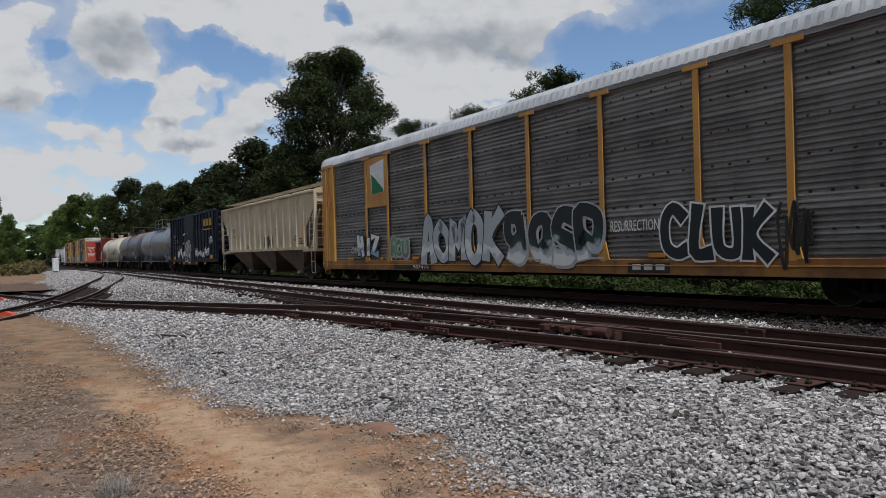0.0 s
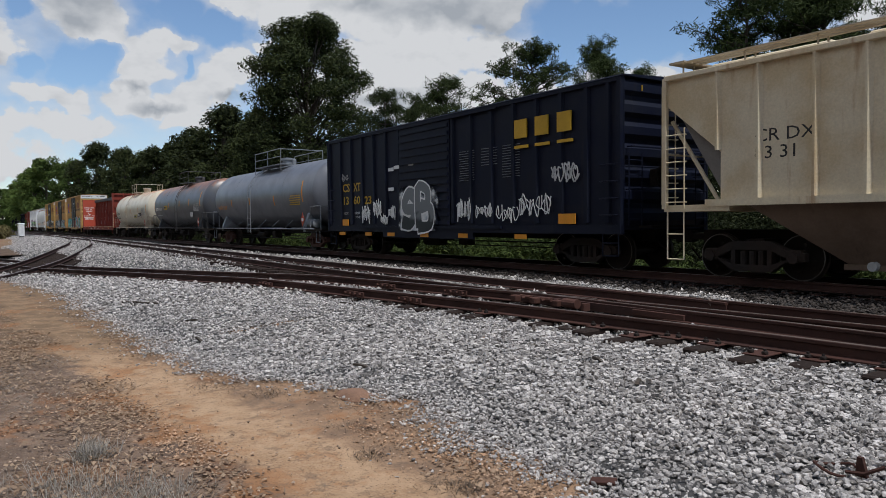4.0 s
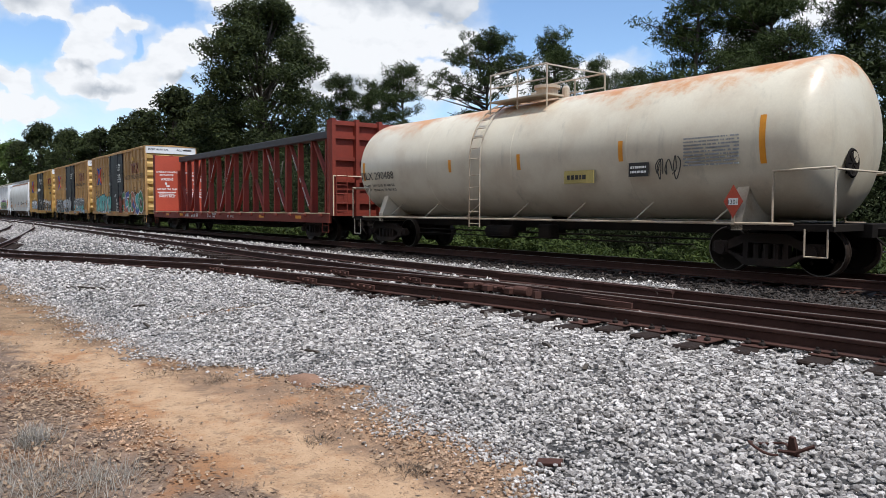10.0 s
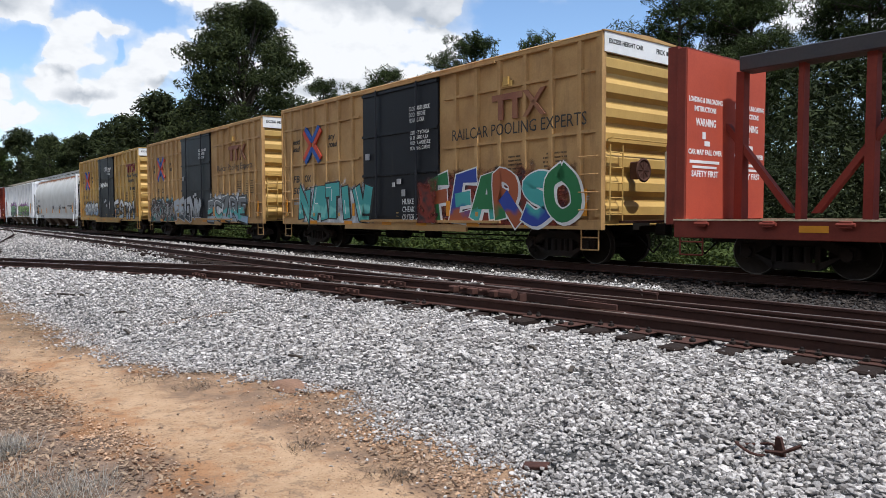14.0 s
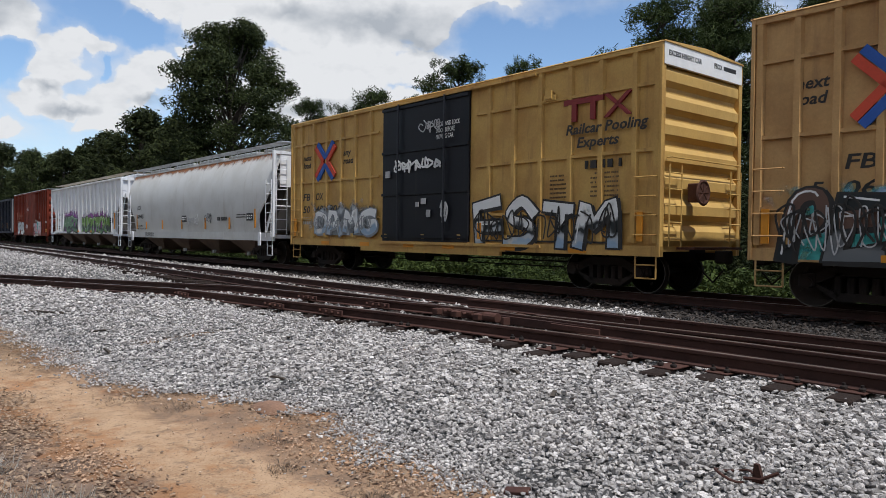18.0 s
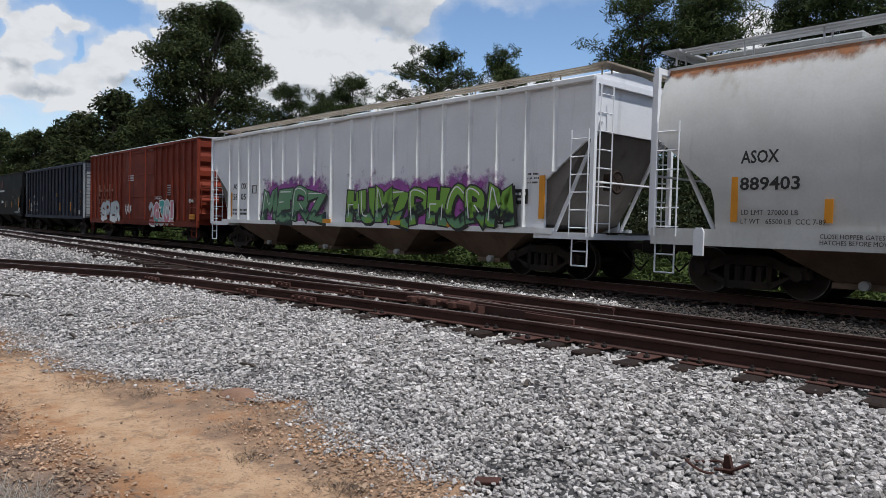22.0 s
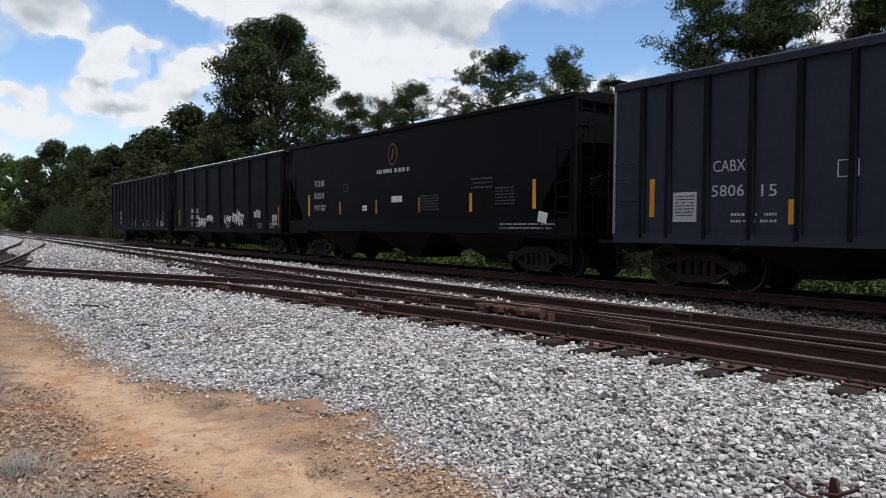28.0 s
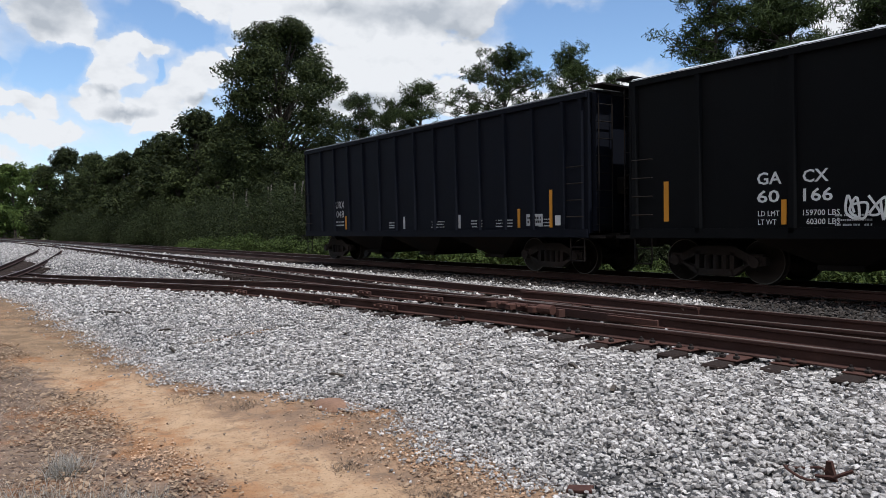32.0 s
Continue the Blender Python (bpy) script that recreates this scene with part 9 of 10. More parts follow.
def bush_mesh(seed, h, r, n, per, size, leaf):
    nr, rng = np.random.default_rng(seed), random.Random(seed)
    wood = Mesh()
    cs = []
    for i in range(n):
        a, q = nr.uniform(0, 2 * math.pi), math.sqrt(nr.random())
        z = h * nr.uniform(0.12, 1.0) * (1 - 0.55 * q * q) * (0.8 + 0.35 * noise.noise((math.cos(a), math.sin(a), seed)))
        cs.append((r * q * math.cos(a), r * q * math.sin(a), z))
        if i % 5 == 0:
            limb(wood, (cs[-1][0] * 0.2, cs[-1][1] * 0.2, -0.1), cs[-1], 0.035, 0.01, 0.1, rng, 2)
    v, f = leaf_cloud(nr, np.array(cs), np.full(n, max(h, r) * 0.2) * nr.uniform(0.7, 1.3, n), per, size, 0.75, 0.5)
    return wood.data("stems", M["bark"]), np_mesh("leaves", v, f, [leaf])


def woods():
    poplar = broad_tree(3, 25.4, 8.5, 560, 150, 0.19, M["leaf"], 0.06, 0.74, True, 0.5, ((0.0, 0.45, 0.6, 0.74, 0.84, 0.93, 1.0), (0.95, 0.9, 1.0, 0.92, 0.7, 0.46, 0.16)))
    oak = broad_tree(5, 16.0, 7.4, 170, 92, 0.26, M["leaf"], 0.06, 0.85)
    oak_b = broad_tree(8, 16.0, 6.8, 170, 92, 0.26, M["leaf"], 0.05, 0.85)
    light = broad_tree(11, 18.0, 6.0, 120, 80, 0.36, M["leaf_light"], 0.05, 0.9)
    plain = broad_tree(14, 17.0, 6.6, 70, 30, 0.9, M["leaf"], 0.03, 1.0)
    pine = pine_tree(21, 15.0, 3.6, 18, 46, 0.35, 0.0, 0.42)
    pine_b = pine_tree(22, 15.0, 4.6, 21, 48, 0.22, 0.0, 0.46)
    thin = pine_tree(25, 14.5, 4.4, 19, 40, 0.5, 0.22, 0.3, True)
    plant(poplar, "hardwood_tree", "very tall dark green hardwood with an uneven double crown", -77.8, 34.0, 1.0, 40, 1.1)
    o = "dense dark green hardwood at the edge of the woods"
    for i, (x, y, s, w, k) in enumerate(((-100, 31, 1.12, 1.25, 0), (-89.5, 32, 1.0, 1.1, 1), (-110, 30, 1.0, 1.3, 1), (-121, 30, 0.93, 1.35, 0), (-117, 25.5, 0.86, 0.9, 1), (-131, 27, 0.9, 1.1, 1), (-138, 25, 0.95, 0.95, 0), (-148, 26, 1.0, 1.0, 1),
                                         (-158, 23.5, 1.12, 1.15, 0), (-70, 30, 0.62, 1.1, 1), (-62, 29, 0.55, 1.1, 0), (-82, 28, 0.62, 1.2, 0), (-95, 27, 0.6, 1.2, 1), (-104, 25.5, 0.6, 1.15, 0), (-48, 33, 0.55, 1.1, 1), (-94, 34, 1.0, 1.0, 0), (-105, 34, 1.05, 1.0, 1), (-126, 33, 0.95, 1.1, 1), (-113, 36, 1.0, 1.0, 0), (-73, 37, 0.75, 1.0, 1), (-86, 38, 0.8, 1.1, 0), (-58, 33, 0.6, 1.2, 1))):
        plant((oak, oak_b)[k], "hardwood_tree", o, x, y, s, 53 * i, w)
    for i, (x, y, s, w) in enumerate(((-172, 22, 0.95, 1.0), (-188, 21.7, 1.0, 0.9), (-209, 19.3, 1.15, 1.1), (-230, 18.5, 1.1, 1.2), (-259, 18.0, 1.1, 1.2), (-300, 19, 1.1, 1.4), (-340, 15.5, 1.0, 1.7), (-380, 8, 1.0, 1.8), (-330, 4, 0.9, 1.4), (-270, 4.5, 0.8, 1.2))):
        plant(light, "hardwood_tree", "light green hardwood far along the track", x, y, s, 47 * i, w, "far trees")
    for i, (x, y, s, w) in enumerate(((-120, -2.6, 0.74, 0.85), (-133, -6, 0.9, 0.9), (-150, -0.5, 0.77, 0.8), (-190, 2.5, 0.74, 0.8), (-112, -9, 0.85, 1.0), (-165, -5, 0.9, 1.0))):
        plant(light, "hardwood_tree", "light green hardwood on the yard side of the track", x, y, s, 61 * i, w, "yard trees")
    p = "dark green pine with tufted limbs"
    for i, (x, y, s, w, k) in enumerate(((-65, 37, 1.02, 0.95, 1), (-60.5, 38, 0.96, 0.8, 0), (-56, 38.4, 1.02, 0.95, 1), (-34.3, 36.1, 0.93, 0.85, 0), (-35.5, 42, 0.87, 0.7, 0), (-23.0, 35.4, 1.0, 1.05, 1), (-20.6, 38.5, 1.03, 0.85, 1), (-21.7, 41, 1.12, 1.0, 1),
                                         (-13.6, 37.2, 0.95, 1.0, 1), (-15.9, 38.6, 0.95, 0.85, 0), (-10.0, 36.3, 1.12, 1.0, 0), (-7, 37, 1.15, 1.1, 1), (-2, 36, 1.1, 1.1, 1), (4, 38, 1.1, 1.0, 0), (-27.5, 33, 0.55, 0.9, 0), (-18.0, 31.5, 0.6, 1.0, 0), (-31, 40, 0.75, 0.9, 1), (-42, 41, 0.72, 0.9, 0), (-50, 42, 0.72, 0.9, 1), (-10, 30, 0.55, 1.0, 0), (11, 36, 1.1, 1.0, 1), (-17.5, 34.5, 0.7, 1.1, 1), (-29, 36.5, 0.62, 1.1, 1), (-6, 33, 0.6, 1.1, 1), (-38, 38, 0.55, 1.2, 1), (-46, 38, 0.58, 1.2, 1), (-53, 36, 0.6, 1.2, 1))):
        plant((pine, pine_b)[k], "pine_tree", p, x, y, s, 71 * i, w)
    plant(thin, "pine_tree", "sparse half-bare pine against the sky", -39.0, 34.1, 1.0, 0)
    # undergrowth along the foot of the woods
    b1 = bush_mesh(31, 2.4, 1.9, 36, 95, 0.11, M["bush"])
    b2 = bush_mesh(32, 1.6, 1.5, 28, 95, 0.095, M["bush"])
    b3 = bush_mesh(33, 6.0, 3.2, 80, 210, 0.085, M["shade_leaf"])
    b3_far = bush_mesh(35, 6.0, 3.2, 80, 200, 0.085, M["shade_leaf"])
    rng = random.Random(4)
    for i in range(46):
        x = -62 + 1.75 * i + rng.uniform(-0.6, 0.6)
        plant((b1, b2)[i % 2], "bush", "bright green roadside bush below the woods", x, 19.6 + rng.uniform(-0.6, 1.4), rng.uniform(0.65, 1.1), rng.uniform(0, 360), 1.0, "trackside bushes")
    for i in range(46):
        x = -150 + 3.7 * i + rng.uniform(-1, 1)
        plant(b3, "bush", "dense thicket under the trees, deep shade in its leaf colour", x, 24.5 + rng.uniform(-1, 2.5) - (1.5 if x < -90 else 0), rng.uniform(0.8, 1.3), rng.uniform(0, 360), 1.0, "thicket")
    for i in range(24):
        plant(b3_far, "bush", "dense thicket under the trees, deep shade in its leaf colour", -145 + 7 * i + rng.uniform(-1, 1), 30 + rng.uniform(-1, 3), rng.uniform(1.2, 1.6), rng.uniform(0, 360), 1.0, "thicket")
    b4 = bush_mesh(34, 2.0, 2.0, 30, 50, 0.2, M["brush"])
    for i, (x, y, s) in enumerate(((-95, 1.2, 1.0), (-103, 3.0, 1.0), (-110, 3.8, 0.9), (-88, -1.5, 0.9), (-100, -2.0, 1.3), (-122, 4.6, 1.2), (-140, 5.2, 1.3))):
        plant(b4, "bush", "dry tan brush beside the track", x, y, s, 50 * i, 1.0, "dry brush")
    # slim trunks that stand free under the leaves
    for i, (x, y) in enumerate(((-55, 25.5), (-57.5, 26), (-60.5, 25.2), (-64, 26), (-68, 25.8), (-74, 26.4), (-83, 25.4), (-52.5, 26.2))):
        m = Mesh()
        limb(m, (0, 0, -0.3), (rng.uniform(-0.6, 0.6), 0.3, 6), rng.uniform(0.08, 0.18), 0.06, 0.2, rng, 5)
        ob = thing("sapling", "pale slender trunk under the woods' edge", "tree", "saplings", m=pose(x, y, ground_z(x, y)))
        part("trunk", m, M["bark_pale"], ob, smooth=True)
    # unseen woods added behind the viewer across the yard to cut the skylight
    for i in range(26):
        plant(plain, "hardwood_tree", "unseen tall tree across the yard, added to cut the skylight", -75 + 6.5 * i + rng.uniform(-1.5, 1.5), -30 + rng.uniform(-3, 3) + abs(i - 12) * 0.3, rng.uniform(0.95, 1.25), rng.uniform(0, 360), 1.05, "woods across the yard")


woods()


# ---------------------------------------------------------------- yard: side track, cabinet, loose things
def side_curve():
    pts = [Vector(p) for p in ((-96, 10.9, 0.01), (-87, 10.45, 0.01), (-76, 9.6, 0.01), (-65, 8.3, 0.01), (-55, 6.9, 0.01), (-48, 5.6, -0.06), (-42, 4.3, -0.2), (-37, 2.85, -0.4), (-32, 1.2, -0.5), (-26, -0.7, -0.5), (-18, -3.2, -0.5), (-8, -6.3, -0.5))]
    out = []
    for i in range(1, len(pts) - 2):
        a, b, c, d = pts[i - 1:i + 3]
        for k in range(6):
            t = k / 6
            out.append(0.5 * ((2 * b) + (c - a) * t + (2 * a - 5 * b + 4 * c - d) * t * t + (3 * b - a - 3 * c + d) * t ** 3))
    return out


def yard():
    curve = side_curve()
    tr = thing("side_track", "rusty curved yard track crossing the diverging track", "track", "railway tracks", "structure")
    for s in (-0.7525, 0.7525):
        line = []
        for i, p in enumerate(curve):
            a, b = curve[max(i - 1, 0)], curve[min(i + 1, len(curve) - 1)]
            d = (b - a).normalized()
            line.append((p.x - d.y * s, p.y + d.x * s, p.z + 0.012))
        rail(tr, line)
    for i in range(0, len(curve) - 1):
        for u in (0.0, 0.5):
            p = curve[i].lerp(curve[i + 1], u)
            d = curve[i + 1] - curve[i]
            ob = new("tie", TIE)
            ob.parent = tr
            ob.matrix_basis = pose(p.x, p.y, p.z - 0.045, 0, 0, math.degrees(math.atan2(d.y, d.x)))
    cab = thing("signal_cabinet", "white metal signal cabinet beside the siding", "cabinet", m=pose(-104, 6.62, ground_z(-104, 6.62), 0, 0, 8))
    part("body", Mesh().box(-0.38, 0.38, -0.3, 0.3, 0.25, 1.75, 0.02), M["white"], cab)
    part("roof", Mesh().prism([(-0.42, 1.75), (0.42, 1.75), (0.42, 1.8), (0, 1.88), (-0.42, 1.8)], "y", -0.35, 0.35), M["white"], cab)
    part("door", Mesh().box(-0.32, 0.32, -0.325, -0.3, 0.35, 1.65), M["white"], cab)
    part("leg", Mesh().box(-0.3, -0.2, -0.2, 0.2, -0.1, 0.26), M["truck"], cab)
    part("leg", Mesh().box(0.2, 0.3, -0.2, 0.2, -0.1, 0.26), M["truck"], cab)
    orange = material("derail_orange", (0.62, 0.085, 0.03), 0.6, grain=0.1)
    for x, y, s in ((-29.0, 0.3, 0.7), (-45.5, 0.3, 0.8)):
        der = thing("derail", "orange painted derail block beside the yard track", "derail", "derails", m=pose(x, y, ground_z(x, y) + 0.02, 0, 0, 62))
        part("wedge", Mesh().prism([(-0.45 * s, 0), (0.45 * s, 0), (0.3 * s, 0.1), (0.05 * s, 0.17), (-0.15 * s, 0.13), (-0.4 * s, 0.07)], "y", -0.12, 0.12), orange, der)
        part("stand", Mesh().box(-1.0, -0.75, -0.12, 0.12, 0, 0.22, 0.02).cyl((-0.75, 0, 0.1), (-0.4, 0, 0.1), 0.03, 6), M["black"], der)
    # low heap of brown earth and dead brush
    m, n = Mesh(), 22
    vs, fs = [], []
    for i in range(n + 1):
        for j in range(n + 1):
            u, v = i / n * 2 - 1, j / n * 2 - 1
            k = max(0.0, 1 - u * u - v * v)
            vs.append((u * 9, v * 2.6, -0.08 + 0.24 * k ** 0.8 * (0.8 + 0.5 * noise.noise((u * 4, v * 3, 2))) + 0.1 * noise.noise((u * 13, v * 8, 5)) * k))
    fs = [(i * (n + 1) + j, (i + 1) * (n + 1) + j, (i + 1) * (n + 1) + j + 1, i * (n + 1) + j + 1) for i in range(n) for j in range(n)]
    heap = part("earth_mound", m.add(vs, fs), M["heap"], None, smooth=True)
    heap.matrix_world = pose(-60, 2.3, ground_z(-60, 2.3), 0, 0, -4)
    tagged(heap, "low heap of dark brown earth and dead brush", "dirt heap")


M["heap"] = material("heap_earth", (0.12, 0.075, 0.045), 0.95, second=(0.065, 0.042, 0.028), grain=0.4, bump=1.0, scale=1.2)
yard()


def turnout_fittings():
    """Frog castings, blocks, bolts, plates and keeper irons round the turnout."""
    fr = thing("frog", "rusty cast frog of the turnout with bolted blocks", "rail frog")
    y = near_y(-8.6) - 0.7525
    part("casting", Mesh().prism([(-10.6, y - 0.12), (-7.0, y - 0.1), (-5.9, y - 0.02), (-5.9, y + 0.12), (-7.0, y + 0.2), (-10.6, y + 0.16)], "z", -0.16, -0.035), M["rail"], fr)
    for x in (-9.45, -8.95, -8.4):
        part("block", Mesh().box(x - 0.075, x + 0.075, y - 0.38, y - 0.25, -0.13, -0.02, 0.015), M["plate"], fr)
        part("bolt", Mesh().cyl((x, y - 0.2, -0.05), (x + 0.28, y - 0.2, -0.05), 0.035, 8).cyl((x + 0.14, y - 0.3, -0.06), (x + 0.14, y + 0.02, -0.06), 0.022, 6), M["plate"], fr)
    part("bolt", Mesh().cyl((-8.25, y - 0.31, -0.05), (-7.95, y - 0.31, -0.05), 0.075, 12), M["plate"], fr, "round spring housing")
    part("stop", Mesh().box(-7.85, -7.79, y - 0.34, y - 0.2, -0.15, -0.03), M["plate"], fr)
    part("joint_bar", Mesh().box(-7.0, -6.1, y - 0.14, y - 0.1, -0.13, -0.05, 0.005), M["plate"], fr)
    gl = thing("guard_rail", "short rusty guard rail beside the far rail", "guard rail")
    gy = near_y(-8) + 0.7525 - 0.13
    part("rail", Mesh().sweep(RAIL, [(-10.4, gy - 0.1, 0.0), (-9.6, gy, 0.0), (-7.2, gy, 0.0), (-6.4, gy - 0.1, 0.0)]), M["rail"], gl)
    lv = thing("rail_brace", "short pale steel bar leaning against the far rail", "steel bar")
    part("bar", Mesh().prism([(-6.6, -0.16), (-6.52, -0.16), (-6.75, 0.03), (-6.83, 0.03)], "y", near_y(-6.6) + 0.55, near_y(-6.6) + 0.6), M["rail_top"], lv)
    # keeper irons and joint bars along the near rails
    rng = random.Random(9)
    for i, (x, rail_y) in enumerate(((-12.2, div_y(-12.2) - 0.7525), (-13.3, div_y(-13.3) + 0.7525), (-11.2, div_y(-11.2) + 0.7525), (-15.5, div_y(-15.5) - 0.7525), (-10.6, div_y(-10.6) - 0.7525))):
        cl = thing("joint_bar", "rusty bolted joint bar on a rail", "joint bar", "joint bars")
        z = div_z(x)
        part("bar", Mesh().box(x - 0.4, x + 0.4, rail_y - 0.075, rail_y - 0.045, z - 0.14, z - 0.05, 0.006), M["plate"], cl)
        for k in range(4):
            part("bolt", Mesh().cyl((x - 0.3 + 0.2 * k, rail_y - 0.115, z - 0.095), (x - 0.3 + 0.2 * k, rail_y - 0.07, z - 0.095), 0.026, 6), M["plate"], cl)


turnout_fittings()


def loose_things():
    rng, nr = random.Random(12), np.random.default_rng(12)
    rusty = material("rusty_iron", (0.07, 0.028, 0.019), 0.9, 0.1, second=(0.04, 0.018, 0.014), grain=0.3)
    # bent iron band and strap on the stones
    z = ground_z(-2.05, 4.5) + 0.075
    ir = thing("scrap_iron", "rusty bent iron loop and strap lying on the stones", "scrap iron")
    ring = [(-2.2 + 0.12 * math.cos(a), 4.48 + 0.11 * math.sin(a), z - 0.01 + 0.02 * math.sin(2 * a)) for a in (0.5 + 5.2 * i / 14 for i in range(15))]
    part("loop", Mesh().sweep_round(ring, 0.009), rusty, ir)
    part("strap", Mesh().prism([(-2.06, z - 0.02), (-1.99, z - 0.02), (-2.0, z + 0.03), (-2.02, z + 0.1), (-2.05, z + 0.1)], "y", 4.45, 4.48).tube([(-2.1, 4.42, z), (-2.0, 4.44, z + 0.01), (-1.9, 4.48, z + 0.07)], 0.013, 6), rusty, ir)
    z = ground_z(-3.1, 3.35) + 0.03
    pl = thing("rusty_plate", "small rusty tie plate in the dirt", "scrap iron", m=pose(-3.1, 3.35, z, 8, -6, 30))
    part("plate", Mesh().box(-0.085, 0.085, -0.04, 0.04, -0.012, 0.012, 0.004), rusty, pl)
    # stick
    z = ground_z(-15.5, 2.9) + 0.05
    st = thing("stick", "thin dark forked stick on the gravel", "stick")
    part("branch", Mesh().tube([(-16.1, 2.75, z), (-15.8, 2.95, z + 0.02), (-15.4, 3.05, z + 0.03), (-14.9, 3.2, z + 0.05)], 0.022, 5).tube([(-15.8, 2.95, z + 0.02), (-15.3, 2.85, z)], 0.014, 5), M["bark"], st)
    # clod of brown earth
    cl = part("clod", Mesh().lathe([(0, 0.24), (0.025, 0.21), (0.05, 0.14), (0.06, 0.04)], (0, 0, 0), "z", 9), M["clod"], None, smooth=True)
    for v in cl.data.vertices:
        v.co.x *= 1.25 + 0.3 * noise.noise((v.co * 6))
        v.co.y *= 0.8 + 0.4 * noise.noise((v.co * 5 + Vector((3, 0, 0))))
    cl.matrix_world = pose(-6.3, 3.2, ground_z(-6.3, 3.2) - 0.02)
    tagged(cl, "flat clod of brown earth at the gravel's edge", "clod")
    # dark wood chips and scraps among the stones
    for i, (x, y, l) in enumerate(((-7.25, 3.75, 0.16), (-9.4, 5.0, 0.2), (-11.6, 5.8, 0.3), (-8.6, 6.3, 0.28), (-7.3, 6.45, 0.3), (-12.4, 3.2, 0.2), (-5.3, 5.6, 0.14), (-4.4, 5.2, 0.12), (-10.5, 2.8, 0.18))):
        ch = thing("wood_scrap", "dark splinter of tie wood on the stones", "wood scrap", "wood scraps", m=pose(x, y, ground_z(x, y) + 0.05, rng.uniform(-10, 10), rng.uniform(-8, 8), rng.uniform(-60, 60)))
        part("splinter", Mesh().prism([(-l * 0.7, -0.012), (l * 0.5, -0.015), (l * 0.7, 0.0), (l * 0.4, 0.016), (-l * 0.6, 0.012)], "y", -0.018, 0.022), M["bark"], ch)
    # dry grass: clumps and scattered blades
    def blades(n, spots, h, least=0.35):
        co, c = [], len(spots)
        own = nr.integers(0, c, n)
        base = np.array(spots)[own][:, :2] + nr.normal(size=(n, 2)) * np.array(spots)[own][:, 2:3]
        zz = np.array([ground_z(a, b) for a, b in base]) - 0.03
        a = nr.uniform(0, 2 * np.pi, n)
        ln = h * nr.uniform(0.4, 1.2, n)
        lean = nr.uniform(least, 1.05, n)
        d = np.stack([np.cos(a), np.sin(a)], 1)
        wv = np.stack([-np.sin(a), np.cos(a)], 1) * 0.0027
        p0 = np.concatenate([base, zz[:, None]], 1)
        tip = p0 + np.concatenate([d * (lean * ln)[:, None], (ln * np.sqrt(1 - 0.85 * lean ** 2))[:, None]], 1)
        w3 = np.concatenate([wv, np.zeros((n, 1))], 1)
        v = np.stack([p0 - w3, p0 + w3, tip + w3 * 0.3, tip - w3 * 0.3], 1)
        return v.reshape(-1, 3), np.arange(n * 4).reshape(n, 4)
    tufts = [(-5.84, 0.74, 0.07), (-5.78, 0.68, 0.06), (-5.2, 0.45, 0.16), (-4.9, 0.72, 0.16), (-4.6, 0.95, 0.12), (-4.7, 0.5, 0.18)]
    v, f = blades(1700, tufts, 0.15)
    ob = new("dry_grass", np_mesh("dry_grass", v, f, [M["dry_grass"]]))
    tagged(ob, "pale dry grass tufts beside the worn path", "grass", kind="stuff")
    scrub = [(-5.36, 2.63, 0.09), (-5.2, 2.7, 0.06), (-3.79, 2.59, 0.1), (-3.65, 2.66, 0.06), (-6.95, 2.5, 0.12), (-7.6, 2.22, 0.16), (-4.6, 2.45, 0.08)]
    v, f = blades(1500, scrub, 0.07, 0.8)
    tagged(new("dead_scrub", np_mesh("dead_scrub", v, f, [M["scrub"]])), "dark dead scrub tufts in the sandy dirt", "grass", kind="stuff")
    low = [(-10.0 + 0.16 * i + rng.uniform(-0.4, 0.4), rng.uniform(-1.4, 0.75), 0.26) for i in range(44)]
    v, f = blades(15000, low, 0.11, 0.95)
    tagged(new("dry_litter", np_mesh("dry_litter", v, f, [M["straw"]])), "flattened grey dry grass and litter on the dirt", "litter", kind="stuff")
    # dead leaves and bits of bark
    n = 22000
    x = nr.uniform(-16, -2.5, n)
    edge = 1.82 + 0.075 * x + 0.17 * np.sin(1.4 * x) + 0.1 * np.sin(3.7 * x + 1) + nr.normal(0, 0.12, n)
    y = np.where(nr.random(n) < 0.86, edge - np.abs(nr.normal(0, 0.9, n)), np.array([gravel_edge(a) for a in x]) - np.abs(nr.normal(0, 0.3, n)))
    keep = np.array([b < gravel_edge(a) + 0.15 for a, b in zip(x, y)])
    keep &= nr.random(n) < 0.55 + 0.5 * np.sin(2.3 * x + 1.7 * y) * np.sin(3.1 * y - 1.2 * x)
    x, y = x[keep], y[keep]
    n = len(x)
    zz = np.array([ground_z(a, b) for a, b in zip(x, y)]) + 0.004
    a, tilt = nr.uniform(0, 2 * np.pi, n), nr.uniform(-0.5, 0.5, (n, 2))
    ln, wd = nr.uniform(0.008, 0.034, n), nr.uniform(0.005, 0.017, n)
    u = np.stack([np.cos(a), np.sin(a), tilt[:, 0]], 1) * ln[:, None]
    w = np.stack([-np.sin(a), np.cos(a), tilt[:, 1]], 1) * wd[:, None]
    c = np.stack([x, y, zz + 0.006], 1)
    v = np.stack([c - u, c - w, c + u, c + w], 1)
    tagged(new("leaf_litter", np_mesh("leaf_litter", v.reshape(-1, 3), np.arange(n * 4).reshape(n, 4), [M["dead_leaf"]])), "brown dead leaves and bark bits on the dirt", "litter", kind="stuff")
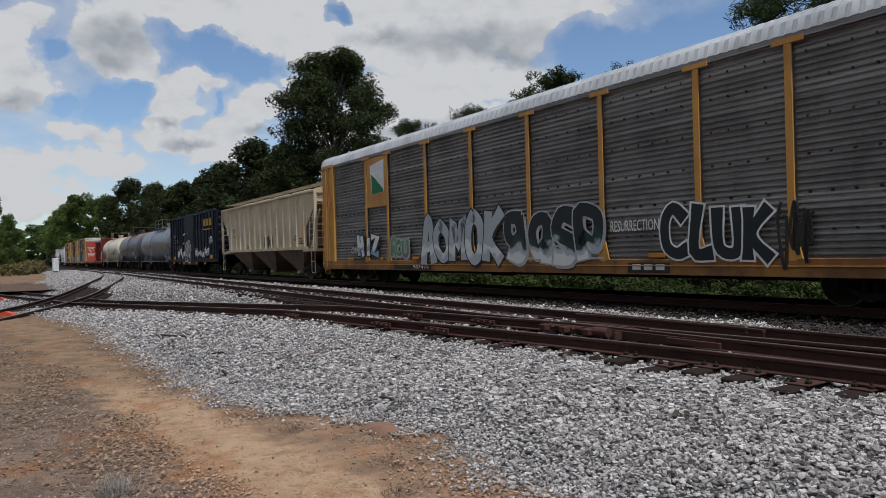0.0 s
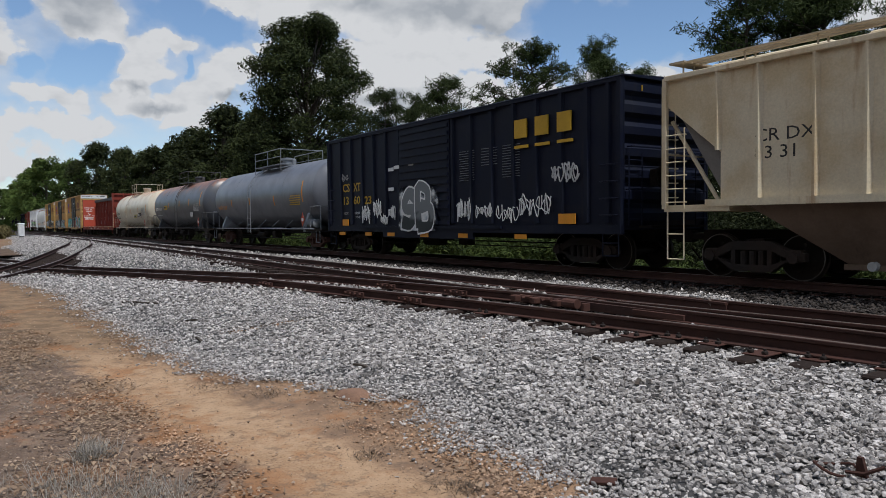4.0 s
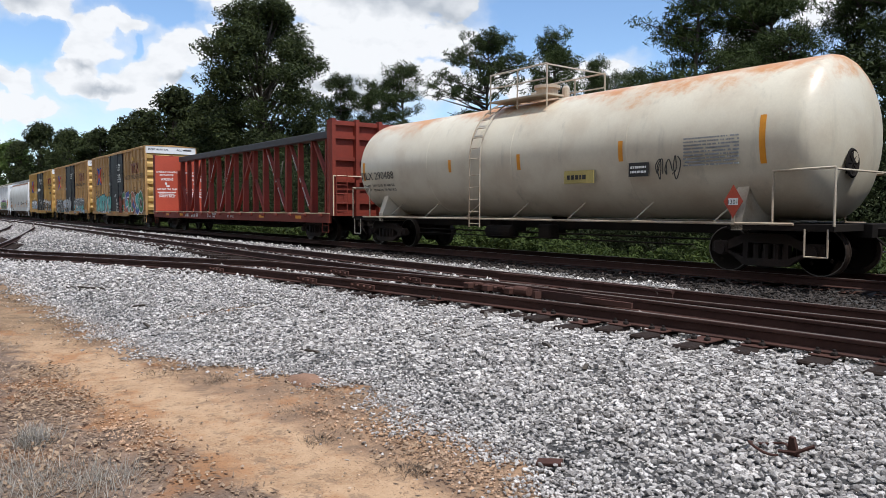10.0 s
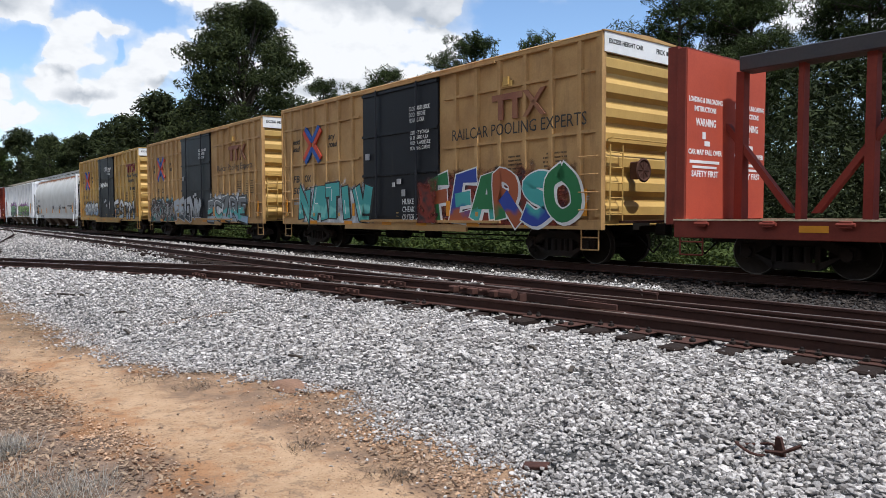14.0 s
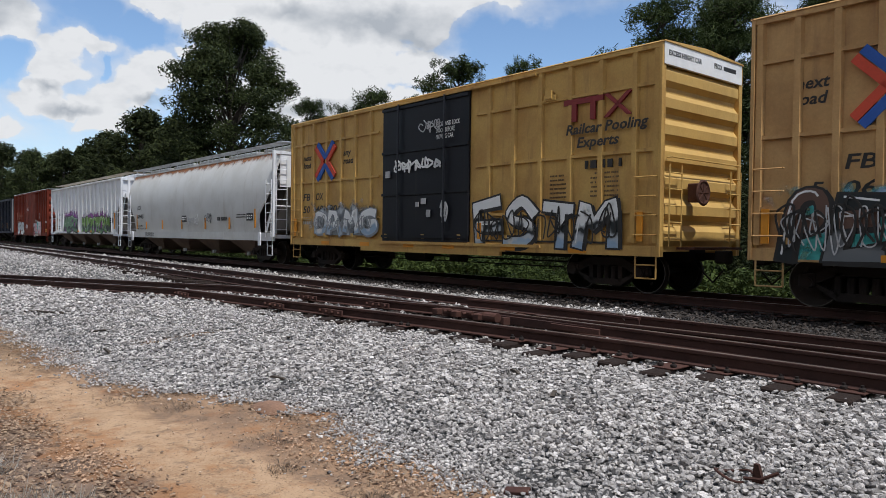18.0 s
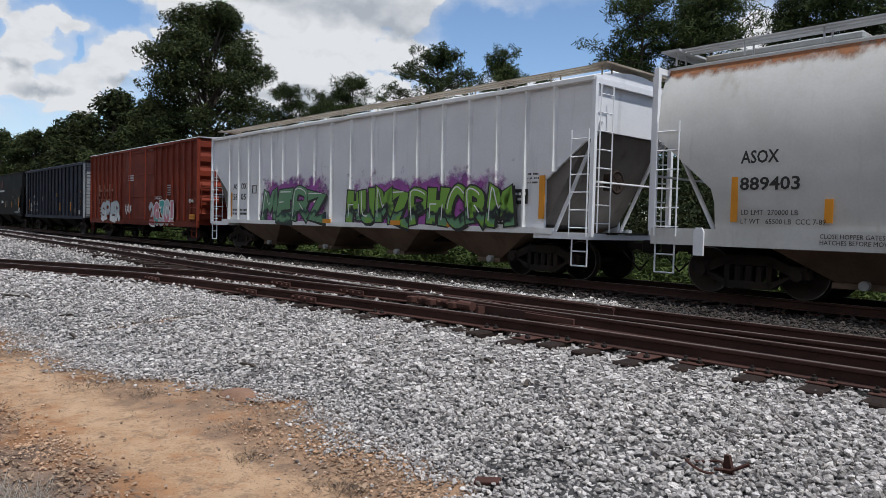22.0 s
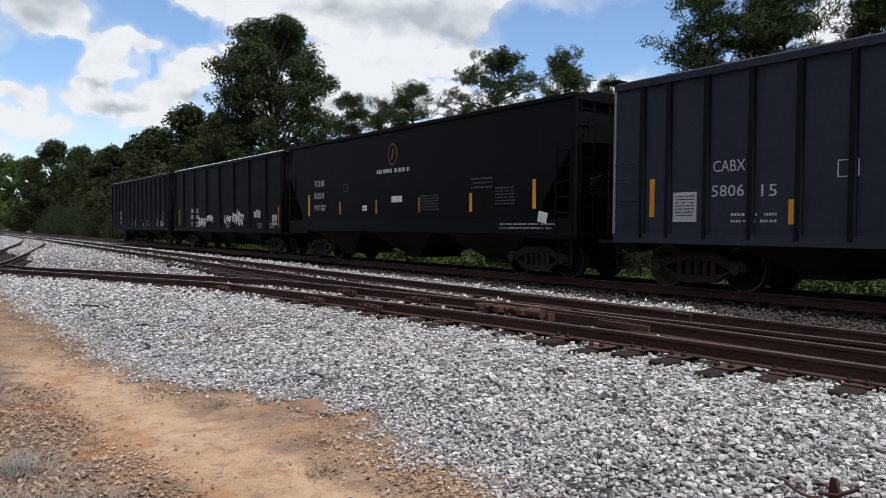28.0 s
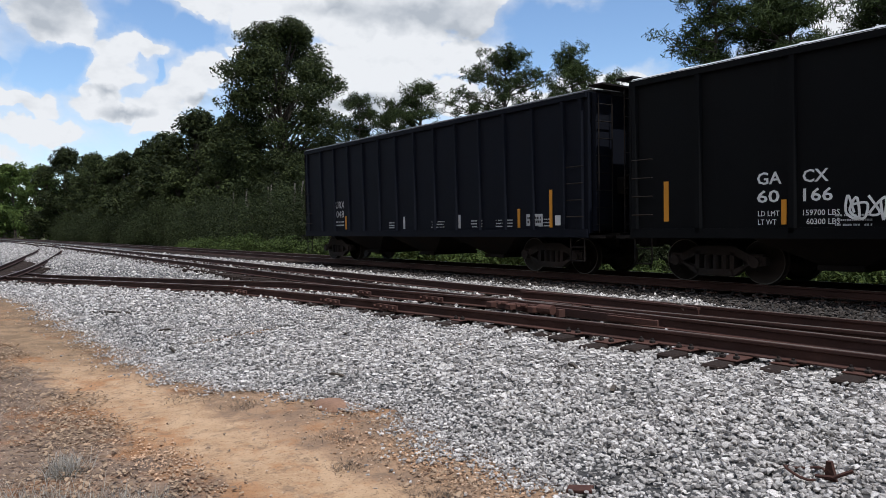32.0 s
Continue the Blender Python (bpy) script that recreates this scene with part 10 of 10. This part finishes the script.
    # orange clay crumbs where the dirt meets the stones, and along the bank of the path
    spots = np.array([(-4.85, 2.8, 0.3), (-4.4, 2.95, 0.28), (-4.1, 3.0, 0.25), (-3.5, 2.9, 0.25), (-5.75, 1.35, 0.26), (-5.3, 1.38, 0.24), (-6.6, 1.1, 0.4), (-7.4, 1.0, 0.4), (-3.1, 2.9, 0.2)])
    n = 2600
    own = nr.integers(0, len(spots), n)
    x, y = (spots[own][:, :2] + nr.normal(size=(n, 2)) * spots[own][:, 2:3] * np.array([1.0, 0.55])).T
    shape = np.array([(1, 0, 0), (-1, 0, 0), (0, 1, 0), (0, -1, 0), (0, 0, 0.7), (0, 0, -0.7)], float)
    fc = np.array([(0, 2, 4), (2, 1, 4), (1, 3, 4), (3, 0, 4), (2, 0, 5), (1, 2, 5), (3, 1, 5), (0, 3, 5)])
    s = 0.0072 * np.clip(nr.lognormal(0, 0.5, n), 0.4, 2.6)
    v = shape[None] * (1 + nr.uniform(-0.4, 0.4, (n, 6, 3))) * s[:, None, None]
    v = v + np.stack([x, y, np.array([ground_z(a, b) for a, b in zip(x, y)]) + 0.004], 1)[:, None]
    f = (fc[None] + (np.arange(n) * 6)[:, None, None]).reshape(-1, 3)
    tagged(new("clay_crumbs", np_mesh("clay_crumbs", v.reshape(-1, 3), f, [M["crumb"]])), "orange clay crumbs along the edge of the stones", "clay", kind="stuff")
    # pebbles on the dirt
    n = 20000
    x, y = nr.uniform(-18, -2, n), nr.uniform(-1.2, 3.6, n)
    keep = np.array([b < gravel_edge(a) + 0.2 for a, b in zip(x, y)]) & (nr.random(n) < np.clip(0.15 + 1.5 * np.abs(y - 2.27 - 0.075 * x) ** 2, 0, 1))
    x, y = x[keep], y[keep]
    n = len(x)
    shape = np.array([(1, 0, 0), (-1, 0, 0), (0, 1, 0), (0, -1, 0), (0, 0, 0.7), (0, 0, -0.7)], float)
    s = 0.0046 * np.clip(nr.lognormal(0, 0.6, n), 0.4, 3.0)
    zz = np.array([ground_z(a, b) for a, b in zip(x, y)])
    v = shape[None] * (1 + nr.uniform(-0.35, 0.35, (n, 6, 3))) * s[:, None, None]
    v = v + np.stack([x, y, zz], 1)[:, None]
    fc = np.array([(0, 2, 4), (2, 1, 4), (1, 3, 4), (3, 0, 4), (2, 0, 5), (1, 2, 5), (3, 1, 5), (0, 3, 5)])
    f = (fc[None] + (np.arange(n) * 6)[:, None, None]).reshape(-1, 3)
    tagged(new("pebbles", np_mesh("pebbles", v.reshape(-1, 3), f, [M["pebble"]])), "small tan and grey pebbles scattered on the dirt", "pebbles", kind="stuff")


M["dead_leaf"] = leaf_material("dead_leaf", (0.46, 0.33, 0.22), (0.17, 0.112, 0.075), 0.2)
M["scrub"] = leaf_material("dead_scrub", (0.16, 0.12, 0.085), (0.05, 0.037, 0.028), 0.1)
M["crumb"] = material("orange_clay_crumb", (0.40, 0.245, 0.145), 0.95, second=(0.34, 0.25, 0.18), grain=0.25, island=0.4, bump=0.5)
M["clod"] = material("clod_earth", (0.25, 0.14, 0.088), 0.95, second=(0.16, 0.09, 0.056), grain=0.4, bump=0.6, scale=3)
M["pebble"] = material("pebble", (0.38, 0.28, 0.20), 0.9, second=(0.28, 0.20, 0.14), grain=0.2, island=0.5)
loose_things()


# ---------------------------------------------------------------- motion
def run(t):
    """Metres the train has gone at t seconds: it slows gently."""
    return 9.55 * t - 0.000467 * t ** 3


def spin(wheelset, e):
    rows = [(k / 15, pose(e * 0.91, 0, WHEEL_R, 0, math.degrees(run(k / 15) / WHEEL_R) % 360, 0)) for k in range(481)]
    walk(wheelset, rows)
    return wheelset.animation_data.action, wheelset.animation_data.action_slot


def motions():
    for car, middle, reach in TRAIN:
        rows = []
        for t in range(33):
            x = middle + run(t)
            ya, yb = main_y(x - reach), main_y(x + reach)
            rows.append((float(t), pose(x, (ya + yb) / 2, 0.03, 0, 0, math.degrees(math.atan2(yb - ya, 2 * reach)))))
        walk(car, rows)
    for e, sets in WHEELSETS.items():
        action, slot = spin(sets[0], e)
        for w in sets[1:]:
            w.rotation_mode = "QUATERNION"
            w.animation_data_create()
            w.animation_data.action = action
            w.animation_data.action_slot = slot


motions()
